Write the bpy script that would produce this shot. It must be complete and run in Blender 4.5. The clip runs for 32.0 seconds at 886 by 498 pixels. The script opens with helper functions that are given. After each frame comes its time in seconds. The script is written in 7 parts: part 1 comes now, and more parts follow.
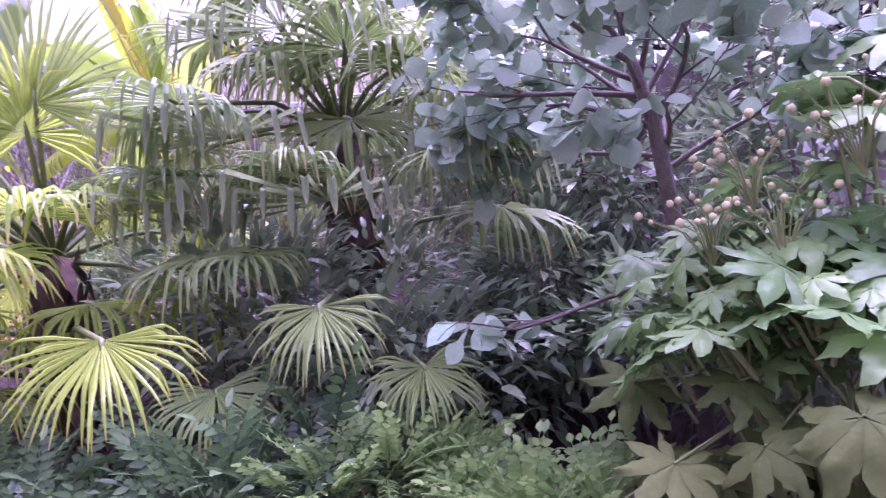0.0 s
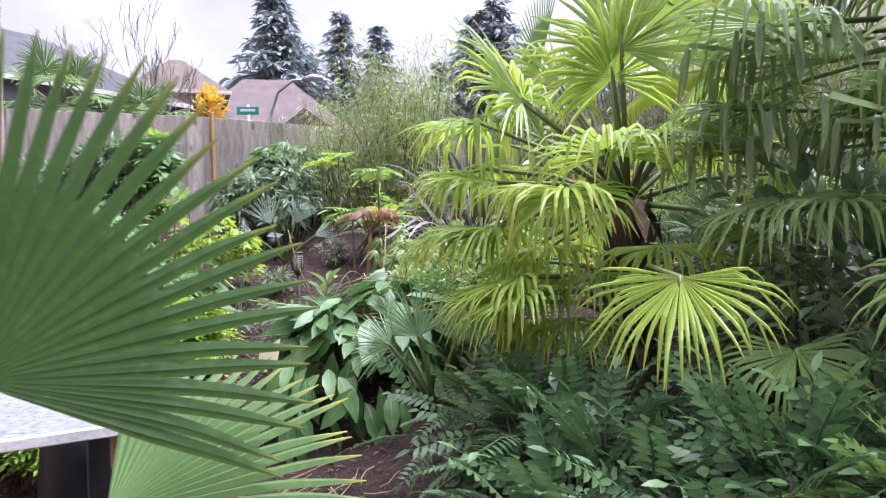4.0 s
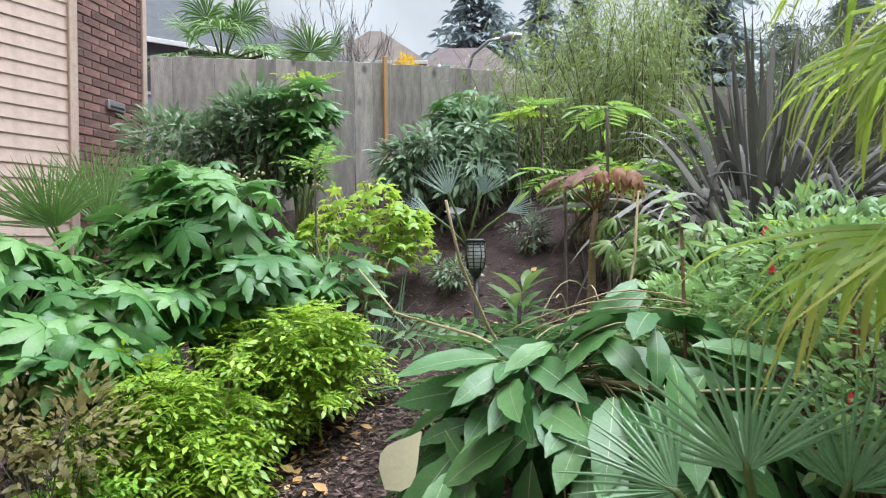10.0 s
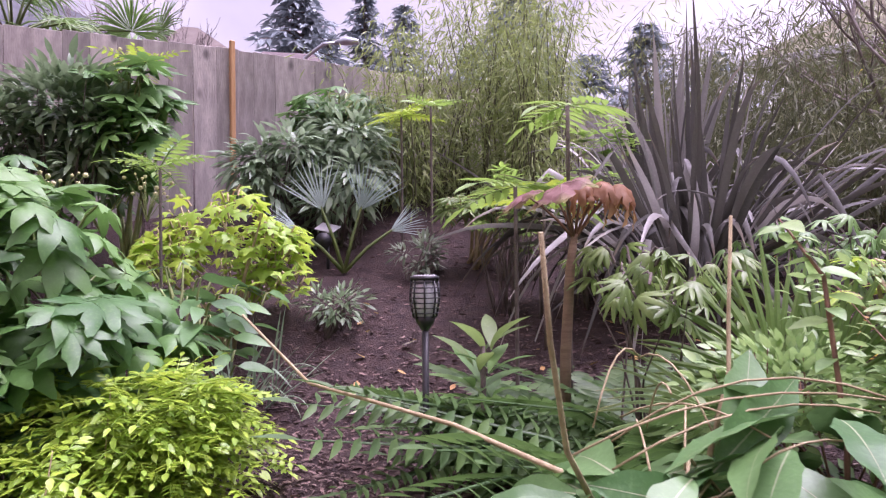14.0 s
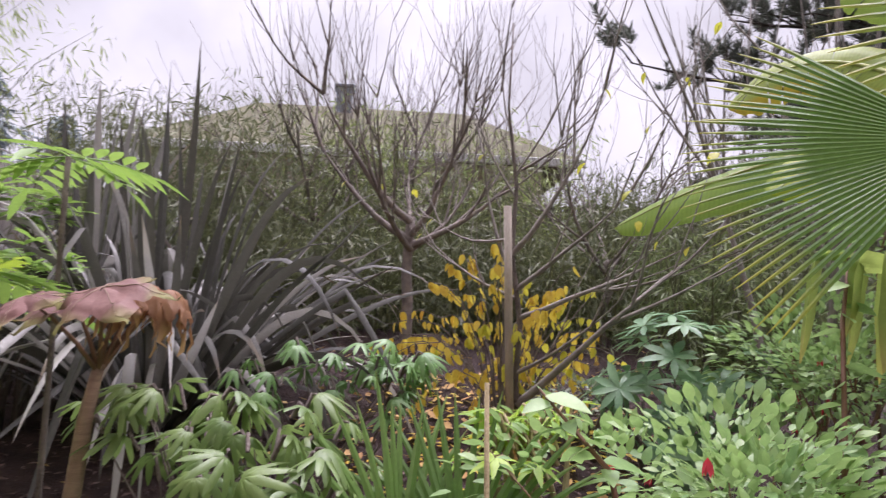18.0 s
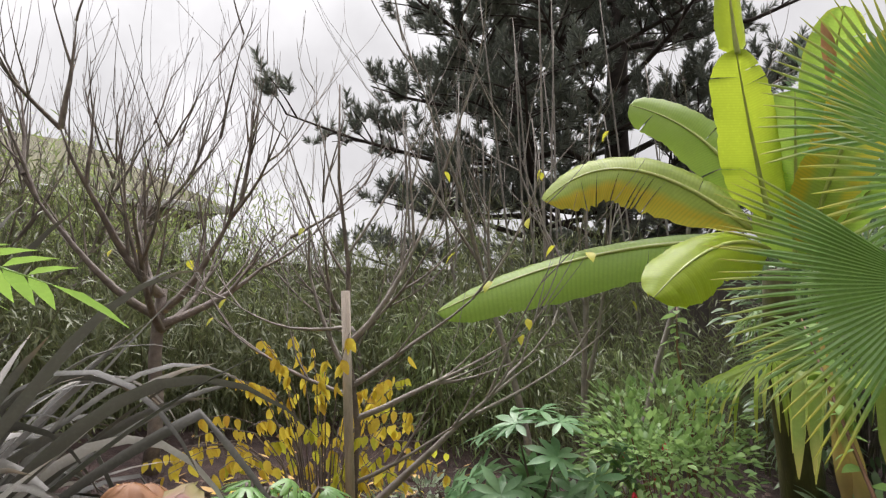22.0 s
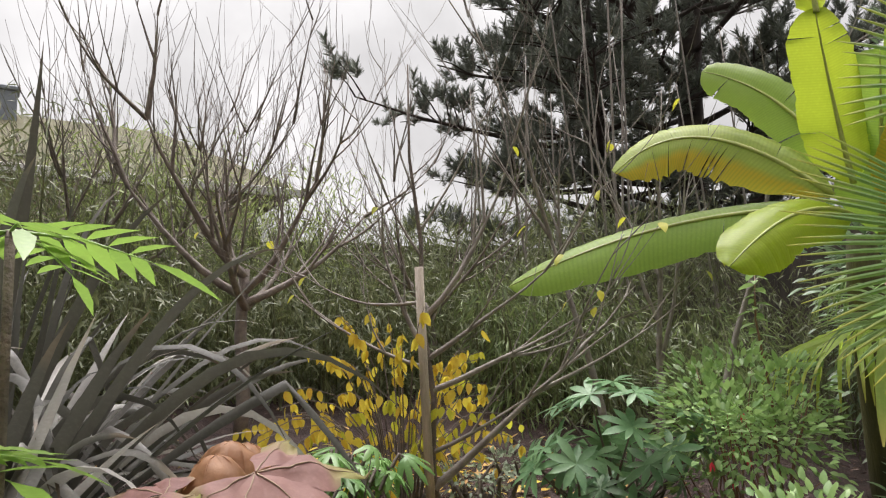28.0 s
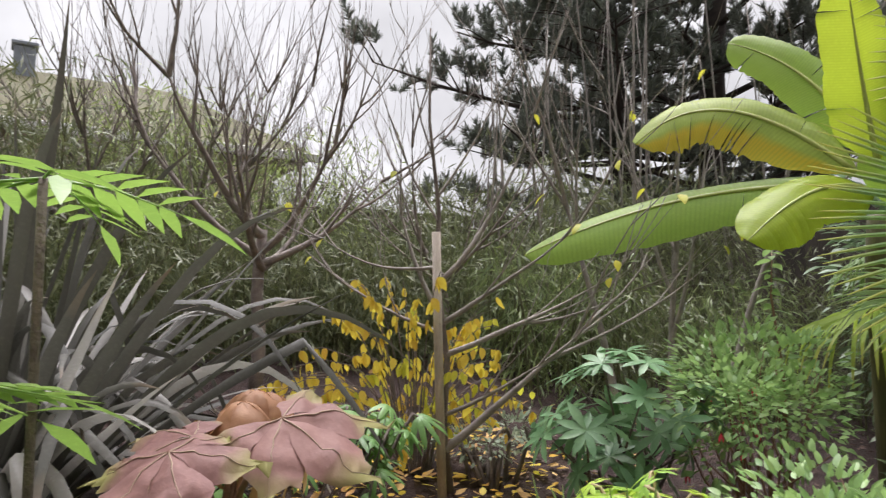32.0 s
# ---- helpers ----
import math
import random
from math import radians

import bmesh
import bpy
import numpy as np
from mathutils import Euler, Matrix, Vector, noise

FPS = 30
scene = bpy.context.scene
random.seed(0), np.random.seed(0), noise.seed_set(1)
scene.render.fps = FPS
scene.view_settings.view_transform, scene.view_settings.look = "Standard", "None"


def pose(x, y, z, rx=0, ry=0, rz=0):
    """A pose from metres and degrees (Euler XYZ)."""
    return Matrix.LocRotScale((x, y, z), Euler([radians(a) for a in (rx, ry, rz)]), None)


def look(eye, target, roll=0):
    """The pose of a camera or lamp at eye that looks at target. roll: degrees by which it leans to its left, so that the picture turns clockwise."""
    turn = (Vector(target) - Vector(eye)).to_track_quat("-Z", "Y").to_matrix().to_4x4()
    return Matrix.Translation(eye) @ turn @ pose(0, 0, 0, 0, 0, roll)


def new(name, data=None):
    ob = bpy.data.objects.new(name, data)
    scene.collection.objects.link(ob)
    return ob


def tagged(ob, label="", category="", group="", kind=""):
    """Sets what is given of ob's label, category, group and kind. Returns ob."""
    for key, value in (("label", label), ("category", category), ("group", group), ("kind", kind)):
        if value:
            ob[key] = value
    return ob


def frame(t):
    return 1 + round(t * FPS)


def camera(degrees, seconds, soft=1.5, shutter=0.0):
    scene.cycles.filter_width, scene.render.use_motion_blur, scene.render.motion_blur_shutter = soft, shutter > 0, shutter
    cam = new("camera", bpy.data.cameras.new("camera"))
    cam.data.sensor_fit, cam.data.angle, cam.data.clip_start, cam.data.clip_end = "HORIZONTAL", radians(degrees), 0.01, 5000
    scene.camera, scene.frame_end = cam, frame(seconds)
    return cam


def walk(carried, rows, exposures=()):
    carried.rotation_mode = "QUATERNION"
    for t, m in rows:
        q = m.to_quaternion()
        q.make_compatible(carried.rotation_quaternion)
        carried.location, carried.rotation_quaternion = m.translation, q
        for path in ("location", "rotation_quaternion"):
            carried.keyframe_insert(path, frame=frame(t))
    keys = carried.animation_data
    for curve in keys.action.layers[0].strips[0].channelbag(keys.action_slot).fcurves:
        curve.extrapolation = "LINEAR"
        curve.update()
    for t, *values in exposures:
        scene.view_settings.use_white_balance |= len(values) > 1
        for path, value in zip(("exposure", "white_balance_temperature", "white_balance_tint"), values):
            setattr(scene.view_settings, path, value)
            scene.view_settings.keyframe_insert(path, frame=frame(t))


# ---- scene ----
cam = camera(63.35, 32.0, soft=1.2, shutter=0.3)
PATH = [
    (0, 0.259, -0.340, 1.410, 90.68, 6.99, 1.74),
    (0.5, 0.253, -0.350, 1.413, 91.63, 7.04, 7.21),
    (1, 0.248, -0.367, 1.413, 91.81, 6.15, 14.57),
    (1.5, 0.236, -0.422, 1.412, 91.43, 4.87, 23.72),
    (2, 0.224, -0.495, 1.423, 91.28, 4.85, 33.46),
    (2.5, 0.210, -0.545, 1.434, 91.30, 5.13, 40.32),
    (4.5, 0.011, 0.029, 1.336, 91.34, 1.42, 44.63),
    (5, -0.085, 0.274, 1.329, 91.67, 0.78, 48.44),
    (5.5, -0.186, 0.479, 1.362, 91.50, 0.94, 53.93),
    (6, -0.367, 0.640, 1.376, 91.24, 1.38, 56.73),
    (6.5, -0.558, 0.770, 1.378, 90.67, 1.88, 59.25),
    (7, -0.757, 0.911, 1.401, 89.97, 1.69, 64.25),
    (7.5, -0.867, 0.962, 1.403, 89.09, 0.93, 66.89),
    (8, -1.025, 0.953, 1.404, 88.64, 1.36, 65.08),
    (8.5, -1.189, 0.961, 1.424, 88.69, 2.47, 58.59),
    (9, -1.343, 1.004, 1.432, 89.58, 1.52, 57.08),
    (9.5, -1.471, 1.066, 1.459, 89.96, 0.72, 58.81),
    (10, -1.583, 1.078, 1.462, 89.72, 0.79, 58.83),
    (10.5, -1.698, 1.043, 1.493, 89.34, 1.08, 56.54),
    (11, -1.742, 1.035, 1.500, 89.32, 0.89, 53.17),
    (11.5, -1.767, 1.053, 1.495, 89.45, 0.32, 50.99),
    (12, -1.879, 1.128, 1.467, 89.48, 0.06, 51.34),
    (12.5, -2.004, 1.211, 1.494, 89.63, 0.26, 52.77),
    (13, -2.179, 1.232, 1.502, 89.86, 0.57, 52.69),
    (13.5, -2.387, 1.238, 1.523, 89.90, 0.76, 48.25),
    (15.5, -3.121, 1.387, 1.597, 92.32, -0.02, 37.71),
    (16, -3.227, 1.430, 1.587, 93.18, -0.79, 34.10),
    (16.5, -3.299, 1.438, 1.622, 94.01, -0.77, 28.95),
    (17, -3.340, 1.458, 1.641, 94.47, -0.91, 16.81),
    (17.5, -3.368, 1.568, 1.641, 95.35, -1.62, 3.05),
    (18, -3.431, 1.705, 1.702, 96.80, -1.50, -6.17),
    (18.5, -3.533, 1.799, 1.690, 97.35, -0.62, -13.90),
    (19, -3.784, 1.864, 1.793, 96.24, -1.43, -21.53),
    (19.5, -3.912, 1.956, 1.810, 96.47, -1.45, -26.79),
    (20, -3.952, 2.047, 1.814, 97.35, -2.23, -30.54),
    (20.5, -4.044, 2.156, 1.797, 97.34, -2.78, -36.05),
    (21, -4.174, 2.281, 1.876, 96.03, 0.70, -40.43),
    (21.5, -4.219, 2.330, 1.916, 97.00, 2.10, -39.89),
    (22, -4.229, 2.347, 1.934, 99.85, 1.87, -38.35),
    (22.5, -4.226, 2.341, 1.933, 100.77, 1.76, -38.21),
    (23, -4.225, 2.335, 1.927, 100.80, 1.71, -38.84),
    (23.5, -4.232, 2.337, 1.925, 100.57, 1.73, -39.57),
    (24, -4.239, 2.340, 1.925, 100.22, 1.69, -39.94),
    (24.5, -4.236, 2.336, 1.918, 99.70, 1.42, -40.41),
    (26.5, -4.203, 2.308, 1.895, 97.41, 0.78, -40.22),
    (27, -4.244, 2.316, 1.909, 97.38, 1.69, -36.58),
    (27.5, -4.263, 2.335, 1.916, 97.93, 2.32, -32.64),
    (28, -4.254, 2.316, 1.916, 98.33, 2.38, -32.57),
    (28.5, -4.242, 2.310, 1.913, 98.42, 2.07, -35.19),
    (29, -4.219, 2.300, 1.907, 98.35, 1.68, -38.06),
    (29.5, -4.218, 2.298, 1.904, 98.06, 1.21, -39.86),
    (30, -4.229, 2.304, 1.901, 97.70, 0.82, -40.28),
    (30.5, -4.231, 2.313, 1.896, 97.38, 0.43, -39.86),
    (31, -4.245, 2.318, 1.896, 96.90, 0.17, -38.50),
    (31.5, -4.266, 2.319, 1.890, 96.50, 0.24, -36.25),
    (32, -4.276, 2.320, 1.898, 95.96, 0.52, -31.84),
]
EXPOSURE = [(0.0, 2.38, 5350, 98), (1.2, 2.28, 5450, 88), (2.5, 2.0, 5950, 48), (4.5, 1.8, 5850, 26), (6.0, 1.55, 5950, 12), (7.7, 1.5, 5850, 3), (9.0, 1.5, 5800, 4), (11.0, 1.52, 5900, 28), (12.0, 1.54, 5850, 50), (13.5, 1.56, 5980, 55), (16.8, 1.6, 5900, 44), (18.5, 1.2, 6300, 28), (21.0, 1.28, 6420, 19), (23.8, 1.23, 6780, 17), (29.0, 1.26, 6600, 17), (32.0, 1.32, 6430, 19)]
walk(cam, [(t, pose(x, y, z, rx, ry, rz)) for t, x, y, z, rx, ry, rz in PATH], EXPOSURE)
SKY, SUN = 0.108, 1.45
# world: bright overcast sky
world = bpy.data.worlds.new("sky")
scene.world = world
world.use_nodes = True
wn, wl = world.node_tree.nodes, world.node_tree.links
sky = wn.new("ShaderNodeTexSky")
sky.sky_type, sky.sun_disc = "NISHITA", False
sky.sun_elevation, sky.sun_rotation = radians(70), radians(20)
sky.dust_density, sky.air_density = 4.0, 1.0
grey = wn.new("ShaderNodeHueSaturation")
grey.inputs["Saturation"].default_value = 0.0
cloud = wn.new("ShaderNodeTexNoise")
cloud.inputs["Scale"].default_value, cloud.inputs["Detail"].default_value = 3.0, 6
cramp = wn.new("ShaderNodeMapRange")
cramp.inputs["From Min"].default_value, cramp.inputs["From Max"].default_value = 0.3, 0.75
cramp.inputs["To Min"].default_value, cramp.inputs["To Max"].default_value = 0.62, 1.2
mulc = wn.new("ShaderNodeMix")
mulc.data_type, mulc.blend_type = "RGBA", "MULTIPLY"
mulc.inputs["Factor"].default_value = 1.0
wl.new(sky.outputs[0], grey.inputs["Color"])
wl.new(wn.new("ShaderNodeTexCoord").outputs["Generated"], cloud.inputs["Vector"])
wl.new(cloud.outputs["Fac"], cramp.inputs["Value"])
wl.new(grey.outputs[0], mulc.inputs[6])
wl.new(cramp.outputs[0], mulc.inputs[7])
bg = next(n for n in wn if n.type == "BACKGROUND")
bg.inputs["Strength"].default_value = SKY
# an overcast sky is about three times as bright overhead as at the horizon
split = wn.new("ShaderNodeSeparateXYZ")
wl.new(next(n for n in wn if n.type == "TEX_COORD").outputs["Generated"], split.inputs[0])
dome = wn.new("ShaderNodeMapRange")
dome.inputs["From Min"].default_value, dome.inputs["From Max"].default_value = 0.4, 1.0
dome.inputs["To Min"].default_value, dome.inputs["To Max"].default_value = 0.7, 1.75
wl.new(split.outputs["Z"], dome.inputs["Value"])
mulz = wn.new("ShaderNodeMix")
mulz.data_type, mulz.blend_type = "RGBA", "MULTIPLY"
mulz.inputs["Factor"].default_value = 1.0
wl.new(mulc.outputs[2], mulz.inputs[6])
wl.new(dome.outputs[0], mulz.inputs[7])
cool = wn.new("ShaderNodeMix")
cool.data_type, cool.blend_type = "RGBA", "MULTIPLY"
cool.inputs["Factor"].default_value = 1.0
cool.inputs[7].default_value = (0.965, 1.0, 0.995, 1)
wl.new(mulz.outputs[2], cool.inputs[6])
wl.new(cool.outputs[2], bg.inputs["Color"])
sun_data = bpy.data.lights.new("sun", "SUN")
sun_data.energy, sun_data.angle, sun_data.color = SUN, radians(50), (1.0, 0.97, 0.92)
sun = new("sun", sun_data)
sun.matrix_world = look((0, 0, 30), (-6, -8, 0))


# ---- materials ----
BOOST = 1.3  # brightens every leaf colour, making up for light the foliage lacks

def nodes_of(name):
    m = bpy.data.materials.new(name)
    m.use_nodes = True
    n, l = m.node_tree.nodes, m.node_tree.links
    return m, n, l, n["Principled BSDF"]


def mixrgb(n, l, fac, a, b, blend="MIX"):
    x = n.new("ShaderNodeMix")
    x.data_type, x.blend_type = "RGBA", blend
    for sock, v in (("Factor", fac), ("A", a), ("B", b)):
        s = next(i for i in x.inputs if i.name == sock and i.type == ("VALUE" if sock == "Factor" else "RGBA"))
        if isinstance(v, bpy.types.NodeSocket):
            l.new(v, s)
        elif sock == "Factor":
            s.default_value = v
        else:
            s.default_value = (*v, 1)
    return next(o for o in x.outputs if o.type == "RGBA")


def noise_node(n, l, scale, detail=4, coord="Object"):
    t = n.new("ShaderNodeTexNoise")
    t.inputs["Scale"].default_value, t.inputs["Detail"].default_value = scale, detail
    l.new(n.new("ShaderNodeTexCoord").outputs[coord], t.inputs["Vector"])
    return t.outputs["Fac"]


def ramp_fac(n, l, v, lo, hi, a=0.0, b=1.0):
    r = n.new("ShaderNodeMapRange")
    r.inputs["From Min"].default_value, r.inputs["From Max"].default_value = lo, hi
    r.inputs["To Min"].default_value, r.inputs["To Max"].default_value = a, b
    l.new(v, r.inputs["Value"])
    return r.outputs[0]


def rand_of(n, island):
    if island:
        return n.new("ShaderNodeNewGeometry").outputs["Random Per Island"]
    return n.new("ShaderNodeObjectInfo").outputs["Random"]


def leaf(name, c1, c2, rough=0.38, thin=0.25, tip=None, island=True, spots=0.25, veins=0, tip_from=0.7, gloss=0.5):
    """A leaf surface: two greens mixed leaf by leaf, blotches, dry tips along the attribute 'along', light through the blade."""
    m, n, l, p = nodes_of(name)
    c1, c2 = tuple(c * BOOST for c in c1), tuple(c * BOOST for c in c2)
    col = mixrgb(n, l, rand_of(n, island), c1, c2)
    blotch = ramp_fac(n, l, noise_node(n, l, 9, 4), 0.35, 0.75)
    col = mixrgb(n, l, ramp_fac(n, l, blotch, 0, 1, 0, spots), col, tuple(c * 0.55 for c in c1))
    fine = noise_node(n, l, 90, 3)
    col = mixrgb(n, l, ramp_fac(n, l, fine, 0.5, 0.8, 0, 0.22), col, tuple(min(1, c * 1.7 + 0.02) for c in c2))
    if tip:
        at = n.new("ShaderNodeAttribute")
        at.attribute_name = "along"
        wob = n.new("ShaderNodeMath")
        wob.operation = "MULTIPLY_ADD"
        l.new(noise_node(n, l, 3, 2), wob.inputs[0])
        wob.inputs[1].default_value = 0.5
        l.new(at.outputs["Fac"], wob.inputs[2])
        col = mixrgb(n, l, ramp_fac(n, l, wob.outputs[0], tip_from + 0.22, tip_from + 0.5), col, tip)
    if veins:
        rn = n.new("ShaderNodeAttribute")
        rn.attribute_name = "run"
        wave = n.new("ShaderNodeMath")
        wave.operation = "MULTIPLY"
        l.new(rn.outputs["Fac"], wave.inputs[0])
        wave.inputs[1].default_value = veins
        sine = n.new("ShaderNodeMath")
        sine.operation = "SINE"
        l.new(wave.outputs[0], sine.inputs[0])
        col = mixrgb(n, l, ramp_fac(n, l, sine.outputs[0], -0.4, 1.0, 0.0, 0.3), col, tuple(c * 0.6 for c in c1))
    l.new(col, p.inputs["Base Color"])
    p.inputs["Roughness"].default_value = rough
    p.inputs["Specular IOR Level"].default_value = gloss
    bump = n.new("ShaderNodeBump")
    bump.inputs["Strength"].default_value, bump.inputs["Distance"].default_value = 0.35, 0.004
    l.new(noise_node(n, l, 45, 3), bump.inputs["Height"])
    l.new(bump.outputs[0], p.inputs["Normal"])
    tr = n.new("ShaderNodeBsdfTranslucent")
    bright = mixrgb(n, l, 0.5, col, tuple(min(1, c * 2.2) for c in c2))
    l.new(bright, tr.inputs["Color"])
    mx = n.new("ShaderNodeMixShader")
    mx.inputs[0].default_value = thin
    l.new(p.outputs[0], mx.inputs[1])
    l.new(tr.outputs[0], mx.inputs[2])
    l.new(mx.outputs[0], n["Material Output"].inputs["Surface"])
    return m


def solid(name, c1, c2, rough=0.7, scale=12.0, bump_s=0.4, island=None, metal=0.0, stretch=(1, 1, 1), dist=0.01, spec=None, knots=0.0):
    """A surface of two mixed tones with grain and relief; island: also varied piece by piece; knots: their size in sawn boards."""
    m, n, l, p = nodes_of(name)
    mp = n.new("ShaderNodeMapping")
    mp.inputs["Scale"].default_value = stretch
    l.new(n.new("ShaderNodeTexCoord").outputs["Object"], mp.inputs["Vector"])
    big, fine = n.new("ShaderNodeTexNoise"), n.new("ShaderNodeTexNoise")
    for t, s, dt in ((big, scale, 5), (fine, scale * 8, 4)):
        t.inputs["Scale"].default_value, t.inputs["Detail"].default_value = s, dt
        l.new(mp.outputs[0], t.inputs["Vector"])
    col = mixrgb(n, l, ramp_fac(n, l, big.outputs["Fac"], 0.3, 0.7), c1, c2)
    col = mixrgb(n, l, ramp_fac(n, l, fine.outputs["Fac"], 0.4, 0.75, 0, 0.4), col, tuple(c * 0.5 for c in c1))
    if island is not None:
        f = ramp_fac(n, l, rand_of(n, island), 0, 1, 0.62, 1.3)
        g = n.new("ShaderNodeCombineColor")
        for k in range(3):
            l.new(f, g.inputs[k])
        col = mixrgb(n, l, 1.0, col, g.outputs[0], "MULTIPLY")
    if knots:
        shift = n.new("ShaderNodeVectorMath")
        shift.operation = "MULTIPLY_ADD"
        l.new(n.new("ShaderNodeTexCoord").outputs["Object"], shift.inputs[0])
        shift.inputs[1].default_value = (6, 1, 3.2)
        l.new(ramp_fac(n, l, n.new("ShaderNodeObjectInfo").outputs["Random"], 0, 1, 0, 90), shift.inputs[2])
        cell = n.new("ShaderNodeTexVoronoi")
        cell.inputs["Scale"].default_value = 1.0
        l.new(shift.outputs[0], cell.inputs["Vector"])
        col = mixrgb(n, l, ramp_fac(n, l, cell.outputs["Distance"], knots, knots * 2.2, 0.8, 0.0), col, tuple(c * 0.3 for c in c1))
    l.new(col, p.inputs["Base Color"])
    p.inputs["Roughness"].default_value, p.inputs["Metallic"].default_value = rough, metal
    if spec is not None:
        p.inputs["Specular IOR Level"].default_value = spec
    b = n.new("ShaderNodeBump")
    b.inputs["Strength"].default_value, b.inputs["Distance"].default_value = bump_s, dist
    l.new(fine.outputs["Fac"], b.inputs["Height"])
    l.new(b.outputs[0], p.inputs["Normal"])
    return m


# ---- mesh helpers ----
def thing(name, label, category, at=(0, 0, 0), group="", kind=""):
    e = new(name)
    e.location = at
    e.empty_display_size = 0.1
    return tagged(e, label, category, group, kind)


def link_mesh(name, v, f, material, parent=None, label="", along=None, smooth=True, m=None, kind=""):
    me = bpy.data.meshes.new(name)
    me.from_pydata(np.asarray(v).tolist() if len(v) else [], [], f.tolist() if isinstance(f, np.ndarray) else f)
    if along is not None:
        a = me.attributes.new("along", "FLOAT", "POINT")
        a.data.foreach_set("value", np.asarray(along, dtype=np.float32))
    if smooth:
        me.polygons.foreach_set("use_smooth", [True] * len(me.polygons))
    me.materials.append(material)
    ob = new(name, me)
    if parent is not None:
        ob.parent = parent
        if m is None:
            ob.matrix_parent_inverse = Matrix.Identity(4)
            ob.location = -Vector(parent_at(parent))
    if m is not None:
        ob.matrix_basis = m
    return tagged(ob, label, kind=kind)


def parent_at(p):
    at = Vector(p.location)
    while p.parent is not None:
        p = p.parent
        at = at + Vector(p.location)
    return at


def part(name, bm, material, parent, label="", smooth=False, m=None):
    """Links a bmesh in world coordinates as one mesh under a thing or part."""
    me = bpy.data.meshes.new(name)
    bm.to_mesh(me)
    bm.free()
    if smooth:
        me.polygons.foreach_set("use_smooth", [True] * len(me.polygons))
    me.materials.append(material)
    ob = new(name, me)
    if parent is not None:
        ob.parent = parent
        ob.location = -parent_at(parent)
    return tagged(ob, label)


def share(name, me, parent, m, label=""):
    """An object of its own on a shared mesh, under a thing; m is in the world."""
    ob = new(name, me)
    ob.parent = parent
    ob.matrix_basis = Matrix.Translation(-parent_at(parent)) @ m
    return tagged(ob, label)


def boxm(bm, lo, hi, bevel=0.0, rot=None):
    r = bmesh.ops.create_cube(bm, size=1.0)
    c, s = (Vector(lo) + Vector(hi)) / 2, Vector(hi) - Vector(lo)
    mat = Matrix.Translation(c) @ (rot.to_4x4() if rot else Matrix.Identity(4)) @ Matrix.Diagonal((*s, 1))
    bmesh.ops.transform(bm, matrix=mat, verts=r["verts"])
    if bevel:
        es = list({e for v in r["verts"] for e in v.link_edges})
        bmesh.ops.bevel(bm, geom=es, offset=bevel, segments=1, affect="EDGES")
    return bm


def tube(pts, radii, sides=6, cap=True):
    """Verts and faces of a tapered tube along pts."""
    pts = [Vector(p) for p in pts]
    v, f = [], []
    ref = Vector((0.31, 0.87, 0.13))
    for i, p in enumerate(pts):
        d = (pts[min(i + 1, len(pts) - 1)] - pts[max(i - 1, 0)]).normalized()
        a = d.cross(ref).normalized()
        b = d.cross(a)
        for k in range(sides):
            th = 2 * math.pi * k / sides
            v.append(p + (a * math.cos(th) + b * math.sin(th)) * radii[i])
    for i in range(len(pts) - 1):
        for k in range(sides):
            k2 = (k + 1) % sides
            f.append((i * sides + k, i * sides + k2, (i + 1) * sides + k2, (i + 1) * sides + k))
    if cap:
        f.append(tuple(range((len(pts) - 1) * sides, len(pts) * sides)))
        f.append(tuple(reversed(range(sides))))
    return v, f


class Pile:
    """Gathers many pieces into one mesh."""

    def __init__(self):
        self.v, self.f, self.a, self.n = [], [], [], 0

    def add(self, v, f, along=None):
        self.v.append(np.array([tuple(q) for q in v], dtype=float).reshape(-1, 3))
        self.f += [tuple(i + self.n for i in q) for q in f]
        self.a.append(np.full(len(v), 0.3) if along is None else np.asarray(along))
        self.n += len(v)

    def many(self, tv, tf, mats, along=None):
        """Copies of the template tv, tf at the 4x4 matrices mats, shape (k, 4, 4)."""
        tv, mats = np.asarray(tv, float), np.asarray(mats, float)
        k, nv = len(mats), len(tv)
        if not k:
            return
        w = np.einsum("kij,nj->kni", mats[:, :3, :3], tv) + mats[:, None, :3, 3]
        self.v.append(w.reshape(-1, 3))
        base = self.n + nv * np.arange(k)
        for q in tf:
            self.f += (np.asarray(q)[None, :] + base[:, None]).tolist()
        self.a.append(np.tile(np.full(nv, 0.3) if along is None else along, k))
        self.n += nv * k

    def out(self, name, material, parent, label="", kind="", smooth=True):
        return link_mesh(name, np.concatenate(self.v), self.f, material, parent, label, np.concatenate(self.a), smooth, kind=kind)


def aim(p, d, up=(0, 0, 1), s=1.0, roll=0.0):
    """4x4: local +Y goes to d, local +Z near up."""
    y = Vector(d).normalized()
    x = y.cross(Vector(up))
    if x.length < 1e-4:
        x = Vector((1, 0, 0))
    x.normalize()
    z = x.cross(y)
    if roll:
        q = Matrix.Rotation(roll, 3, y)
        x, z = q @ x, q @ z
    return Matrix(((x.x * s, y.x * s, z.x * s, p[0]), (x.y * s, y.y * s, z.y * s, p[1]), (x.z * s, y.z * s, z.z * s, p[2]), (0, 0, 0, 1)))


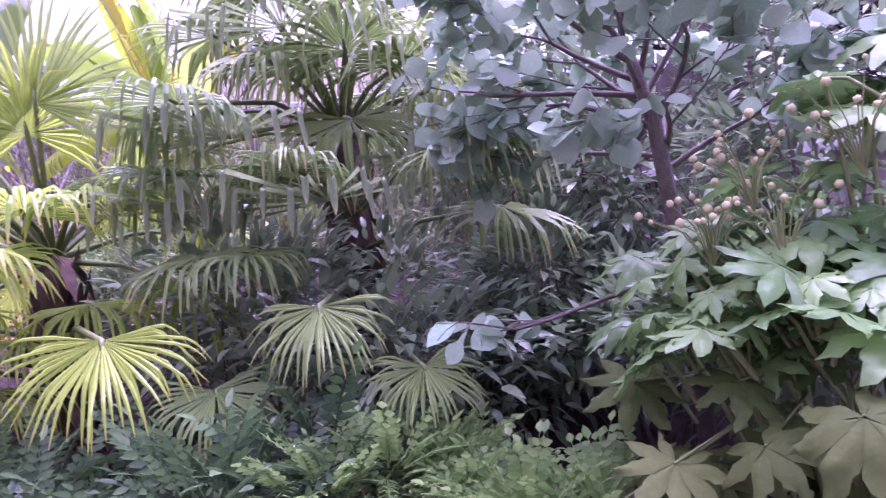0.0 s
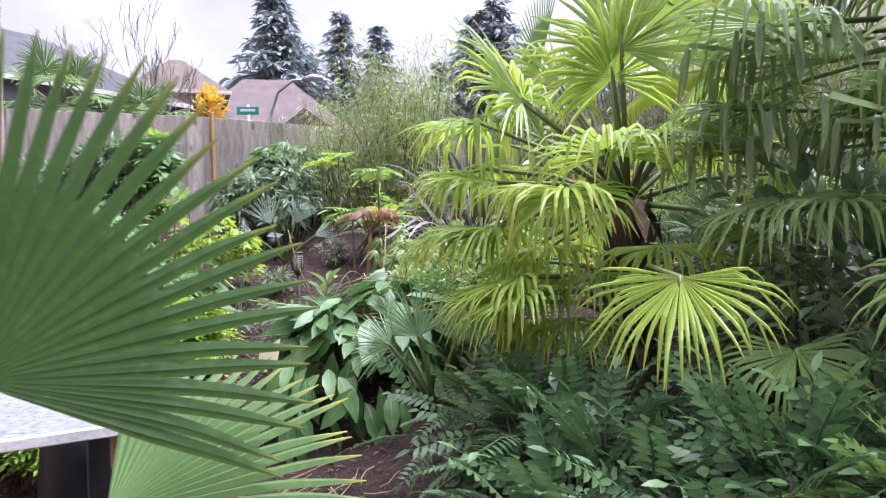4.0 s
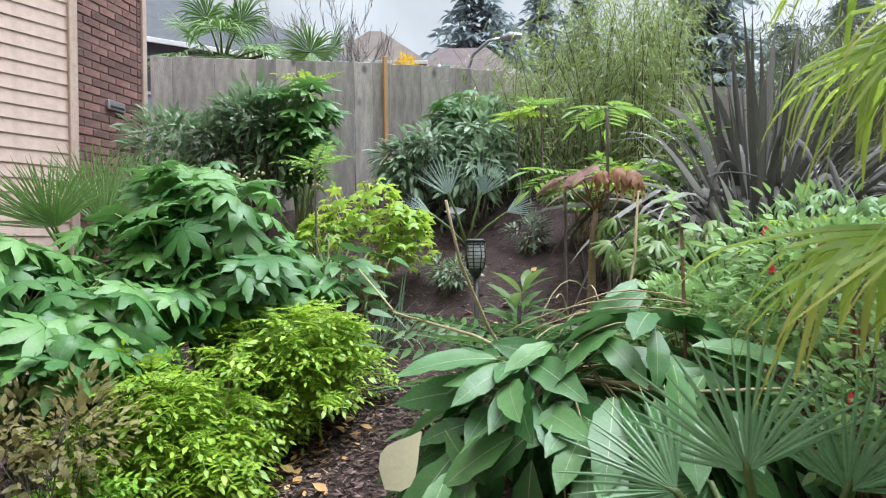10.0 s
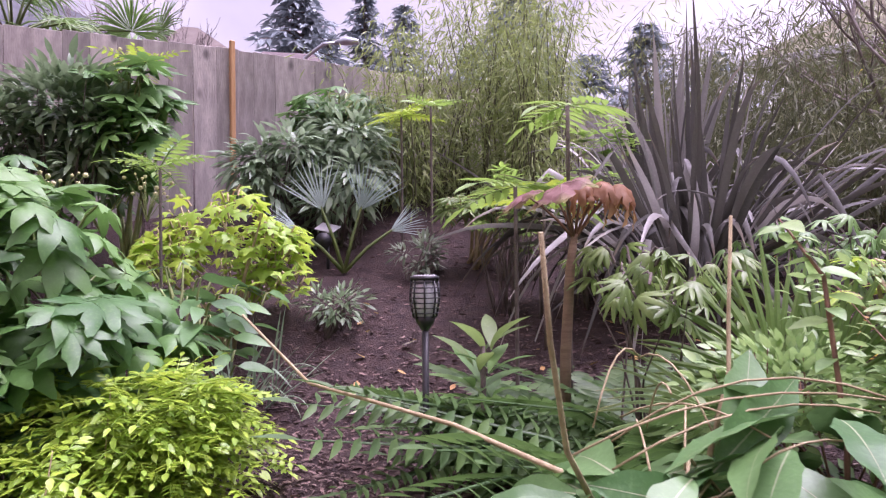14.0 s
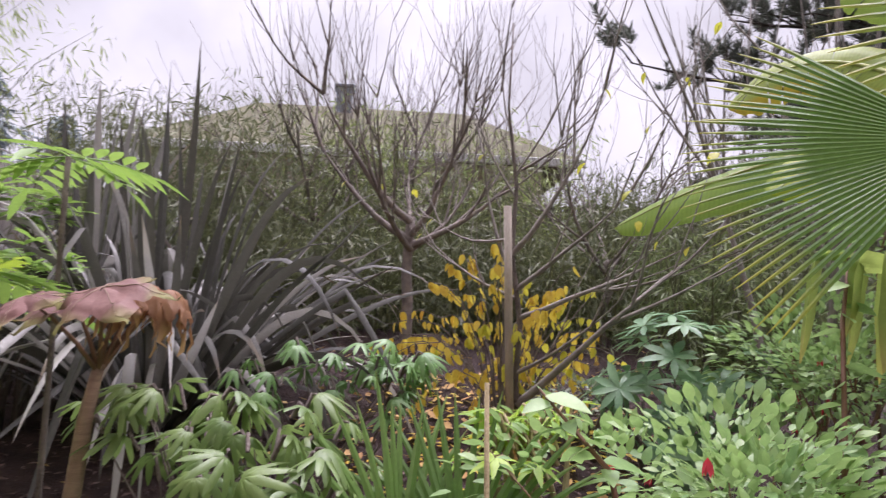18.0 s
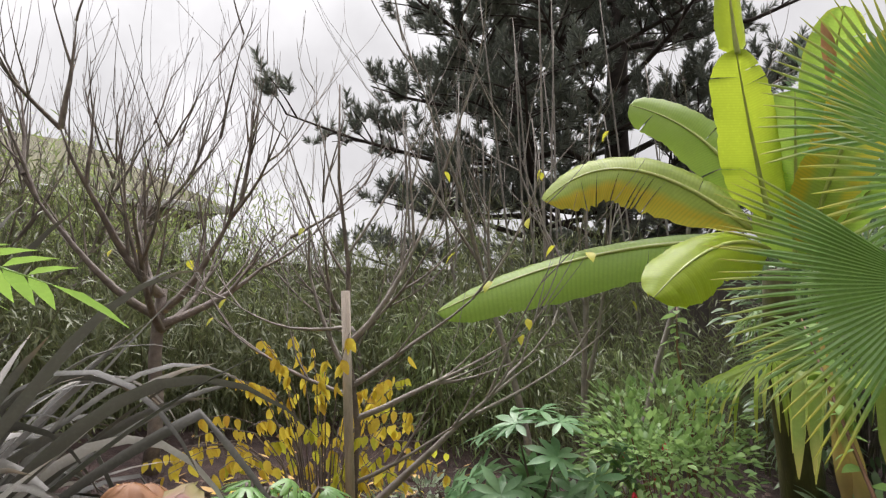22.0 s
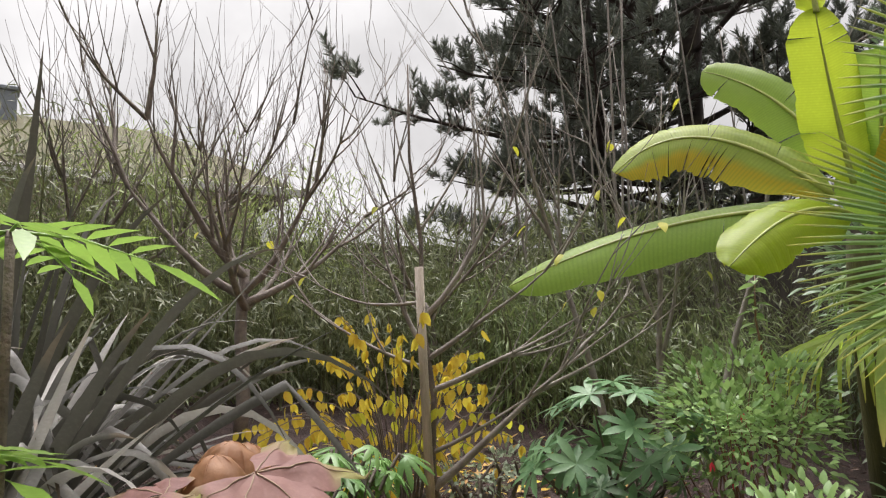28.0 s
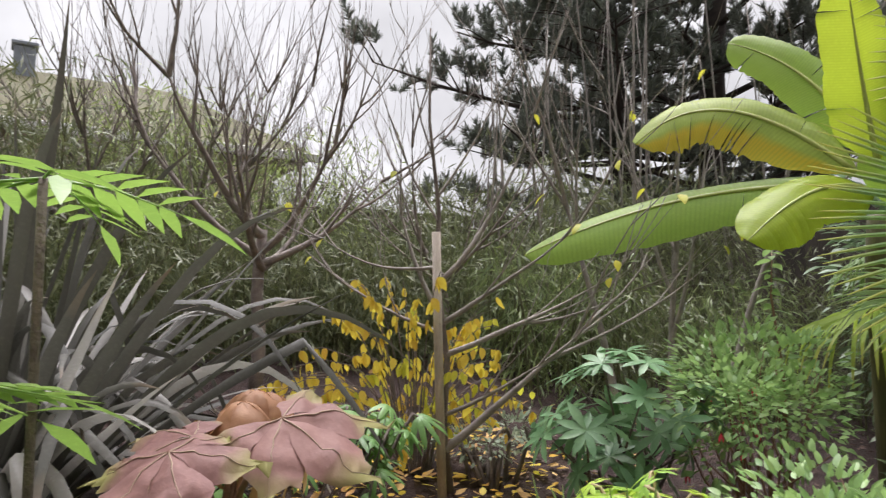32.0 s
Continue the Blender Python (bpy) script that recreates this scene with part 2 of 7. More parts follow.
def lance(length, width, rows=4, fold=0.18, droop=0.15, wide=0.4, base=0.0):
    """A simple leaf along +Y: folded at the midrib, drooping at the tip."""
    v, f, a = [], [], []
    for i in range(rows + 1):
        t = i / rows
        w = width / 2 * (math.sin(math.pi * t ** (math.log(0.5) / math.log(wide))) ** 0.8 if 0 < t < 1 else 0.04)
        y, z = base + length * t, -droop * length * t * t
        v += [(-w, y, z + fold * w), (0, y, z), (w, y, z + fold * w)]
        a += [t, t, t]
    for i in range(rows):
        q = 3 * i
        f += [(q, q + 1, q + 4, q + 3), (q + 1, q + 2, q + 5, q + 4)]
    return v, f, a


def lobed(size, lobes, spread=240, cut=0.5, droop=0.25, narrow=0.17, petiole=0.0):
    """A palmate leaf with its stalk's end at the origin, the middle lobe along +Y."""
    v, f, a = [(0, 0, 0.02 * size)], [], [0.0]
    for k in range(lobes):
        th = radians(-spread / 2 + spread * k / (lobes - 1))
        ln = size * (0.62 + 0.38 * math.cos(th * 0.62))
        d, s = Vector((math.sin(th), math.cos(th), 0)), Vector((math.cos(th), -math.sin(th), 0))
        b = len(v)
        for t, w in ((cut * 0.62, narrow * 0.62), (cut * 1.2, narrow), (0.84, narrow * 0.8), (1.0, 0.02)):
            z = -droop * size * t * t
            for side in (-1, 0, 1):
                q = d * ln * t + s * side * w * size
                v.append((q.x, q.y, z + (0.035 * size if side == 0 else 0)))
                a.append(t)
        f += [(0, b + 1, b), (0, b + 2, b + 1)]
        for r in range(3):
            q = b + 3 * r
            f += [(q, q + 1, q + 4, q + 3), (q + 1, q + 2, q + 5, q + 4)]
        if k:
            f.append((0, b, b - 10))
            if cut > 0.36:
                f.append((b, b + 3, b - 7, b - 10))
    return v, f, a


def palmate(size, lobes, spread, fall, wide=0.35, join=0.42, rows=6, cols=1, crumple=0.0, seed=0, blunt=1.6):
    """A hand-shaped leaf round the origin, its middle lobe along +Y: lobes joined near the stalk, then ovate and pointed, falling outwards."""
    v, f, a = [], [], []
    half = radians(spread) / (lobes - 1) / 2
    nc = 2 * cols + 1
    for k in range(lobes):
        th = -radians(spread) / 2 + 2 * half * k
        ln = size * (0.64 + 0.36 * math.cos(th * 0.62)) * (1 + 0.06 * math.sin(7 * k + seed))
        d, q = Vector((math.sin(th), math.cos(th), 0)), Vector((math.cos(th), -math.sin(th), 0))
        b, wj = len(v), join * math.tan(half) * 1.03
        for i in range(rows + 1):
            t = 0.02 + 0.98 * i / rows
            u = max(0.0, (t - join) / (1 - join))
            w = ln * (t * math.tan(half) * 1.03 if t < join else wj * (1 + wide * math.sin(math.pi * min(1, u * 1.35))) * (1 - u ** blunt) + 0.002)
            for c in range(-cols, cols + 1):
                e = c / cols
                p = d * ln * (t - 0.35 * fall * t * t) + q * w * e
                z = -ln * fall * t ** 1.8 - 0.22 * w * abs(e) + 0.012 * size * math.sin(9 * t + 2.1 * k + seed) * abs(e)
                p = p + Vector((0, 0, z))
                if crumple:
                    p = p + crumple * size * t * noise.noise_vector(p * 7 / size + Vector((seed, 0, 0)))
                v.append(tuple(p))
                a.append(t)
        for i in range(rows):
            for c in range(nc - 1):
                r = b + i * nc + c
                f.append((r, r + 1, r + nc + 1, r + nc))
    return v, f, a


def pinnate(length, pairs, ll, lw, droop=0.25, rise=0.35, end=True):
    """A compound leaf along +Y: leaflets in pairs on a rachis."""
    v, f, a = [], [], []
    lv, lf, la = lance(ll, lw, 3, 0.2, 0.12)
    for i in range(pairs):
        t = 0.18 + 0.82 * i / pairs
        y, z = length * t, -droop * length * t * t
        sc = 1.0 - 0.45 * abs(t - 0.45)
        for side in (-1, 1):
            m = aim((0, y, z), (side, rise, -0.12), s=sc)
            n0 = len(v)
            v += [tuple(m @ Vector(q)) for q in lv]
            f += [tuple(j + n0 for j in q) for q in lf]
            a += la
    if end:
        m = aim((0, length, -droop * length), (0, 1, -0.5))
        n0 = len(v)
        v += [tuple(m @ Vector(q)) for q in lv]
        f += [tuple(j + n0 for j in q) for q in lf]
        a += la
    n0 = len(v)
    tv, tf = tube([(0, 0, 0), (0, length * 0.5, -droop * length * 0.25), (0, length, -droop * length)], [0.004, 0.003, 0.001], 3, False)
    v += [tuple(q) for q in tv]
    f += [tuple(j + n0 for j in q) for q in tf]
    a += [0.3] * len(tv)
    return v, f, a


def arc(p, q, sag=0.1, n=6):
    p, q = Vector(p), Vector(q)
    return [p.lerp(q, i / n) + Vector((0, 0, sag * 4 * (i / n) * (1 - i / n))) for i in range(n + 1)]


# ---- ground ----
def smooth01(a):
    a = max(0.0, min(1.0, a))
    return a * a * (3 - 2 * a)


def gz(x, y):
    """Height of the bank at x, y."""
    u = y - 0.7
    h = 0.31 * (u if u > 0.5 else 0.5 * smooth01((u + 0.6) / 1.1)) if u < 5.5 else 0.31 * 5.5 + 0.03 * (min(u, 40) - 5.5)
    h = max(h, 0.0) + 0.35 * max(0.0, min(-x - 5.4, 3.2)) * smooth01((y - 1.2) / 1.6) - 0.1 * max(0.0, min(x + 0.5, 2))
    return h + 0.035 * noise.noise((x * 1.3, y * 1.3, 0.4)) + 0.012 * noise.noise((x * 5, y * 5, 1.4))


def on_ground(x, y, dz=0.0):
    return (x, y, gz(x, y) + dz)


# ---- plants ----
def fan_frond(parent, crown, hub, ahead, R, mat, stalk, n=34, spread=135, droop=0.5, fused=0.45, lift=0.0, tilt=None, rng=random, wide=0.8):
    """One fan leaf: blade of folded segments round hub, pointing ahead, and a stalk from the crown."""
    hub, y = Vector(hub), Vector(ahead).normalized()
    up = Vector(tilt) if tilt else Vector((0, 0, 1))
    x = y.cross(up)
    x = x.normalized() if x.length > 1e-3 else Vector((1, 0, 0))
    z = x.cross(y)
    v, f, a = [], [], []
    step = radians(spread * 2) / (n - 1)
    for i in range(n):
        th = -radians(spread) + step * i
        neat = fused >= 0.5 and droop <= 0.15
        jit = 0.0 if neat else rng.uniform(-0.12, 0.12)
        ln = R * (0.80 + 0.20 * math.cos(th * 0.55)) * (rng.uniform(0.95, 1.03) if neat else rng.uniform(0.85, 1.06))
        th += step * (0.0 if neat else rng.uniform(-0.3, 0.3) if droop > 0.15 else rng.uniform(-0.07, 0.07))
        d = x * math.sin(th + jit * 0.3) + y * math.cos(th + jit * 0.3) + z * (0.10 * math.cos(th * 2) + (0.0 if neat else rng.uniform(-0.07, 0.07)))
        s = (x * math.cos(th) - y * math.sin(th))
        limp = droop * rng.uniform(0.45, 1.5)
        kink = rng.uniform(fused + 0.06, 0.86)
        b = len(v)
        p, way, last = hub.copy(), d.normalized(), 0.0
        for t in (0.03, 0.25, fused) + tuple(fused + (1 - fused) * q for q in (0.22, 0.42, 0.6, 0.78, 0.91, 1.0)):
            if t > fused:
                way = (way + Vector((0, 0, -1)) * limp * (8.5 if kink < t < kink + 0.22 else 1.3) * (t - last)).normalized()
            p = p + way * ln * (t - last)
            last = t
            w = ln * t * step * 0.5 * 1.04 if t <= fused else R * fused * step * 0.52 * (1 - ((t - fused) / (1 - fused)) ** 2.4 * 0.9)
            w *= wide if t > fused else 1.0
            fold = z * w * (0.75 if t <= fused + 0.05 else 0.5)
            v += [p - s * w, p + fold, p + s * w]
            a += [t, t, t]
        for r in range(8):
            q = b + 3 * r
            f += [(q, q + 1, q + 4, q + 3), (q + 1, q + 2, q + 5, q + 4)]
    fr = link_mesh("frond", [tuple(Vector(q)) for q in v], f, mat, parent, along=a, smooth=False)
    mid = (Vector(crown) + hub) / 2 + Vector((0, 0, 0.06 * (hub - Vector(crown)).length))
    tv, tf = tube([crown, mid, hub, hub + y * R * 0.12], [0.016, 0.012, 0.009, 0.004], 5)
    st = link_mesh("petiole", [tuple(q) for q in tv], tf, stalk, fr)
    st.location = (0, 0, 0)
    return fr


def wilted_frond(parent, crown, hub, ahead, reach, hang, n, mat, stalk, rng, broad=0.014, open_to=150):
    """An old fan leaf: broad segments run out level from the hub, fold and hang straight down."""
    hub, y = Vector(hub), Vector(ahead).normalized()
    x = y.cross(Vector((0, 0, 1))).normalized()
    v, f, a = [], [], []
    for i in range(n):
        th = radians(open_to) * (i / (n - 1) - 0.5) + rng.uniform(-0.05, 0.05)
        d = (y * math.cos(th) + x * math.sin(th) + Vector((0, 0, rng.uniform(0.0, 0.12)))).normalized()
        go, drop = reach * rng.uniform(0.55, 1.05), hang * rng.uniform(0.65, 1.15)
        p, b = hub.copy(), len(v)
        way, wide = d.copy(), broad * rng.uniform(0.8, 1.25)
        side = Vector((-d.y, d.x, 0)).normalized()
        steps = 4 + 7
        for k in range(steps + 1):
            if k:
                if k > 4:
                    way = (way * (0.25 if k == 5 else 0.6) + Vector((0, 0, -1)) + d * 0.12).normalized()
                    side = (side + d * rng.uniform(-0.2, 0.2)).normalized()
                p = p + way * (go / 4 if k <= 4 else drop / 7)
            w = wide * (0.15 + 0.85 * min(1, k / 4)) * (1 if k < 8 else 1 - 0.9 * ((k - 8) / 3) ** 1.5)
            nz = side.cross(way)
            v += [p - side * w, p + nz * w * 0.95, p + side * w]
            a += [k / steps] * 3
        for k in range(steps):
            q = b + 3 * k
            f += [(q, q + 1, q + 4, q + 3), (q + 1, q + 2, q + 5, q + 4)]
    fr = link_mesh("frond", [tuple(q) for q in v], f, mat, parent, "wilted leaf with hanging segments", along=a)
    mid = (Vector(crown) + hub) / 2 + Vector((0, 0, 0.05))
    tv, tf = tube([crown, mid, hub], [0.016, 0.012, 0.008], 5)
    link_mesh("petiole", [tuple(q) for q in tv], tf, stalk, fr).location = (0, 0, 0)
    return fr


def shaggy_trunk(parent, base, top, r, mat, hair, rng):
    """A fibrous palm trunk: knobbly core with old leaf bases and hair."""
    base, top = Vector(base), Vector(top)
    n = 14
    v, f = tube([base.lerp(top, i / n) + Vector((0.02 * math.sin(i), 0.02 * math.cos(i * 1.7), 0)) for i in range(n + 1)],
                [r * (1.15 - 0.25 * i / n) * rng.uniform(0.9, 1.1) for i in range(n + 1)], 12)
    link_mesh("trunk", [tuple(q) for q in v], f, mat, parent)
    pile = Pile()
    lv, lf, la = lance(0.16, 0.05, 3, 0.3, 0.1)
    ms = []
    L = (top - base).length
    for k in range(int(170 * L)):
        t, th = rng.random(), rng.uniform(0, 6.283)
        d = Vector((math.cos(th), math.sin(th), 0))
        ms.append(np.array(aim(base.lerp(top, t) + d * r * 0.85, d * 0.5 + Vector((0, 0, rng.choice((1, 1, -0.8)))), d, rng.uniform(0.6, 1.4))))
    pile.many(lv, lf, ms, la)
    pile.out("fibre", hair, parent, "coarse brown fibre and old leaf bases", "stuff")


def leafy(pile, tmpl, pts, dirs, rng, s=(0.7, 1.2), up=(0, 0, 1), spin=0.6):
    ms = [np.array(aim(p, d, up, rng.uniform(*s), rng.uniform(-spin, spin))) for p, d in zip(pts, dirs)]
    pile.many(tmpl[0], tmpl[1], ms, tmpl[2])


def mound_points(rng, centre, rad, count, bumps=7, shell=0.55, floor=None):
    """Points and outward ways in an uneven shrub: clumps spread over an ellipsoid."""
    c, rad = Vector(centre), Vector(rad)
    cl = []
    for _ in range(bumps):
        d = Vector((rng.gauss(0, 1), rng.gauss(0, 1), rng.gauss(0.35, 0.8))).normalized()
        cl.append((Vector((d.x * rad.x, d.y * rad.y, d.z * rad.z)) * rng.uniform(0.45, 0.75), rng.uniform(0.3, 0.5)))
    pts, dirs = [], []
    while len(pts) < count:
        o, k = rng.choice(cl)
        d = Vector((rng.gauss(0, 1), rng.gauss(0, 1), rng.gauss(0.25, 0.9))).normalized()
        r = rng.uniform(shell, 1.0) ** 0.6
        q = o + Vector((d.x * rad.x, d.y * rad.y, d.z * rad.z)) * k * r
        p = c + q
        if floor is not None and p.z < floor:
            continue
        pts.append(p)
        dirs.append((q.normalized() * 0.45 + d * 0.6 + Vector((0, 0, rng.uniform(-0.35, 0.35)))).normalized())
    return pts, dirs


def stems_to(parent, base, pts, rng, count, r, mat, name="stemwork"):
    """Branched stems from the root up to some of the points."""
    pile = Pile()
    base = Vector(base)
    for p in rng.sample(pts, min(count, len(pts))):
        b = base + Vector((rng.uniform(-0.08, 0.08), rng.uniform(-0.08, 0.08), -0.04))
        mid = b.lerp(p, 0.5) + Vector((rng.uniform(-0.06, 0.06), rng.uniform(-0.06, 0.06), 0.06))
        v, f = tube([b, b.lerp(mid, 0.5), mid, mid.lerp(p, 0.55), p], [r, r * 0.85, r * 0.65, r * 0.45, r * 0.2], 5)
        pile.add(v, f)
    return pile.out(name, mat, parent, kind="stuff")


def shrub(name, label, category, base, centre, rad, count, tmpl, mat, bark, rng, s=(0.7, 1.25), bumps=9, stems=14, stem_r=0.012, shell=0.4, group="", leaf_name="foliage", spin=0.6, hang=0.0, flat=0.0):
    t = thing(name, label, category, base, group)
    pts, dirs = mound_points(rng, centre, rad, count, bumps, shell, base[2] + 0.03)
    stems_to(t, base, pts, rng, stems, stem_r, bark)
    dirs = [Vector((d.x + flat * rng.uniform(-0.8, 0.8), d.y + flat * rng.uniform(-0.8, 0.8), d.z * (1 - flat) - hang)) for d in dirs]
    pile = Pile()
    leafy(pile, tmpl, pts, dirs, rng, s, spin=spin)
    pile.out(leaf_name, mat, t, kind="stuff")
    return t


def big_leaf_shrub(name, label, category, base, centre, rad, count, tmpl, mat, stalkmat, rng, s=(0.75, 1.2), bumps=8, tilt=0.55, stalk=0.2, leaf_name="leaf", shell=0.6, stems=9, stem_r=0.016):
    """A shrub whose large leaves are parts of their own on one shared mesh each of three shapes."""
    t = thing(name, label, category, base)
    pts, dirs = mound_points(rng, centre, rad, count, bumps, shell, base[2] + 0.05)
    stems_to(t, base, pts, rng, stems, stem_r, stalkmat)
    mes = []
    for k, (v, f, a) in enumerate(tmpl):
        me = bpy.data.meshes.new(leaf_name)
        me.from_pydata([tuple(q) for q in v], [], f)
        at = me.attributes.new("along", "FLOAT", "POINT")
        at.data.foreach_set("value", np.asarray(a, dtype=np.float32))
        me.polygons.foreach_set("use_smooth", [True] * len(me.polygons))
        me.materials.append(mat)
        mes.append(me)
    stalks = Pile()
    c = Vector(centre)
    for p, d in zip(pts, dirs):
        out = Vector((d.x, d.y, 0))
        out = out.normalized() if out.length > 0.05 else Vector((1, 0, 0))
        ahead = out * 1.0 + Vector((rng.uniform(-0.5, 0.5), rng.uniform(-0.5, 0.5), -tilt * rng.uniform(-0.5, 1.5)))
        m = aim(p, ahead, Vector((0, 0, 1)) + out * 0.55, rng.uniform(*s), rng.uniform(-0.6, 0.6))
        share(leaf_name, rng.choice(mes), t, m)
        if stalk:
            b = p - out * stalk * 0.6 - Vector((0, 0, stalk * rng.uniform(0.3, 1.0)))
            v, f = tube([b, b.lerp(p, 0.6) + Vector((0, 0, 0.02)), p], [0.006, 0.005, 0.004], 4, False)
            stalks.add(v, f)
    if stalk:
        stalks.out("stalkwork", stalkmat, t, kind="stuff")
    return t


def branching(rng, base, way, length, r, depth, spread=0.5, up=0.25, kids=(2, 3), shrink=0.72, twig=0.004):
    """Tubes of a bare tree and its twig ends."""
    tubes, ends = [], []

    def grow(p, d, ln, rad, dep):
        pts, n = [Vector(p)], 4
        for i in range(n):
            d = (d + Vector((rng.gauss(0, 0.11), rng.gauss(0, 0.11), rng.gauss(0, 0.06) + up * 0.12))).normalized()
            pts.append(pts[-1] + d * ln / n)
        last = rad * 0.62
        tubes.append((pts, [rad + (last - rad) * i / n for i in range(n + 1)], 7 if rad > 0.03 else 4))
        if dep == 0:
            ends.append((pts[-1], d))
            return
        for k in range(rng.randint(*kids)):
            side = Vector((rng.gauss(0, 1), rng.gauss(0, 1), rng.gauss(0, 0.6)))
            side = (side - d * side.dot(d)).normalized()
            nd = (d + side * spread * rng.uniform(0.6, 1.3) + Vector((0, 0, up))).normalized()
            at = pts[-1] if k == 0 else pts[rng.randint(2, 4)]
            grow(at, nd, ln * shrink * rng.uniform(0.8, 1.2), max(twig, last * rng.uniform(0.6, 0.9)), dep - 1)

    grow(Vector(base), Vector(way).normalized(), length, r, depth)
    return tubes, ends


def bare_tree(name, label, category, base, way, length, r, depth, bark, rng, group="", **kw):
    t = thing(name, label, category, base, group)
    tubes, ends = branching(rng, base, way, length, r, depth, **kw)
    v, f = tube(*tubes[0])
    link_mesh("trunk", [tuple(q) for q in v], f, bark, t)
    pile = Pile()
    for tb in tubes[1:]:
        v, f = tube(*tb, cap=False)
        pile.add(v, f)
    pile.out("branchwork", bark, t, kind="stuff")
    return t, ends


def sword_plant(name, label, category, base, count, length, width, mats, rng, lean=(0.1, 0.9), group="", upright=0.2, folded=0.3):
    """A clump of long strap leaves, each a part: some stand, most arch over, some are snapped and hang."""
    t = thing(name, label, category, base, group)
    b0 = Vector(base)
    for k in range(count):
        th = rng.uniform(0, 6.283)
        out = Vector((math.cos(th), math.sin(th), 0))
        style = rng.random()
        stands, snaps = style < upright, style > 1 - folded
        ln = length * (rng.uniform(0.85, 1.1) if stands else rng.uniform(0.6, 1.0))
        d = (out * (rng.uniform(0.0, 0.28) if stands else rng.uniform(*lean)) + Vector((0, 0, 1))).normalized()
        limp = rng.uniform(0.0, 0.05) if stands else rng.choice((0.08, 0.25, 0.5, 1.0, 1.6)) * rng.uniform(0.7, 1.3)
        bend = rng.uniform(0.3, 0.65)
        n = 13
        snap = rng.randint(6, 10) if snaps else 99
        p = b0 + out * rng.uniform(0, 0.2) + Vector((0, 0, -0.03))
        side = Vector((-out.y, out.x, 0))
        side = (side + out * rng.uniform(-0.7, 0.7)).normalized()
        twist = rng.uniform(-0.09, 0.09)
        v, f, a = [], [], []
        for i in range(n + 1):
            u = i / n
            if i:
                if i == snap:
                    d = (out * rng.uniform(0.3, 1.0) + side * rng.uniform(-0.8, 0.8) + Vector((0, 0, rng.uniform(-1.1, 0.15)))).normalized()
                d = (d + (Vector((0, 0, -1)) + out * 0.35) * limp * max(0.04, u - bend) + side * rng.uniform(-0.03, 0.03)).normalized()
                p = p + d * ln / n
            side = (Matrix.Rotation(twist, 3, d) @ side)
            side = (side - d * side.dot(d)).normalized()
            w = width / 2 * (0.7 + 0.6 * u if u < 0.5 else 1 - ((u - 0.5) / 0.5) ** 1.9 + 0.02)
            nrm = side.cross(d)
            v += [tuple(p - side * w), tuple(p - nrm * w * (0.7 - 0.45 * u)), tuple(p + side * w)]
            a += [u, u, u]
        for i in range(n):
            q = 3 * i
            f += [(q, q + 1, q + 4, q + 3), (q + 1, q + 2, q + 5, q + 4)]
        link_mesh("leaf", v, f, mats[-1] if snaps and rng.random() < 0.45 else rng.choice(mats), t, along=a)
    return t


def banana_leaf(parent, a, b, c, width, face, mat, rib, rng, hang=(0.2, 0.2), tears=3, fringe=(0.7, 0.7), ragged=0.03):
    """A banana leaf on the arch a, b, c: a blade with ribs and torn margins on a midrib. face: the way its upper side looks;
    hang: how far its two halves fall away from that; fringe: how far each margin has turned yellow."""
    a, b, c, up = Vector(a), Vector(b), Vector(c), Vector(face).normalized()
    n, cols = 40, 5
    spine = [a * (1 - u) ** 2 + b * 2 * u * (1 - u) + c * u * u for u in (i / n for i in range(n + 1))]
    v, f, along, run = [], [], [], []
    for side, fall, dry in ((1, hang[0], fringe[0]), (-1, hang[1], fringe[1])):
        cuts = set(rng.sample(range(8, n - 2), tears))
        last = None
        wob = rng.uniform(0, 6)
        for i in range(n + 1):
            u = i / n
            d = (spine[min(i + 1, n)] - spine[max(i - 1, 0)]).normalized()
            x = d.cross(up).normalized()
            nz = x.cross(d)
            w = width / 2 * min(1.0, (u / 0.16 + 0.02) ** 0.7) * (1 - max(0.0, (u - 0.62) / 0.38) ** 2.6) ** 0.6 + 0.003
            w *= 1 + ragged * rng.uniform(-1, 1) * (2.5 if dry > 0.8 else 1) + 0.05 * math.sin(u * 11 + wob)
            row = []
            for j in range(cols):
                e = j / (cols - 1)
                q = spine[i] + x * side * w * e * (1 - 0.3 * fall * e) - nz * w * fall * e * e + nz * (0.10 * w * e * (1 - e) + 0.004 * e * (i % 2)) + d * 0.22 * w * e + nz * 0.03 * w * e * math.sin(u * 17 + wob)
                row.append(tuple(q))
            start = len(v)
            v += row
            along += [dry * (j / (cols - 1)) + 0.15 * max(0.0, u - 0.8) for j in range(cols)]
            run += [u] * cols
            if last is not None:
                cur = start
                if i in cuts:
                    cur = len(v)
                    v += [tuple(Vector(q) - d * 0.0012 * j - nz * 0.002 * j) for j, q in enumerate(row)]
                    along += along[start:start + cols]
                    run += [u] * cols
                f += [(last + j, last + j + 1, cur + j + 1, cur + j) for j in range(cols - 1)]
            last = start
    blade = link_mesh("leaf_blade", v, f, mat, parent, along=along)
    blade.data.attributes.new("run", "FLOAT", "POINT").data.foreach_set("value", np.asarray(run, dtype=np.float32))
    tv, tf = tube(spine[::2], [0.013 * (1 - 0.85 * i / (n // 2)) for i in range(n // 2 + 1)], 6)
    link_mesh("midrib", [tuple(q) for q in tv], tf, rib, blade).location = (0, 0, 0)
    return blade


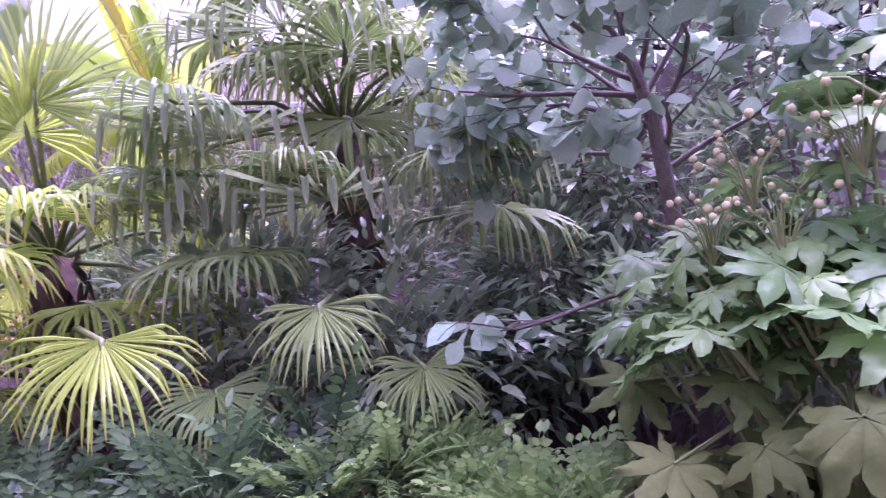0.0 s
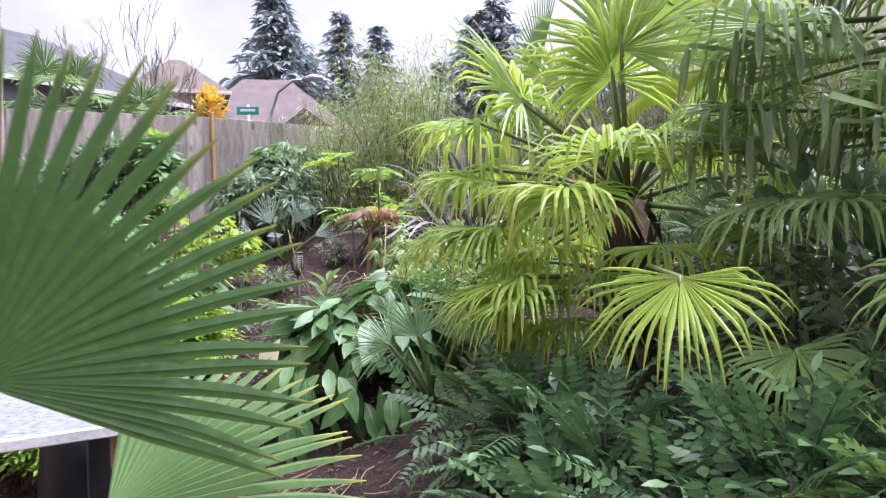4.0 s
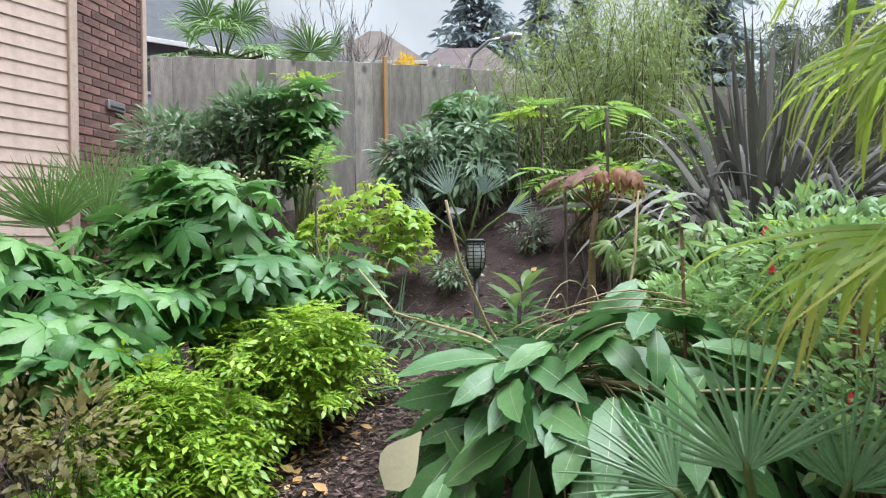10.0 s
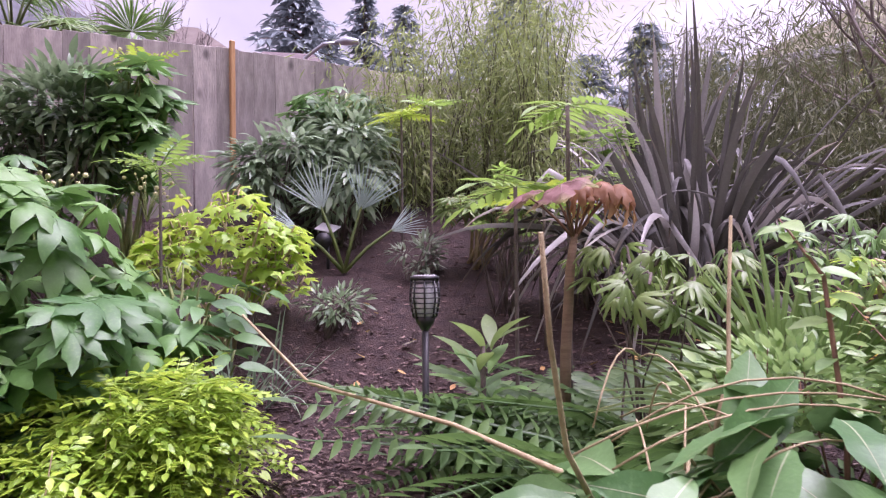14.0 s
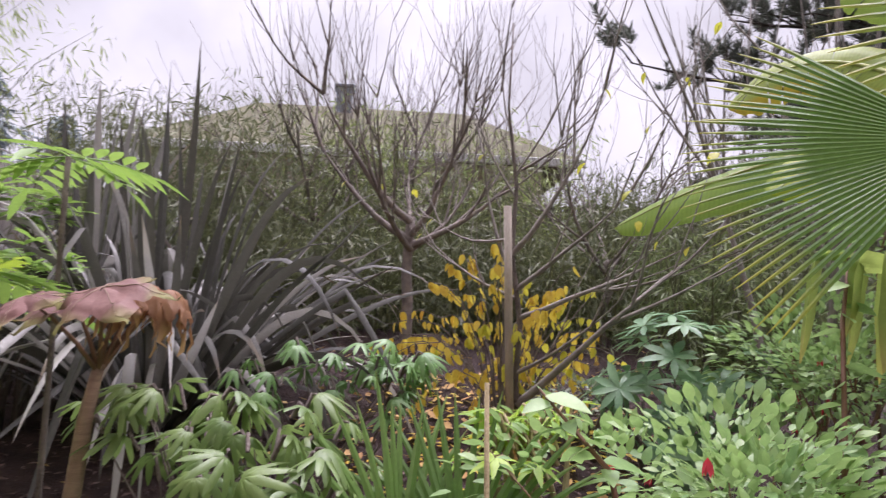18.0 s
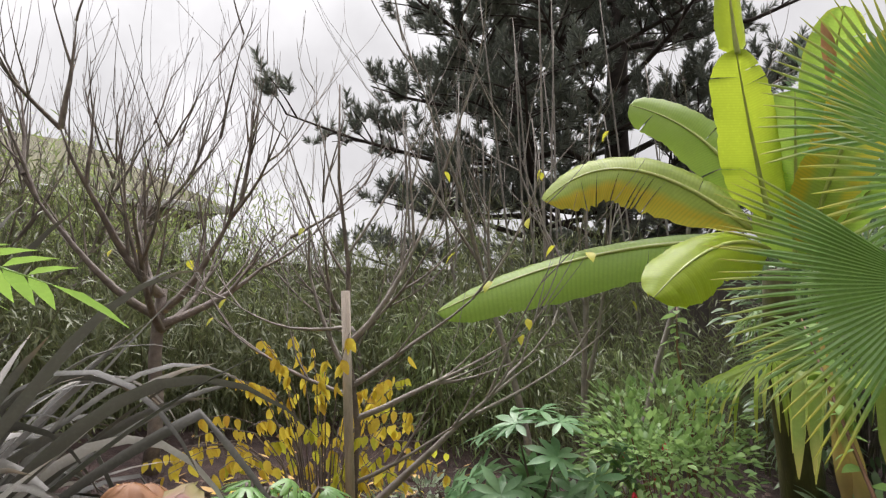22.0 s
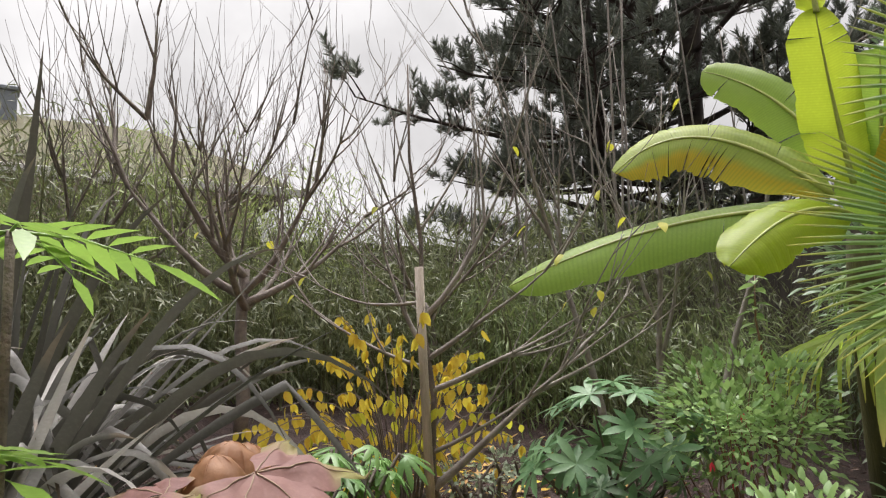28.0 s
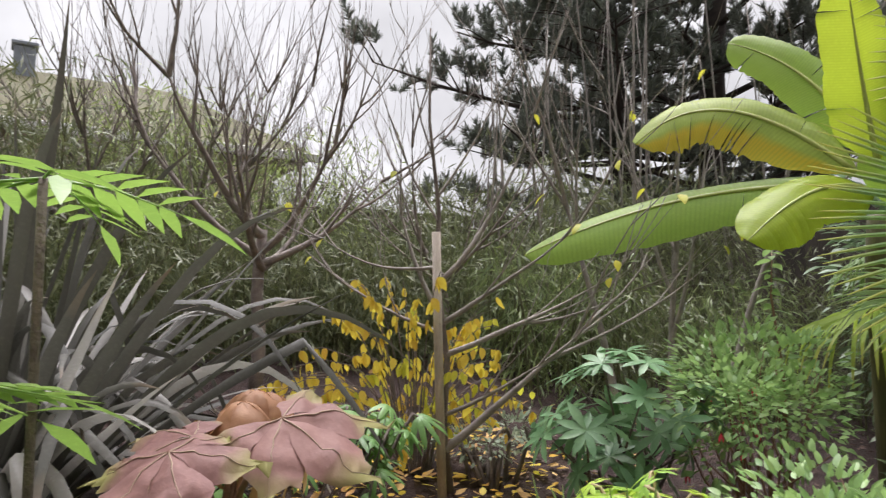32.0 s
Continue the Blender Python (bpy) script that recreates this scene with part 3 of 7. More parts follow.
def conifer(name, label, base, h, rad, mat, bark, rng, group="", droop=0.25, gaps=0.22):
    """A conifer: straight trunk, tiers of limbs, needle sprays along each."""
    t = thing(name, label, "tree", base, group)
    b = Vector(base)
    v, f = tube([b, b + Vector((0, 0, h * 0.5)), b + Vector((0, 0, h))], [h * 0.018, h * 0.011, h * 0.002], 7)
    link_mesh("trunk", [tuple(q) for q in v], f, bark, t)
    pile, limbs = Pile(), Pile()
    spray = lance(1.0, 0.3, 2, 0.3, 0.3)
    tiers = int(h * 2.0)
    for i in range(tiers):
        u = 0.08 + 0.92 * i / tiers
        reach = rad * (1 - u) ** 0.8 + 0.02 * h * 0.3
        for k in range(8):
            if rng.random() < gaps:
                continue
            th = rng.uniform(0, 6.283)
            out = Vector((math.cos(th), math.sin(th), 0))
            ln = reach * rng.uniform(0.35, 1.25)
            p0 = b + Vector((0, 0, h * (u + rng.uniform(-0.01, 0.01))))
            p1 = p0 + out * ln + Vector((0, 0, -droop * ln * rng.uniform(0.3, 1.6)))
            vv, ff = tube([p0, p1], [h * 0.004, h * 0.001], 3, False)
            limbs.add(vv, ff)
            ms = []
            for q in range(9):
                w = 0.2 + 0.8 * q / 8
                s = rng.uniform(0.2, 0.42) * (0.3 * rad + 0.25 * ln)
                for sd in (-1, 1):
                    dv = (out * 0.7 + out.cross(Vector((0, 0, 1))) * sd * rng.uniform(0.2, 1.0) + Vector((0, 0, rng.uniform(-0.6, 0.25)))).normalized()
                    ms.append(np.array(aim(p0.lerp(p1, w), dv, (0, 0, 1), s, rng.uniform(-0.9, 0.9))))
            pile.many(spray[0], spray[1], ms, spray[2])
    limbs.out("limbwork", bark, t, kind="stuff")
    pile.out("crown", mat, t, kind="stuff")
    return t

# ---- surfaces ----
M_PALM = leaf("palm_green", (0.14, 0.23, 0.03), (0.27, 0.36, 0.055), 0.42, 0.4, (0.42, 0.36, 0.08), island=False, tip_from=0.78)
M_PALM_UP = leaf("palm_tall_leaf", (0.12, 0.2, 0.045), (0.2, 0.28, 0.075), 0.42, 0.3, (0.36, 0.34, 0.1), island=False, tip_from=0.85)
M_PALM_DARK = leaf("palm_dark", (0.075, 0.14, 0.035), (0.15, 0.225, 0.06), 0.48, 0.25, (0.3, 0.28, 0.08), island=False, tip_from=0.85)
M_PALM_FRESH = leaf("palm_fresh", (0.075, 0.155, 0.03), (0.12, 0.215, 0.048), 0.45, 0.25, (0.45, 0.42, 0.05), island=False, tip_from=0.76)
M_PALM_YOUNG = leaf("palm_young", (0.04, 0.09, 0.024), (0.085, 0.155, 0.045), 0.5, 0.25, (0.42, 0.4, 0.06), island=False, tip_from=0.9, gloss=0.3)
M_PALM_WILT = leaf("palm_wilted", (0.13, 0.19, 0.045), (0.24, 0.3, 0.075), 0.5, 0.3, (0.45, 0.36, 0.1), island=False, tip_from=0.75)
M_PALM_HANG = leaf("palm_hanging", (0.1, 0.15, 0.065), (0.19, 0.25, 0.12), 0.45, 0.3, (0.34, 0.32, 0.14), island=False, tip_from=0.85)
M_HUSK = leaf("dry_husk", (0.4, 0.26, 0.1), (0.5, 0.34, 0.13), 0.7, 0.2, (0.2, 0.1, 0.05), island=False, tip_from=0.55)
M_PALM_BLUE = leaf("palm_blue", (0.22, 0.3, 0.28), (0.3, 0.38, 0.35), 0.5, 0.15, island=False)
M_STALK = solid("palm_stalk", (0.08, 0.13, 0.035), (0.15, 0.19, 0.05), 0.5, 20, 0.2)
M_FIBRE = solid("palm_fibre", (0.09, 0.055, 0.045), (0.19, 0.12, 0.095), 0.9, 25, 0.8, island=True)
M_BARK = solid("bark_brown", (0.1, 0.08, 0.07), (0.2, 0.165, 0.14), 0.85, 18, 0.7)
M_BARK_GREY = solid("bark_grey", (0.13, 0.105, 0.095), (0.29, 0.25, 0.22), 0.8, 22, 0.6)
M_TWIG = solid("twig_tan", (0.32, 0.25, 0.13), (0.48, 0.4, 0.23), 0.7, 30, 0.4)
M_FATSIA = leaf("fatsia_green", (0.03, 0.1, 0.024), (0.11, 0.23, 0.055), 0.46, 0.2, island=False)
# brighter copy of the fatsia green with light on the upper leaves mixed in
M_FATSIA_LIT = leaf("fatsia_lit", (0.06, 0.15, 0.04), (0.15, 0.27, 0.08), 0.42, 0.25, island=False)
# yellowish fatsia green, darkened so that shade is part of the colour
M_FATSIA_SHADED = leaf("fatsia_shaded", (0.042, 0.07, 0.018), (0.085, 0.115, 0.032), 0.65, 0.15, island=False, gloss=0.12)
M_FATSIA_STALK = solid("fatsia_stalk", (0.16, 0.22, 0.07), (0.26, 0.3, 0.1), 0.5, 20, 0.2)
M_EUC = leaf("eucalyptus_grey", (0.105, 0.205, 0.115), (0.25, 0.35, 0.235), 0.5, 0.2, island=True)
M_MAHONIA = leaf("mahonia_green", (0.025, 0.06, 0.03), (0.09, 0.17, 0.06), 0.45, 0.15)
M_LIGHT = leaf("light_green", (0.1, 0.19, 0.04), (0.19, 0.3, 0.06), 0.4, 0.3)
M_LIME = leaf("lime_green", (0.115, 0.225, 0.02), (0.275, 0.395, 0.04), 0.4, 0.3)
M_MIDGREEN = leaf("mid_green", (0.06, 0.15, 0.035), (0.13, 0.25, 0.06), 0.38, 0.25)
M_DULL = leaf("dull_olive", (0.1, 0.1, 0.035), (0.22, 0.19, 0.08), 0.55, 0.25)
M_VARIEG = leaf("variegated_green", (0.26, 0.3, 0.07), (0.5, 0.46, 0.16), 0.42, 0.25)
M_MAGNOLIA = leaf("glossy_leaf", (0.03, 0.1, 0.025), (0.1, 0.2, 0.065), 0.42, 0.15, island=False)
M_PALE_LEAF = leaf("dry_pale_leaf", (0.52, 0.48, 0.27), (0.6, 0.56, 0.36), 0.6, 0.2, island=False)
M_DARKSHRUB = leaf("dark_shrub_green", (0.06, 0.115, 0.055), (0.17, 0.24, 0.13), 0.35, 0.2)
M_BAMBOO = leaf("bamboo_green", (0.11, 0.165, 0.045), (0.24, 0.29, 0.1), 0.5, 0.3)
# dark olive bamboo, deepened further to stand for shade low in the thicket
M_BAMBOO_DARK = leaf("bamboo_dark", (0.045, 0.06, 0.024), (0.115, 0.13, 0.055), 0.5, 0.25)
M_FLAX = leaf("flax_bronze", (0.032, 0.031, 0.027), (0.074, 0.072, 0.06), 0.55, 0.15, (0.34, 0.22, 0.13), island=False, tip_from=0.95, gloss=0.35)
M_FLAX_PALE = leaf("flax_grey", (0.1, 0.097, 0.09), (0.26, 0.25, 0.23), 0.42, 0.2, (0.5, 0.36, 0.22), island=False, tip_from=0.92)
M_BANANA = leaf("banana_green", (0.14, 0.24, 0.035), (0.21, 0.305, 0.05), 0.4, 0.42, (0.55, 0.5, 0.05), island=False, tip_from=0.66, veins=420, gloss=0.3)
M_BANANA_LIME = leaf("banana_lime", (0.21, 0.29, 0.02), (0.29, 0.355, 0.03), 0.38, 0.45, (0.55, 0.5, 0.05), island=False, tip_from=0.8, veins=420, gloss=0.3)
M_BANANA_OLD = leaf("banana_yellow", (0.17, 0.27, 0.05), (0.27, 0.33, 0.07), 0.42, 0.4, (0.62, 0.4, 0.03), island=False, tip_from=0.45, spots=0.4, veins=420, gloss=0.3)
M_RIB = solid("banana_rib", (0.3, 0.36, 0.08), (0.42, 0.45, 0.14), 0.45, 20, 0.2)
M_YELLOW = leaf("autumn_yellow", (0.42, 0.22, 0.02), (0.58, 0.45, 0.05), 0.5, 0.35)
M_YELLOWGREEN = leaf("yellow_green", (0.3, 0.32, 0.03), (0.46, 0.42, 0.04), 0.5, 0.35)
M_COPPER = leaf("copper_leaf", (0.15, 0.07, 0.035), (0.27, 0.135, 0.065), 0.6, 0.3, (0.45, 0.3, 0.12), island=False, spots=0.5, tip_from=0.75)
M_ROSE = leaf("rosy_leaf", (0.14, 0.07, 0.066), (0.2, 0.112, 0.1), 0.6, 0.15, (0.22, 0.21, 0.075), island=False, spots=0.6, tip_from=0.55, gloss=0.2)
M_RHODO = leaf("rhododendron_green", (0.07, 0.16, 0.07), (0.14, 0.25, 0.12), 0.4, 0.2)
M_VEIN = solid("leaf_vein", (0.27, 0.19, 0.13), (0.34, 0.25, 0.17), 0.6, 20, 0.1)
M_RED = leaf("red_petal", (0.5, 0.02, 0.05), (0.65, 0.05, 0.08), 0.5, 0.2)
M_CREAM = leaf("cream_flower", (0.36, 0.36, 0.16), (0.5, 0.47, 0.26), 0.7, 0.2)
# needle green paled to blue-grey, so the colour carries the distance haze
M_NEEDLE = leaf("needle_hazed", (0.17, 0.21, 0.22), (0.27, 0.31, 0.32), 0.9, 0.1)
M_PINE = leaf("pine_dark", (0.075, 0.09, 0.075), (0.16, 0.18, 0.14), 0.6, 0.1)
M_FENCE = solid("fence_wood", (0.27, 0.24, 0.225), (0.5, 0.45, 0.42), 0.85, 5, 0.6, island=False, stretch=(3, 3, 0.6), knots=0.1)
M_FENCE_NEW = solid("cedar_orange", (0.45, 0.24, 0.1), (0.55, 0.32, 0.15), 0.75, 6, 0.4, stretch=(3, 3, 0.4))
M_SIDING = solid("siding_paint", (0.56, 0.42, 0.355), (0.62, 0.47, 0.4), 0.6, 2.0, 0.12)
M_TRIM = solid("trim_paint", (0.5, 0.375, 0.31), (0.56, 0.42, 0.36), 0.6, 3.0, 0.12)
M_BRICK = solid("brick_red", (0.13, 0.065, 0.056), (0.25, 0.13, 0.11), 0.85, 9, 0.6, island=False)
M_MORTAR = solid("mortar", (0.1, 0.075, 0.07), (0.15, 0.12, 0.11), 0.9, 20, 0.5)
M_METER = solid("meter_box", (0.42, 0.33, 0.28), (0.48, 0.38, 0.33), 0.5, 6, 0.1)
M_STEEL = solid("galvanised", (0.5, 0.5, 0.52), (0.65, 0.66, 0.68), 0.3, 12, 0.1, metal=0.9)
M_BLACK = solid("black_plastic", (0.012, 0.012, 0.014), (0.03, 0.03, 0.033), 0.4, 30, 0.1)
M_BLACKGLOSS = solid("black_gloss", (0.006, 0.007, 0.009), (0.012, 0.013, 0.016), 0.5, 8, 0.3, spec=0.25)
M_PANEL = solid("solar_panel", (0.5, 0.5, 0.52), (0.6, 0.6, 0.62), 0.15, 10, 0.05)
M_FROST = solid("torch_glass", (0.55, 0.56, 0.58), (0.7, 0.7, 0.72), 0.3, 15, 0.1)
M_TABLE = solid("wet_glass_top", (0.2, 0.22, 0.245), (0.42, 0.44, 0.465), 0.22, 40, 1.0, dist=0.006)
M_TABLE_EDGE = solid("table_edge", (0.6, 0.6, 0.6), (0.75, 0.75, 0.74), 0.4, 12, 0.2)
M_WOOD = solid("table_wood", (0.4, 0.2, 0.09), (0.5, 0.28, 0.13), 0.55, 8, 0.3)
M_MULCH = solid("mulch", (0.035, 0.02, 0.019), (0.085, 0.05, 0.044), 0.95, 14, 1.0, dist=0.03)
M_CHIP = solid("bark_chip", (0.05, 0.03, 0.026), (0.28, 0.19, 0.16), 0.9, 30, 0.5, island=True)
M_LITTER = leaf("leaf_litter", (0.3, 0.15, 0.05), (0.5, 0.33, 0.12), 0.7, 0.1)
M_ROOF = solid("roof_grey", (0.055, 0.06, 0.068), (0.09, 0.095, 0.105), 0.9, 2, 0.3)
M_ROOF_TAN = solid("roof_tan", (0.12, 0.095, 0.08), (0.17, 0.14, 0.12), 0.9, 2, 0.3)
M_WALL_FAR = solid("wall_cream", (0.6, 0.52, 0.42), (0.66, 0.58, 0.48), 0.8, 1.5, 0.1)
M_WALL_GREY = solid("wall_greyblue", (0.25, 0.28, 0.32), (0.32, 0.35, 0.39), 0.8, 1.5, 0.1)
M_WALL_PINK = solid("wall_peach", (0.62, 0.38, 0.28), (0.66, 0.43, 0.33), 0.8, 1.5, 0.1)
M_GLASS = solid("dark_glass", (0.05, 0.06, 0.07), (0.08, 0.09, 0.1), 0.08, 3, 0.0)
M_WHITE = solid("white_paint", (0.7, 0.7, 0.68), (0.78, 0.78, 0.76), 0.6, 4, 0.1)
M_SIGN = solid("sign_green", (0.0, 0.28, 0.22), (0.01, 0.32, 0.26), 0.4, 5, 0.05)

M_PALM_BLUEGREEN = leaf("palm_bluegreen", (0.1, 0.19, 0.09), (0.16, 0.26, 0.13), 0.4, 0.2, (0.3, 0.3, 0.12), island=False, tip_from=0.9)
M_PALM_MID = leaf("palm_mid", (0.07, 0.14, 0.04), (0.13, 0.22, 0.06), 0.4, 0.2, (0.3, 0.28, 0.1), island=False, tip_from=0.88)
M_LIME2 = leaf("lime_deeper", (0.1, 0.23, 0.03), (0.22, 0.36, 0.04), 0.4, 0.3)
M_LIME_BIG = leaf("lime_lobed", (0.15, 0.29, 0.03), (0.28, 0.4, 0.045), 0.45, 0.35, island=False)
M_LIGHT_P = leaf("light_green_broad", (0.085, 0.145, 0.042), (0.145, 0.21, 0.062), 0.42, 0.3, island=False)
M_MID_P = leaf("mid_green_broad", (0.07, 0.16, 0.045), (0.13, 0.24, 0.07), 0.4, 0.25, island=False)
M_FERN = leaf("fern_green", (0.035, 0.085, 0.022), (0.08, 0.15, 0.04), 0.5, 0.25)
M_GREYGREEN = leaf("grey_green", (0.11, 0.15, 0.1), (0.2, 0.25, 0.17), 0.5, 0.2)
M_GREYGREEN_P = leaf("grey_green_strap", (0.1, 0.16, 0.1), (0.17, 0.24, 0.15), 0.5, 0.2, island=False)
M_FUCHSIA = leaf("fuchsia_green", (0.105, 0.2, 0.065), (0.22, 0.325, 0.115), 0.42, 0.28)
M_REDSTEM = solid("red_stem", (0.15, 0.075, 0.045), (0.24, 0.12, 0.07), 0.6, 25, 0.2)
M_STEMTAN = solid("ringed_stem", (0.26, 0.17, 0.11), (0.38, 0.26, 0.17), 0.7, 20, 0.6, stretch=(0.5, 0.5, 4))
M_CANE = solid("bamboo_cane", (0.07, 0.075, 0.03), (0.14, 0.14, 0.065), 0.6, 15, 0.2)
M_BAMBOO_MID = leaf("bamboo_mid", (0.06, 0.095, 0.03), (0.15, 0.19, 0.07), 0.5, 0.28)
M_ROOF_MAUVE = solid("roof_mauve", (0.13, 0.1, 0.1), (0.19, 0.15, 0.15), 0.9, 2, 0.3)
M_ROOF_OLIVE = solid("roof_olive", (0.09, 0.085, 0.04), (0.13, 0.12, 0.06), 0.9, 2, 0.3)
M_WHITEWALL = solid("pale_wall", (0.6, 0.55, 0.5), (0.68, 0.63, 0.58), 0.7, 2, 0.1)
M_ORANGE = leaf("autumn_orange", (0.5, 0.2, 0.02), (0.6, 0.36, 0.04), 0.5, 0.35)
M_PINEBARK = solid("pine_bark", (0.035, 0.028, 0.024), (0.07, 0.055, 0.045), 0.9, 10, 0.8)

M_FENCE_DARK = solid("fence_dark", (0.06, 0.05, 0.04), (0.11, 0.09, 0.075), 0.9, 5, 0.5, island=False, stretch=(3, 3, 0.35))

M_STAKE = solid("stake_wood", (0.36, 0.31, 0.26), (0.54, 0.47, 0.4), 0.8, 14, 0.5, stretch=(2, 2, 0.4))
M_BARK_PALE = solid("bark_pale", (0.19, 0.165, 0.145), (0.33, 0.3, 0.27), 0.8, 22, 0.5)
M_SHEATH = solid("banana_sheath", (0.06, 0.055, 0.025), (0.14, 0.13, 0.05), 0.7, 10, 0.4, stretch=(2, 2, 0.4))
M_LEAFRIB = solid("leaf_rib", (0.3, 0.36, 0.2), (0.38, 0.44, 0.26), 0.5, 20, 0.1)
M_GREYSHRUB = leaf("grey_shrub_green", (0.09, 0.15, 0.085), (0.2, 0.27, 0.16), 0.4, 0.25)
M_MIDLIGHT = leaf("snowberry_green", (0.08, 0.17, 0.045), (0.19, 0.3, 0.09), 0.42, 0.28)
# ---- ground ----
rng = random.Random(5)
xs = [-400, -120, -60, -30, -18] + [-13 + 0.15 * i for i in range(110)] + [6, 8, 12, 20, 40, 120, 400]
ys = [-400, -60, -20, -8, -4] + [-2.5 + 0.15 * i for i in range(90)] + [12, 14, 18, 30, 60, 120, 400]
gv = [(x, y, gz(x, y)) for y in ys for x in xs]
nx = len(xs)
gf = [(j * nx + i, j * nx + i + 1, (j + 1) * nx + i + 1, (j + 1) * nx + i) for j in range(len(ys) - 1) for i in range(nx - 1)]
ground = link_mesh("ground", gv, gf, M_MULCH)
tagged(ground, "dark brown bark mulch bank with a path along it", "ground", kind="structure")
chips = Pile()
cv, cf, ca = lance(0.034, 0.01, 2, 0.15, 0.1)
ms = []
for _ in range(30000):
    x, y = (rng.gauss(-4.6, 0.9), rng.gauss(2.6, 1.0)) if rng.random() < 0.65 else (rng.uniform(-7.2, 0.8), rng.uniform(0.4, 5.6))
    th = rng.uniform(0, 6.28)
    ms.append(np.array(aim(on_ground(x, y, 0.006), (math.cos(th), math.sin(th), rng.uniform(-0.1, 0.35)), (0, 0, 1), rng.uniform(0.4, 1.6), rng.uniform(-0.8, 0.8))))
chips.many(cv, cf, ms, ca)
chips.out("bark_chips", M_CHIP, ground, kind="stuff")
litter = Pile()
cv, cf, ca = lance(0.06, 0.035, 3, 0.25, -0.2)
ms = []
for _ in range(760):
    if rng.random() < 0.66:
        x, y = rng.gauss(-2.9, 0.6), rng.gauss(5.0, 0.45)
    elif rng.random() < 0.5:
        u = rng.random()
        x, y = -4.3 - 0.5 * u + rng.gauss(0, 0.14), 1.6 + 0.9 * u + rng.gauss(0, 0.12)
    else:
        x, y = rng.uniform(-6, 0), rng.uniform(1.5, 4.5)
    th = rng.uniform(0, 6.28)
    ms.append(np.array(aim(on_ground(x, y, 0.012), (math.cos(th), math.sin(th), rng.uniform(0, 0.3)), (0, 0, 1), rng.uniform(0.4, 1.2), rng.uniform(-0.5, 0.5))))
litter.many(cv, cf, ms, ca)
litter.out("fallen_leaves", M_LITTER, ground, kind="stuff")

# ---- house ----
CORNER, TRIMP, CHIM = Vector((-7.31, 0.68, 0)), Vector((-7.80, 1.51, 0)), Vector((-8.48, 2.13, 0))
LEFTD, RIGHTD = Vector((-0.984, 0.179, 0)), (TRIMP - CORNER).normalized()
TOP = 5.6


def wall_slab(name, a, b, label):
    d = (b - a).normalized()
    inn = Vector((-d.y, d.x, 0)) if Vector((-d.y, d.x, 0)).dot(Vector((-9, -3, 0)) - a) > 0 else Vector((d.y, -d.x, 0))
    bm = bmesh.new()
    vs = [bm.verts.new(p + Vector((0, 0, h))) for h in (-0.3, TOP) for p in (a + inn * 0.03, b + inn * 0.03, b + inn * 0.2, a + inn * 0.2)]
    for q in ((3, 2, 1, 0), (4, 5, 6, 7), (0, 1, 5, 4), (1, 2, 6, 5), (2, 3, 7, 6), (3, 0, 4, 7)):
        bm.faces.new([vs[i] for i in q])
    bmesh.ops.recalc_face_normals(bm, faces=bm.faces)
    w = part(name, bm, M_SIDING, None)
    tagged(w, label, "wall", kind="structure")
    L, bw = (b - a).length, 0.105
    me = bpy.data.meshes.new("siding_board")
    v = [(0, -0.009, 0), (L, -0.009, 0), (L, 0.0, bw), (0, 0.0, bw), (0, 0.03, 0), (L, 0.03, 0), (L, 0.03, bw), (0, 0.03, bw)]
    me.from_pydata(v, [], [(0, 1, 2, 3), (4, 7, 6, 5), (0, 4, 5, 1), (3, 2, 6, 7), (0, 3, 7, 4), (1, 5, 6, 2)])
    me.materials.append(M_SIDING)
    rot = Matrix(((d.x, inn.x, 0, a.x), (d.y, inn.y, 0, a.y), (0, 0, 1, 0), (0, 0, 0, 1)))
    if rot.to_3x3().determinant() < 0:
        me.flip_normals()
    for k in range(int(TOP / bw)):
        ob = new("siding_board", me)
        ob.parent = w
        ob.matrix_basis = Matrix.Translation((0, 0, k * bw)) @ rot
    return w, d, inn


wall_slab("wall_west", CORNER - LEFTD * 5.5, CORNER, "pale pink painted lap siding house wall")
wall_slab("wall_north", CORNER, TRIMP, "pale pink painted lap siding house wall beside the chimney")
for nm, p, wd in (("corner_trim", CORNER, 0.07), ("corner_trim", TRIMP, 0.07)):
    bm = boxm(bmesh.new(), (-wd / 2, -0.035, -0.3), (wd / 2, 0.05, TOP), 0.004)
    bmesh.ops.transform(bm, matrix=Matrix.Translation(p) @ Matrix.Rotation(math.atan2(RIGHTD.y, RIGHTD.x), 4, "Z"), verts=bm.verts)
    tagged(part(nm, bm, M_TRIM, None), "painted corner trim board on the house", "trim", kind="structure")

# chimney: mortar core with brick courses
ch = thing("chimney", "dark red brick chimney at the end of the house wall", "chimney", (TRIMP.x, TRIMP.y, 0), kind="structure")
cd = (CHIM - TRIMP).normalized()
cin = Vector((cd.y, -cd.x, 0)) if Vector((cd.y, -cd.x, 0)).dot(Vector((-1, -0.6, 0))) > 0 else Vector((-cd.y, cd.x, 0))
CW = (CHIM - TRIMP).length - 0.06
cm = Matrix(((cd.x, cin.x, 0, TRIMP.x + cd.x * 0.045), (cd.y, cin.y, 0, TRIMP.y + cd.y * 0.045), (0, 0, 1, 0), (0, 0, 0, 1)))
bm = boxm(bmesh.new(), (0.006, 0.006, -0.3), (CW - 0.006, 0.5, TOP))
bmesh.ops.transform(bm, matrix=cm, verts=bm.verts)
bmesh.ops.recalc_face_normals(bm, faces=bm.faces)
part("mortar_core", bm, M_MORTAR, ch)
brick_me = {}
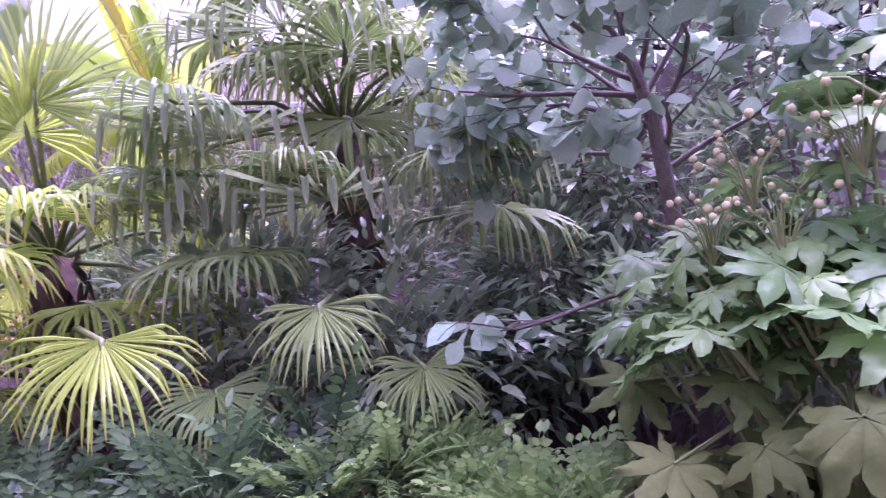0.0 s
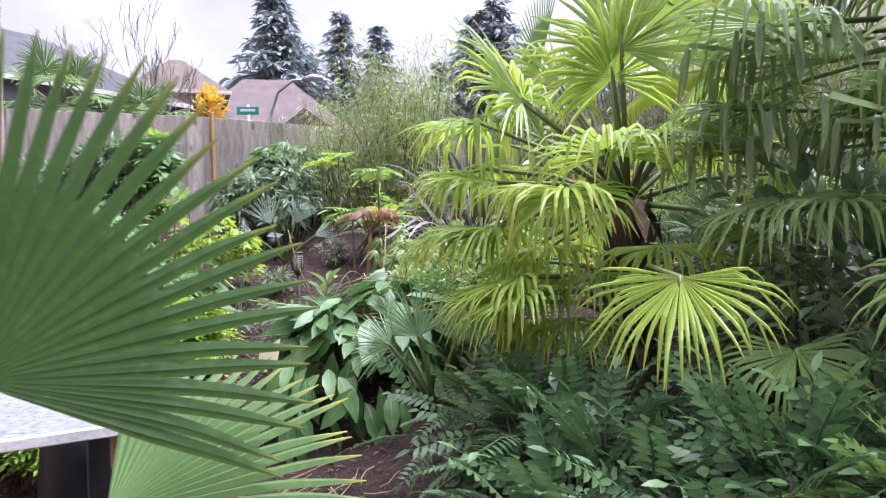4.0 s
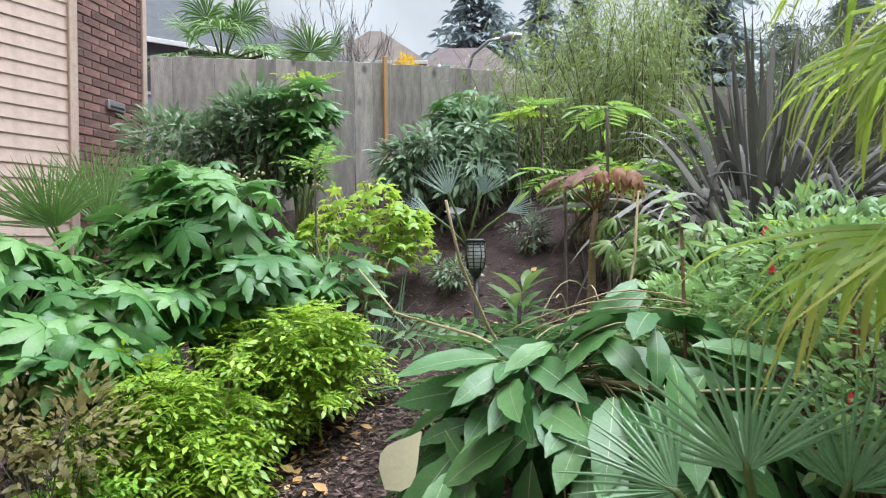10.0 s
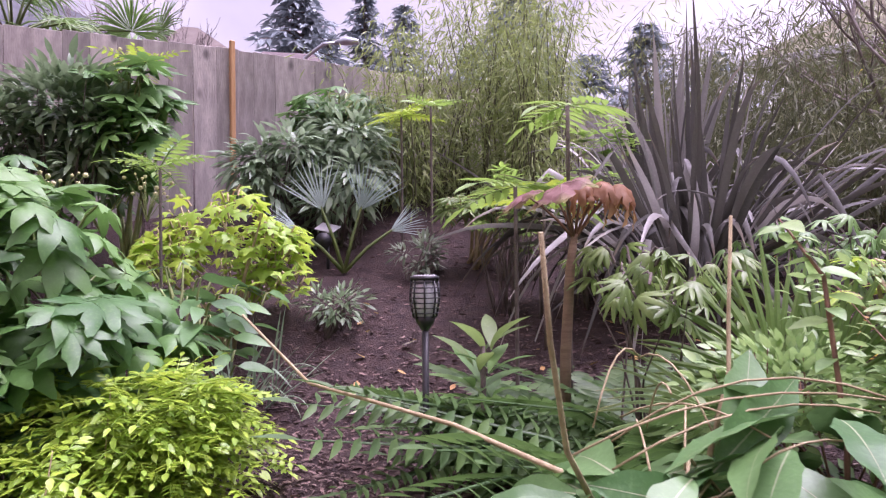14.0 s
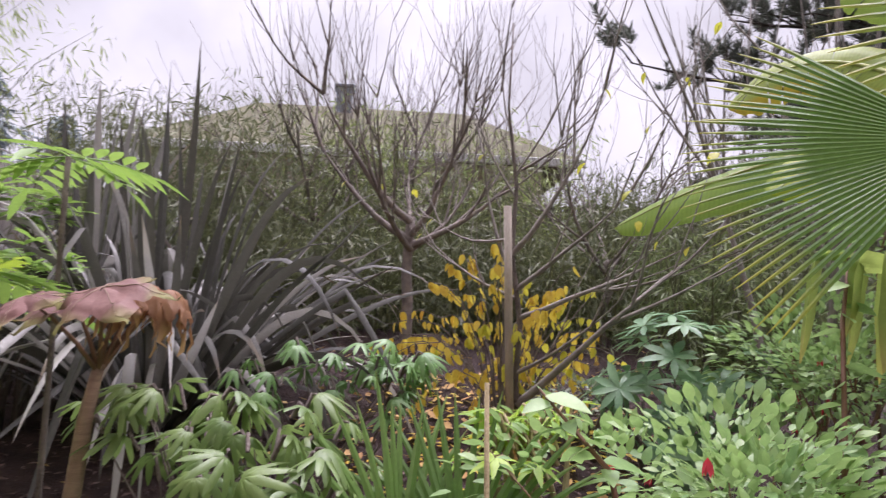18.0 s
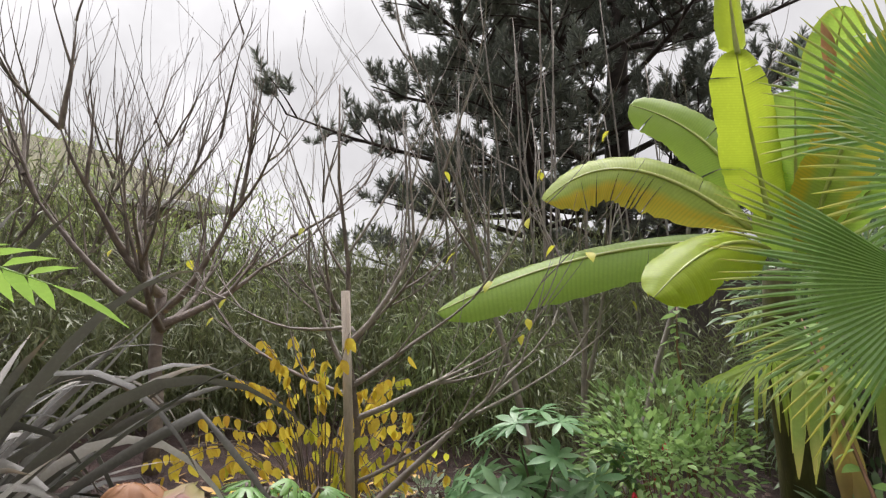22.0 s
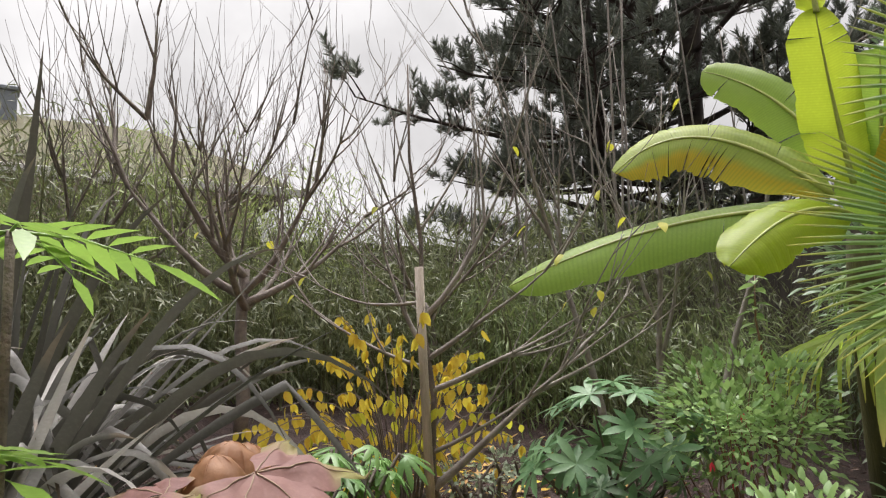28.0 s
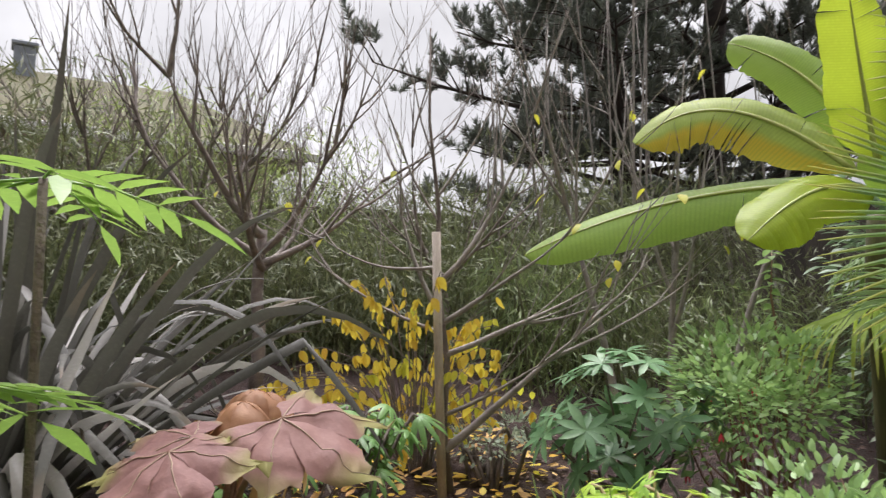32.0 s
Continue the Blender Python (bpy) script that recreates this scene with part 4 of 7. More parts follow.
for ln in (0.19, 0.09):
    bm = boxm(bmesh.new(), (0, 0, 0), (ln, 0.09, 0.058), 0.004)
    bmesh.ops.recalc_face_normals(bm, faces=bm.faces)
    me = bpy.data.meshes.new("brick")
    bm.to_mesh(me)
    bm.free()
    me.materials.append(M_BRICK)
    brick_me[ln] = me
for k in range(10, 78):
    x = 0.0 if k % 2 else -0.1
    while x < CW - 0.02:
        ln = 0.19
        x0 = x
        if x0 < 0:
            x0, ln = 0.0, 0.09
        if x0 + ln > CW + 0.01:
            ln = 0.09
        if x0 + ln <= CW + 0.03:
            share("brick", brick_me[ln], ch, cm @ Matrix.Translation((x0, rng.uniform(-0.004, 0.003), k * 0.068)))
        x = x0 + ln + 0.01
bm = boxm(bmesh.new(), (-0.03, -0.02, -0.3), (0.03, 0.12, TOP), 0.004)
bmesh.ops.transform(bm, matrix=Matrix.Translation(CHIM + cd * 0.01) @ Matrix.Rotation(math.atan2(cd.y, cd.x), 4, "Z"), verts=bm.verts)
tagged(part("corner_trim", bm, M_TRIM, None), "painted corner trim board on the house", "trim", kind="structure")
# clean-out vent in the chimney
vt = thing("chimney_vent", "small galvanised vent plate set in the chimney", "vent", tuple(cm @ Vector((0.42, -0.01, 2.63))))
bm = boxm(bmesh.new(), (0.36, -0.03, 2.63), (0.58, 0.004, 2.71), 0.006)
bmesh.ops.transform(bm, matrix=cm, verts=bm.verts)
part("plate", bm, M_STEEL, vt)
bm = boxm(bmesh.new(), (0.38, -0.034, 2.645), (0.56, -0.026, 2.665), 0.002)
bmesh.ops.transform(bm, matrix=cm, verts=bm.verts)
part("slot", bm, M_BLACK, vt)

# electric meter on the wall
mt = CORNER - LEFTD * 1.42
meter = thing("electric_meter", "painted electric meter box with a round glass meter on the wall", "meter", (mt.x, mt.y, 1.9))
ln = Vector((LEFTD.y, -LEFTD.x, 0))
ln = ln if ln.dot(Vector((0, 1, 0))) > 0 else -ln
mm = Matrix(((LEFTD.x, ln.x, 0, mt.x), (LEFTD.y, ln.y, 0, mt.y), (0, 0, 1, 0), (0, 0, 0, 1)))


def in_frame(bm, m):
    bmesh.ops.transform(bm, matrix=m, verts=bm.verts)
    bmesh.ops.recalc_face_normals(bm, faces=bm.faces)
    return bm


part("box", in_frame(boxm(bmesh.new(), (-0.13, 0.015, 1.89), (0.13, 0.16, 2.26), 0.012), mm), M_METER, meter)
bm = bmesh.new()
bmesh.ops.create_cone(bm, cap_ends=True, segments=24, radius1=0.09, radius2=0.082, depth=0.12, matrix=Matrix.Translation((0.02, 0.215, 2.08)) @ Matrix.Rotation(radians(-90), 4, "X"))
g = part("glass_meter", in_frame(bm, mm), M_STEEL, meter, "round glass meter with a metal ring", True)
bm = bmesh.new()
bmesh.ops.create_cone(bm, cap_ends=True, segments=24, radius1=0.098, radius2=0.098, depth=0.02, matrix=Matrix.Translation((0.02, 0.17, 2.08)) @ Matrix.Rotation(radians(-90), 4, "X"))
part("ring", in_frame(bm, mm), M_STEEL, meter)
v, f = tube([mm @ Vector((0.0, 0.07, 1.9)), mm @ Vector((0.0, 0.07, 0.0))], [0.045, 0.045], 14)
link_mesh("conduit", [tuple(q) for q in v], f, M_METER, meter)

# ---- fence ----
POST = Vector((-7.95, 4.28, 0))
FA, FEND = Vector((-8.52, 2.2, 0)), Vector((-6.6, 10.9, 0))


def fence_run(a, b, top_a, top_b, label, skip=0.0):
    d = (b - a).normalized()
    L = (b - a).length
    t = thing("fence", label, "fence", (a.x, a.y, gz(a.x, a.y)), kind="structure")
    me = bpy.data.meshes.new("board")
    bw, th = 0.185, 0.018
    bm = boxm(bmesh.new(), (0.0005, -th / 2, -1.9), (bw - 0.0005, th / 2, 0), 0.003)
    bm.to_mesh(me)
    bm.free()
    me.materials.append(M_FENCE)
    n = math.ceil(L / bw)
    ang = Matrix.Rotation(math.atan2(d.y, d.x), 4, "Z")
    for k in range(n):
        u = (k * bw) / L
        p = a + d * k * bw
        share("board", me, t, Matrix.Translation((p.x, p.y, top_a + (top_b - top_a) * u + rng.uniform(-0.008, 0.008))) @ ang @ Matrix.Rotation(rng.uniform(-0.012, 0.012), 4, "Y"))
    nrm = Vector((-d.y, d.x, 0))
    nrm = nrm if nrm.x < 0 else -nrm
    for dz in (-0.3, -1.5):
        v, f = tube([a + nrm * 0.04 + Vector((0, 0, top_a + dz)), b + nrm * 0.04 + Vector((0, 0, top_b + dz))], [0.04, 0.04], 4)
        link_mesh("rail", [tuple(q) for q in v], f, M_FENCE, t, smooth=False)
    return t


fence_run(FA, POST, 3.22, 3.27, "weathered grey-brown cedar board fence with knots")
fence_run(POST, FEND, 3.27, 3.3, "weathered grey-brown cedar board fence beyond the corner post")
pst = thing("fence_post", "newer orange cedar fence post", "post", (POST.x, POST.y, 1.2), kind="structure")
part("post", boxm(bmesh.new(), (POST.x + 0.015, POST.y - 0.03, 0.9), (POST.x + 0.05, POST.y + 0.012, 3.33), 0.006), M_FENCE_NEW, pst)

# ---- palms ----


def fan_palm(label, base, top, r, fronds, rng, mat=M_PALM, trunk=True, R=0.45, droop=0.55, n=38, spread=125, stalkmat=M_STALK):
    """fronds: hub, way ahead, radius and droop of each leaf."""
    t = thing("fan_palm", label, "palm", base)
    if trunk:
        shaggy_trunk(t, base, top, r, M_FIBRE, M_FIBRE, rng)
    for hub, ahead, rad, limp, *more in fronds:
        at = Vector(top)
        if hub[2] < top[2] - 0.2:
            u = max(0.15, (hub[2] - 0.12 - base[2]) / (top[2] - base[2]))
            at = Vector(base).lerp(at, u)
        fan_frond(t, at, hub, ahead, rad, mat, stalkmat, n, more[0] if more else spread, limp, rng=rng)
    return t


def crown(rng, top, count, reach, R, lo=-0.5, hi=1.2, droop=0.6, face=None):
    """Leaves all round a palm's crown, the lower ones hanging."""
    out = []
    for k in range(count):
        th = k * 2.399 + rng.uniform(-0.3, 0.3)
        el = lo + (hi - lo) * k / max(1, count - 1)
        d = Vector((math.cos(th) * math.cos(el), math.sin(th) * math.cos(el), math.sin(el)))
        hub = Vector(top) + d * reach * rng.uniform(0.85, 1.15)
        ahead = d + Vector((0, 0, -0.55 if el < 0.7 else 0.0))
        out.append((hub, ahead, R * rng.uniform(0.85, 1.1), droop * rng.uniform(0.7, 1.3) * (1.3 - 0.5 * el)))
    return out


r1 = random.Random(11)
V = Vector
KA = V((-1.5, 2.7, 1.6))
fr = crown(r1, KA, 11, 0.6, 0.44, -0.3, 1.2, 0.9)
fr += [(V((-1.5 + 0.42 * math.cos(a), 2.7 + 0.42 * math.sin(a), z)), V((math.cos(a), math.sin(a), -0.25)), 0.42, 1.5, 100) for a, z in ((-1.9, 1.42), (-1.35, 1.3), (-2.5, 1.36), (-0.8, 1.4), (-3.0, 1.45), (-1.65, 1.12), (-2.2, 1.1))]
fr += [(V((-0.73, 1.55, 1.3)), V((0.15, -0.5, -0.6)), 0.32, 0.55, 105),
       (V((-1.38, 2.04, 1.62)), V((-0.75, -0.45, -0.05)), 0.46, 0.9),
       (V((-1.45, 1.85, 1.24)), V((-0.7, -0.35, -0.35)), 0.36, 0.8), (V((-1.3, 2.2, 1.75)), V((0.3, -0.7, 0.15)), 0.44, 0.8),
       (V((-1.98, 2.16, 1.48)), V((-0.85, 0.15, -0.15)), 0.46, 0.8), (V((-2.02, 2.3, 2.0)), V((-0.6, -0.4, -0.1)), 0.46, 1.0),
       (V((-1.5, 3.75, 1.95)), V((-0.5, 0.3, -0.3)), 0.45, 0.8), (V((-1.72, 2.05, 1.5)), V((-0.85, -0.25, -0.1)), 0.46, 0.5, 110), (V((-1.55, 1.95, 1.3)), V((-0.6, -0.35, -0.25)), 0.4, 0.7, 110), (V((-1.85, 2.2, 1.7)), V((-0.7, -0.2, 0.15)), 0.46, 0.8, 115), (V((-1.66, 2.0, 1.2)), V((-0.8, -0.45, 0.1)), 0.38, 0.5, 100)]
palm_a = fan_palm("windmill palm with yellow-green drooping fan leaves and a shaggy trunk", on_ground(-1.5, 2.7), KA, 0.08, fr, r1)
# two tall leaves that stand up from the crown
for hub, ahead, rad, limp in (((-1.56, 2.03, 1.97), (-0.45, -0.2, 0.75), 0.46, 0.2), ((-1.38, 2.49, 2.22), (0.0, -0.05, 1.0), 0.48, 0.12)):
    fan_frond(palm_a, KA, V(hub), V(ahead), rad, M_PALM_UP, M_STALK, 38, 125, limp, rng=r1)
# stiff pleated fans on its banana side, seen face on
for hub, ahead, face, rad, limp, fan in ((V((-2.3, 2.93, 2.1)), V((-0.75, 0.62, -0.08)), (-0.55, -0.8, 0.25), 0.53, 0.03, 46), (V((-2.05, 2.86, 2.36)), V((-0.5, 0.45, 0.5)), (-0.7, -0.65, 0.3), 0.5, 0.05, 62),
                                    (V((-1.8, 3.05, 2.6)), V((-0.2, 0.4, 0.9)), (-0.7, -0.6, 0.3), 0.5, 0.05, 70)):
    fan_frond(palm_a, KA, hub, ahead, rad, M_PALM_FRESH, M_STALK, 32, fan, limp, 0.5, tilt=face, rng=r1, wide=0.85)
# one leaf behind them in the darker palm colour, which stands for its shadow
fan_frond(palm_a, KA, V((-1.85, 3.36, 1.98)), V((-0.6, 0.75, -0.3)), 0.34, M_PALM_DARK, M_STALK, 34, 75, 0.3, 0.5, tilt=(-0.3, -0.55, 0.8), rng=r1)
wilted_frond(palm_a, KA, V((-2.17, 3.08, 1.86)), V((-0.5, 0.6, 0.12)), 0.3, 0.25, 8, M_PALM_WILT, M_STALK, r1, 0.02, 120)
wilted_frond(palm_a, KA, V((-2.22, 2.78, 1.97)), V((-0.75, 0.4, 0.1)), 0.24, 0.28, 6, M_PALM_WILT, M_STALK, r1, 0.019, 110)
husk = Pile()
for a, b, w in ((V((-2.15, 3.28, 2.07)), V((-2.13, 3.25, 1.63)), 0.028), (V((-2.13, 3.26, 1.86)), V((-2.1, 3.23, 1.5)), 0.05), (V((-2.14, 3.27, 1.84)), V((-2.16, 3.25, 1.53)), 0.042)):
    v, f, al = lance((b - a).length, w, 7, 0.8, 0.0, 0.6)
    m = aim(a, b - a, (-0.8, -0.5, 0))
    husk.add([m @ V(q) for q in v], f, al)
husk.out("dry_husk", M_HUSK, palm_a, "yellow dead stalk with a brown husk")
r1 = random.Random(12)
KC = V((-0.3, 3.4, 2.12))
fr = crown(r1, KC, 22, 0.75, 0.5, -0.25, 1.2, 1.0)
fr += [(V((-0.19, 1.79, 1.31)), V((0.0, -0.5, -0.6)), 0.28, 0.55, 105), (V((0.09, 1.9, 1.08)), V((0.2, -0.6, -0.55)), 0.25, 0.5),
       (V((0.24, 2.6, 1.82)), V((0.4, -0.7, -0.25)), 0.44, 1.0), (V((-0.3, 2.7, 2.32)), V((-0.45, -0.6, 0.05)), 0.46, 0.9),
       (V((-0.72, 2.4, 2.08)), V((-0.7, -0.5, 0.0)), 0.46, 1.1), (V((-0.84, 2.4, 1.86)), V((-0.7, -0.5, 0.0)), 0.44, 1.1),
       (V((-0.4, 2.36, 1.79)), V((0.0, -0.7, 0.1)), 0.44, 1.1), (V((-0.68, 2.2, 1.52)), V((-0.2, -0.6, -0.2)), 0.38, 0.8),
       (V((-0.57, 1.9, 1.08)), V((0.2, -0.6, -0.4)), 0.3, 0.6), (V((0.45, 2.8, 1.6)), V((0.5, -0.6, -0.35)), 0.45, 1.1), (V((-0.3, 2.8, 2.7)), V((0.2, -0.6, 0.2)), 0.5, 0.9), (V((0.1, 2.5, 2.2)), V((0.35, -0.75, 0.1)), 0.46, 0.9),
       (V((-0.66, 2.1, 2.05)), V((-0.3, -0.7, 0.1)), 0.4, 1.2), (V((-0.3, 2.15, 1.78)), V((-0.1, -0.8, 0.2)), 0.36, 1.3), (V((-0.5, 2.15, 1.5)), V((-0.3, -0.6, -0.1)), 0.34, 1.1), (V((0.3, 2.2, 1.78)), V((0.3, -0.7, 0.1)), 0.36, 1.3), (V((-0.1, 2.4, 2.25)), V((0.0, -0.7, 0.5)), 0.4, 1.0)]
palm_c = fan_palm("tall windmill palm with dark drooping fan leaves and a fibrous trunk", on_ground(-0.3, 3.4), KC, 0.09, fr, r1, M_PALM_DARK)
# its lower leaves have folded and hang in ribbons
for hub, ahead, reach, hang, n in (((-0.2, 2.2, 1.66), (-0.55, -0.8, 0.1), 0.46, 0.15, 17), ((-0.55, 2.3, 1.95), (-0.7, -0.7, 0.1), 0.46, 0.16, 17), ((0.3, 2.55, 1.8), (0.4, -0.8, 0.1), 0.44, 0.2, 18), ((-0.75, 2.45, 1.72), (-0.8, -0.5, 0.05), 0.44, 0.16, 16), ((-0.35, 2.5, 2.4), (-0.4, -0.8, 0.2), 0.46, 0.18, 18)):
    wilted_frond(palm_c, KC, V(hub), V(ahead), reach, hang, n, M_PALM_HANG, M_STALK, r1, 0.012, 190)
r1 = random.Random(13)


def upright_fans(label, base, top, fronds, mat, rng, n=34, spread=100, fused=0.45, wide=0.8):
    """A young palm; fronds: hub, way ahead, the side it faces, radius, droop."""
    t = thing("fan_palm", label, "palm", base)
    for hub, ahead, face, rad, limp in fronds:
        fan_frond(t, top, hub, ahead, rad, mat, M_STALK, n, spread, limp, fused, tilt=face, rng=rng, wide=wide)
    return t


young = upright_fans("young fan palm with stiff deep green leaves beside the path", on_ground(-0.95, 0.0), (-0.93, 0.02, 0.35),
             [(V((-0.64, -0.03, 1.275)), V((0.2, 0.24, 1.0)), (0.7, -0.55, 0.2), 0.315, 0.05), (V((-0.85, -0.38, 1.12)), V((-0.1, -0.05, 1.0)), (0.75, -0.5, 0.2), 0.32, 0.08)], M_PALM_YOUNG, r1, 36, 94, 0.55, 0.9)
fan_frond(young, (-0.93, 0.02, 0.35), V((-0.95, 0.2, 1.03)), V((0.06, 0.4, 0.1)), 0.38, M_PALM_YOUNG, M_STALK, 24, 62, 0.06, 0.55, tilt=(0.5, -0.12, 0.85), rng=r1, wide=0.95)
upright_fans("small fan palm with stiff grey-green leaves among cut branches", on_ground(-2.5, 2.45), (-2.5, 2.45, 0.6),
             [(V((-2.5, 2.34, 1.0)), V((-0.14, -0.12, 1.0)), (0.6, -0.75, 0.2), 0.29, 0.05), (V((-2.38, 2.48, 0.97)), V((0.25, 0.1, 1.0)), (0.6, -0.7, 0.3), 0.26, 0.06),
              (V((-2.56, 2.2, 0.97)), V((-0.85, -0.45, 0.25)), (0.5, -0.6, 0.6), 0.25, 0.06), (V((-2.64, 2.4, 0.93)), V((-0.7, -0.6, 0.05)), (0.5, -0.55, 0.65), 0.21, 0.08), (V((-2.2, 2.45, 0.9)), V((0.5, -0.4, 0.4)), (0.3, -0.6, 0.6), 0.28, 0.2)], M_PALM_BLUEGREEN, r1, 22, 74, 0.34)
upright_fans("low fan palm with stiff green leaves below the flax", on_ground(-3.35, 3.45), (-3.35, 3.45, 1.05),
             [(V((-3.34, 3.37, 1.18)), V((-0.35, 0.1, 0.7)), (0.2, -0.9, 0.4), 0.42, 0.1), (V((-3.20, 3.35, 1.18)), V((0.35, 0.1, 0.7)), (-0.1, -0.9, 0.4), 0.42, 0.1),
              (V((-3.42, 3.27, 1.08)), V((-0.8, -0.1, 0.25)), (0.1, -0.5, 0.8), 0.4, 0.15), (V((-3.22, 3.22, 1.08)), V((0.1, -0.7, 0.4)), (0.1, -0.5, 0.8), 0.35, 0.15)], M_PALM_MID, r1)
upright_fans("small silver-blue fan palm on short stems in the mulch", on_ground(-6.4, 4.22), (-6.4, 4.22, gz(-6.4, 4.22) + 0.02),
                  [(V((-6.5, 4.12, 1.86)), V((-0.22, -0.3, 1.0)), (0.82, -0.57, 0.1), 0.36, 0.01), (V((-6.36, 4.33, 1.86)), V((0.22, 0.3, 1.0)), (0.82, -0.57, 0.1), 0.36, 0.01),
                   (V((-6.56, 3.98, 1.72)), V((-0.5, -0.75, 0.35)), (0.6, -0.4, 0.7), 0.27, 0.05), (V((-6.25, 4.5, 1.72)), V((0.55, 0.75, 0.4)), (0.6, -0.4, 0.7), 0.27, 0.05)], M_PALM_BLUE, r1, 14, 40, 0.3)
for x, y, k in ((-6.35, 1.45, 5), (-6.7, 1.7, 5)):
    top = V((x, y, gz(x, y) + 1.0))
    upright_fans("spiky grey-green fan palm against the house wall", on_ground(x, y), top,
                 [(top + V((0.18 * math.cos(a), 0.18 * math.sin(a), 0.35)), V((0.4 * math.cos(a), 0.4 * math.sin(a), 1.0)), (0.85, -0.45, 0.15), 0.44, 0.06) for a in [r1.uniform(0, 6.28) for _ in range(k)]], M_PALM_MID, r1, 22, 62, 0.3)
top = V((-9.9, 3.2, 3.55))
fan_palm("fan palm rising behind the fence", (-9.9, 3.2, 1.3), top, 0.1, crown(r1, top, 12, 0.5, 0.5, -0.1, 1.3, 0.4) + crown(r1, top + V((0.4, 1.0, -0.2)), 7, 0.4, 0.42, 0.0, 1.2, 0.4), r1, M_PALM_MID)

# ---- torch lights ----


def torch(base, h, label, panel=None):
    t = thing("torch_light", label, "garden light", base)
    b = Vector(base)

    def turned(name, prof, mat, lab="", sides=18):
        v, f = tube([b + Vector((0, 0, z)) for z, _ in prof], [r for _, r in prof], sides)
        link_mesh(name, [tuple(q) for q in v], f, mat, t, lab)

    turned("pole", [(-0.05, 0.010), (h - 0.16, 0.011)], M_BLACK)
    turned("cup", [(h - 0.17, 0.012), (h - 0.145, 0.028), (h - 0.125, 0.036)], M_BLACK)
    turned("diffuser", [(h - 0.125, 0.034), (h - 0.07, 0.041), (h - 0.012, 0.037)], M_FROST, "frosted diffuser")
    for k in range(8):
        th = k * math.pi / 4
        o = Vector((math.cos(th), math.sin(th), 0))
        v, f = tube([b + o * 0.036 + Vector((0, 0, h - 0.13)), b + o * 0.047 + Vector((0, 0, h - 0.07)), b + o * 0.042 + Vector((0, 0, h - 0.008))], [0.003] * 3, 5)
        link_mesh("cage_bar", [tuple(q) for q in v], f, M_BLACK, t)
    for k in range(7):
        z = h - 0.115 + k * 0.016
        rr = 0.046 - 0.004 * abs(k - 3) / 3
        v, f = tube([b + Vector((rr * math.cos(a), rr * math.sin(a), z)) for a in np.linspace(0, 2 * math.pi, 17)], [0.0022] * 17, 4, False)
        link_mesh("cage_ring", [tuple(q) for q in v], f, M_BLACK, t)
    turned("rim", [(h - 0.010, 0.046), (h, 0.046)], M_BLACK)
    turned("solar_panel", [(h, 0.037), (h + 0.004, 0.037)], panel or M_PANEL, "dark round solar panel" if panel else "pale round solar panel")
    return t


TX, TY, TZ = -4.22, 2.84, 1.485
torch((TX, TY, gz(TX, TY)), TZ - gz(TX, TY), "black solar torch light on a pole in the mulch")
torch((0.46, 1.93, gz(0.46, 1.93)), 0.7 - gz(0.46, 1.93), "black solar torch light low among ferns", M_BLACKGLOSS)
sp = thing("spot_light", "small black solar spotlight with a pale panel in the mulch", "garden light", on_ground(-6.55, 4.2))
sx, sy, sz = on_ground(-6.55, 4.2)
v, f = tube([(sx, sy, sz - 0.05), (sx, sy, sz + 0.18)], [0.012, 0.012], 8)
link_mesh("stake", [tuple(q) for q in v], f, M_BLACK, sp)
v, f = tube([V((sx - 0.02, sy, sz + 0.2)), V((sx + 0.03, sy - 0.05, sz + 0.19)), V((sx + 0.07, sy - 0.09, sz + 0.185))], [0.035, 0.05, 0.055], 14)
link_mesh("head", [tuple(q) for q in v], f, M_BLACK, sp)
part("solar_panel", in_frame(boxm(bmesh.new(), (-0.08, -0.05, 0), (0.08, 0.05, 0.012), 0.004), Matrix.Translation((sx - 0.04, sy + 0.03, sz + 0.27)) @ Euler((0.5, 0.2, 0.3)).to_matrix().to_4x4()), M_PANEL, sp)

# ---- table and statue ----
tb = thing("patio_table", "patio table with a wet translucent top and wooden legs", "table", (-2.7, 0.3, 0.2))
tm = Matrix.Translation((-2.7, 0.965, 0.235)) @ Matrix.Rotation(radians(75), 4, "Z")
part("top", in_frame(boxm(bmesh.new(), (-0.82, -0.94, 0.725), (-0.02, -0.02, 0.737), 0.003), tm), M_TABLE, tb, "translucent top beaded with rain")
for lo, hi in (((-0.84, -0.02, 0.715), (0, 0.0, 0.745)), ((-0.84, -0.96, 0.715), (0, -0.94, 0.745)), ((-0.02, -0.94, 0.715), (0, -0.02, 0.745)), ((-0.84, -0.94, 0.715), (-0.82, -0.02, 0.745))):
    part("edge_strip", in_frame(boxm(bmesh.new(), lo, hi, 0.003), tm), M_TABLE_EDGE, tb)
for x, y in ((-0.12, -0.12), (-0.72, -0.12), (-0.12, -0.84), (-0.72, -0.84)):
    part("leg", in_frame(boxm(bmesh.new(), (x - 0.035, y - 0.035, -0.3), (x + 0.035, y + 0.035, 0.6), 0.004), tm), M_BLACK, tb)
    part("leg_top", in_frame(boxm(bmesh.new(), (x - 0.037, y - 0.037, 0.6), (x + 0.037, y + 0.037, 0.715), 0.004), tm), M_WOOD, tb, "bare wooden leg top")
bm = bmesh.new()
bmesh.ops.create_icosphere(bm, subdivisions=4, radius=1.0)
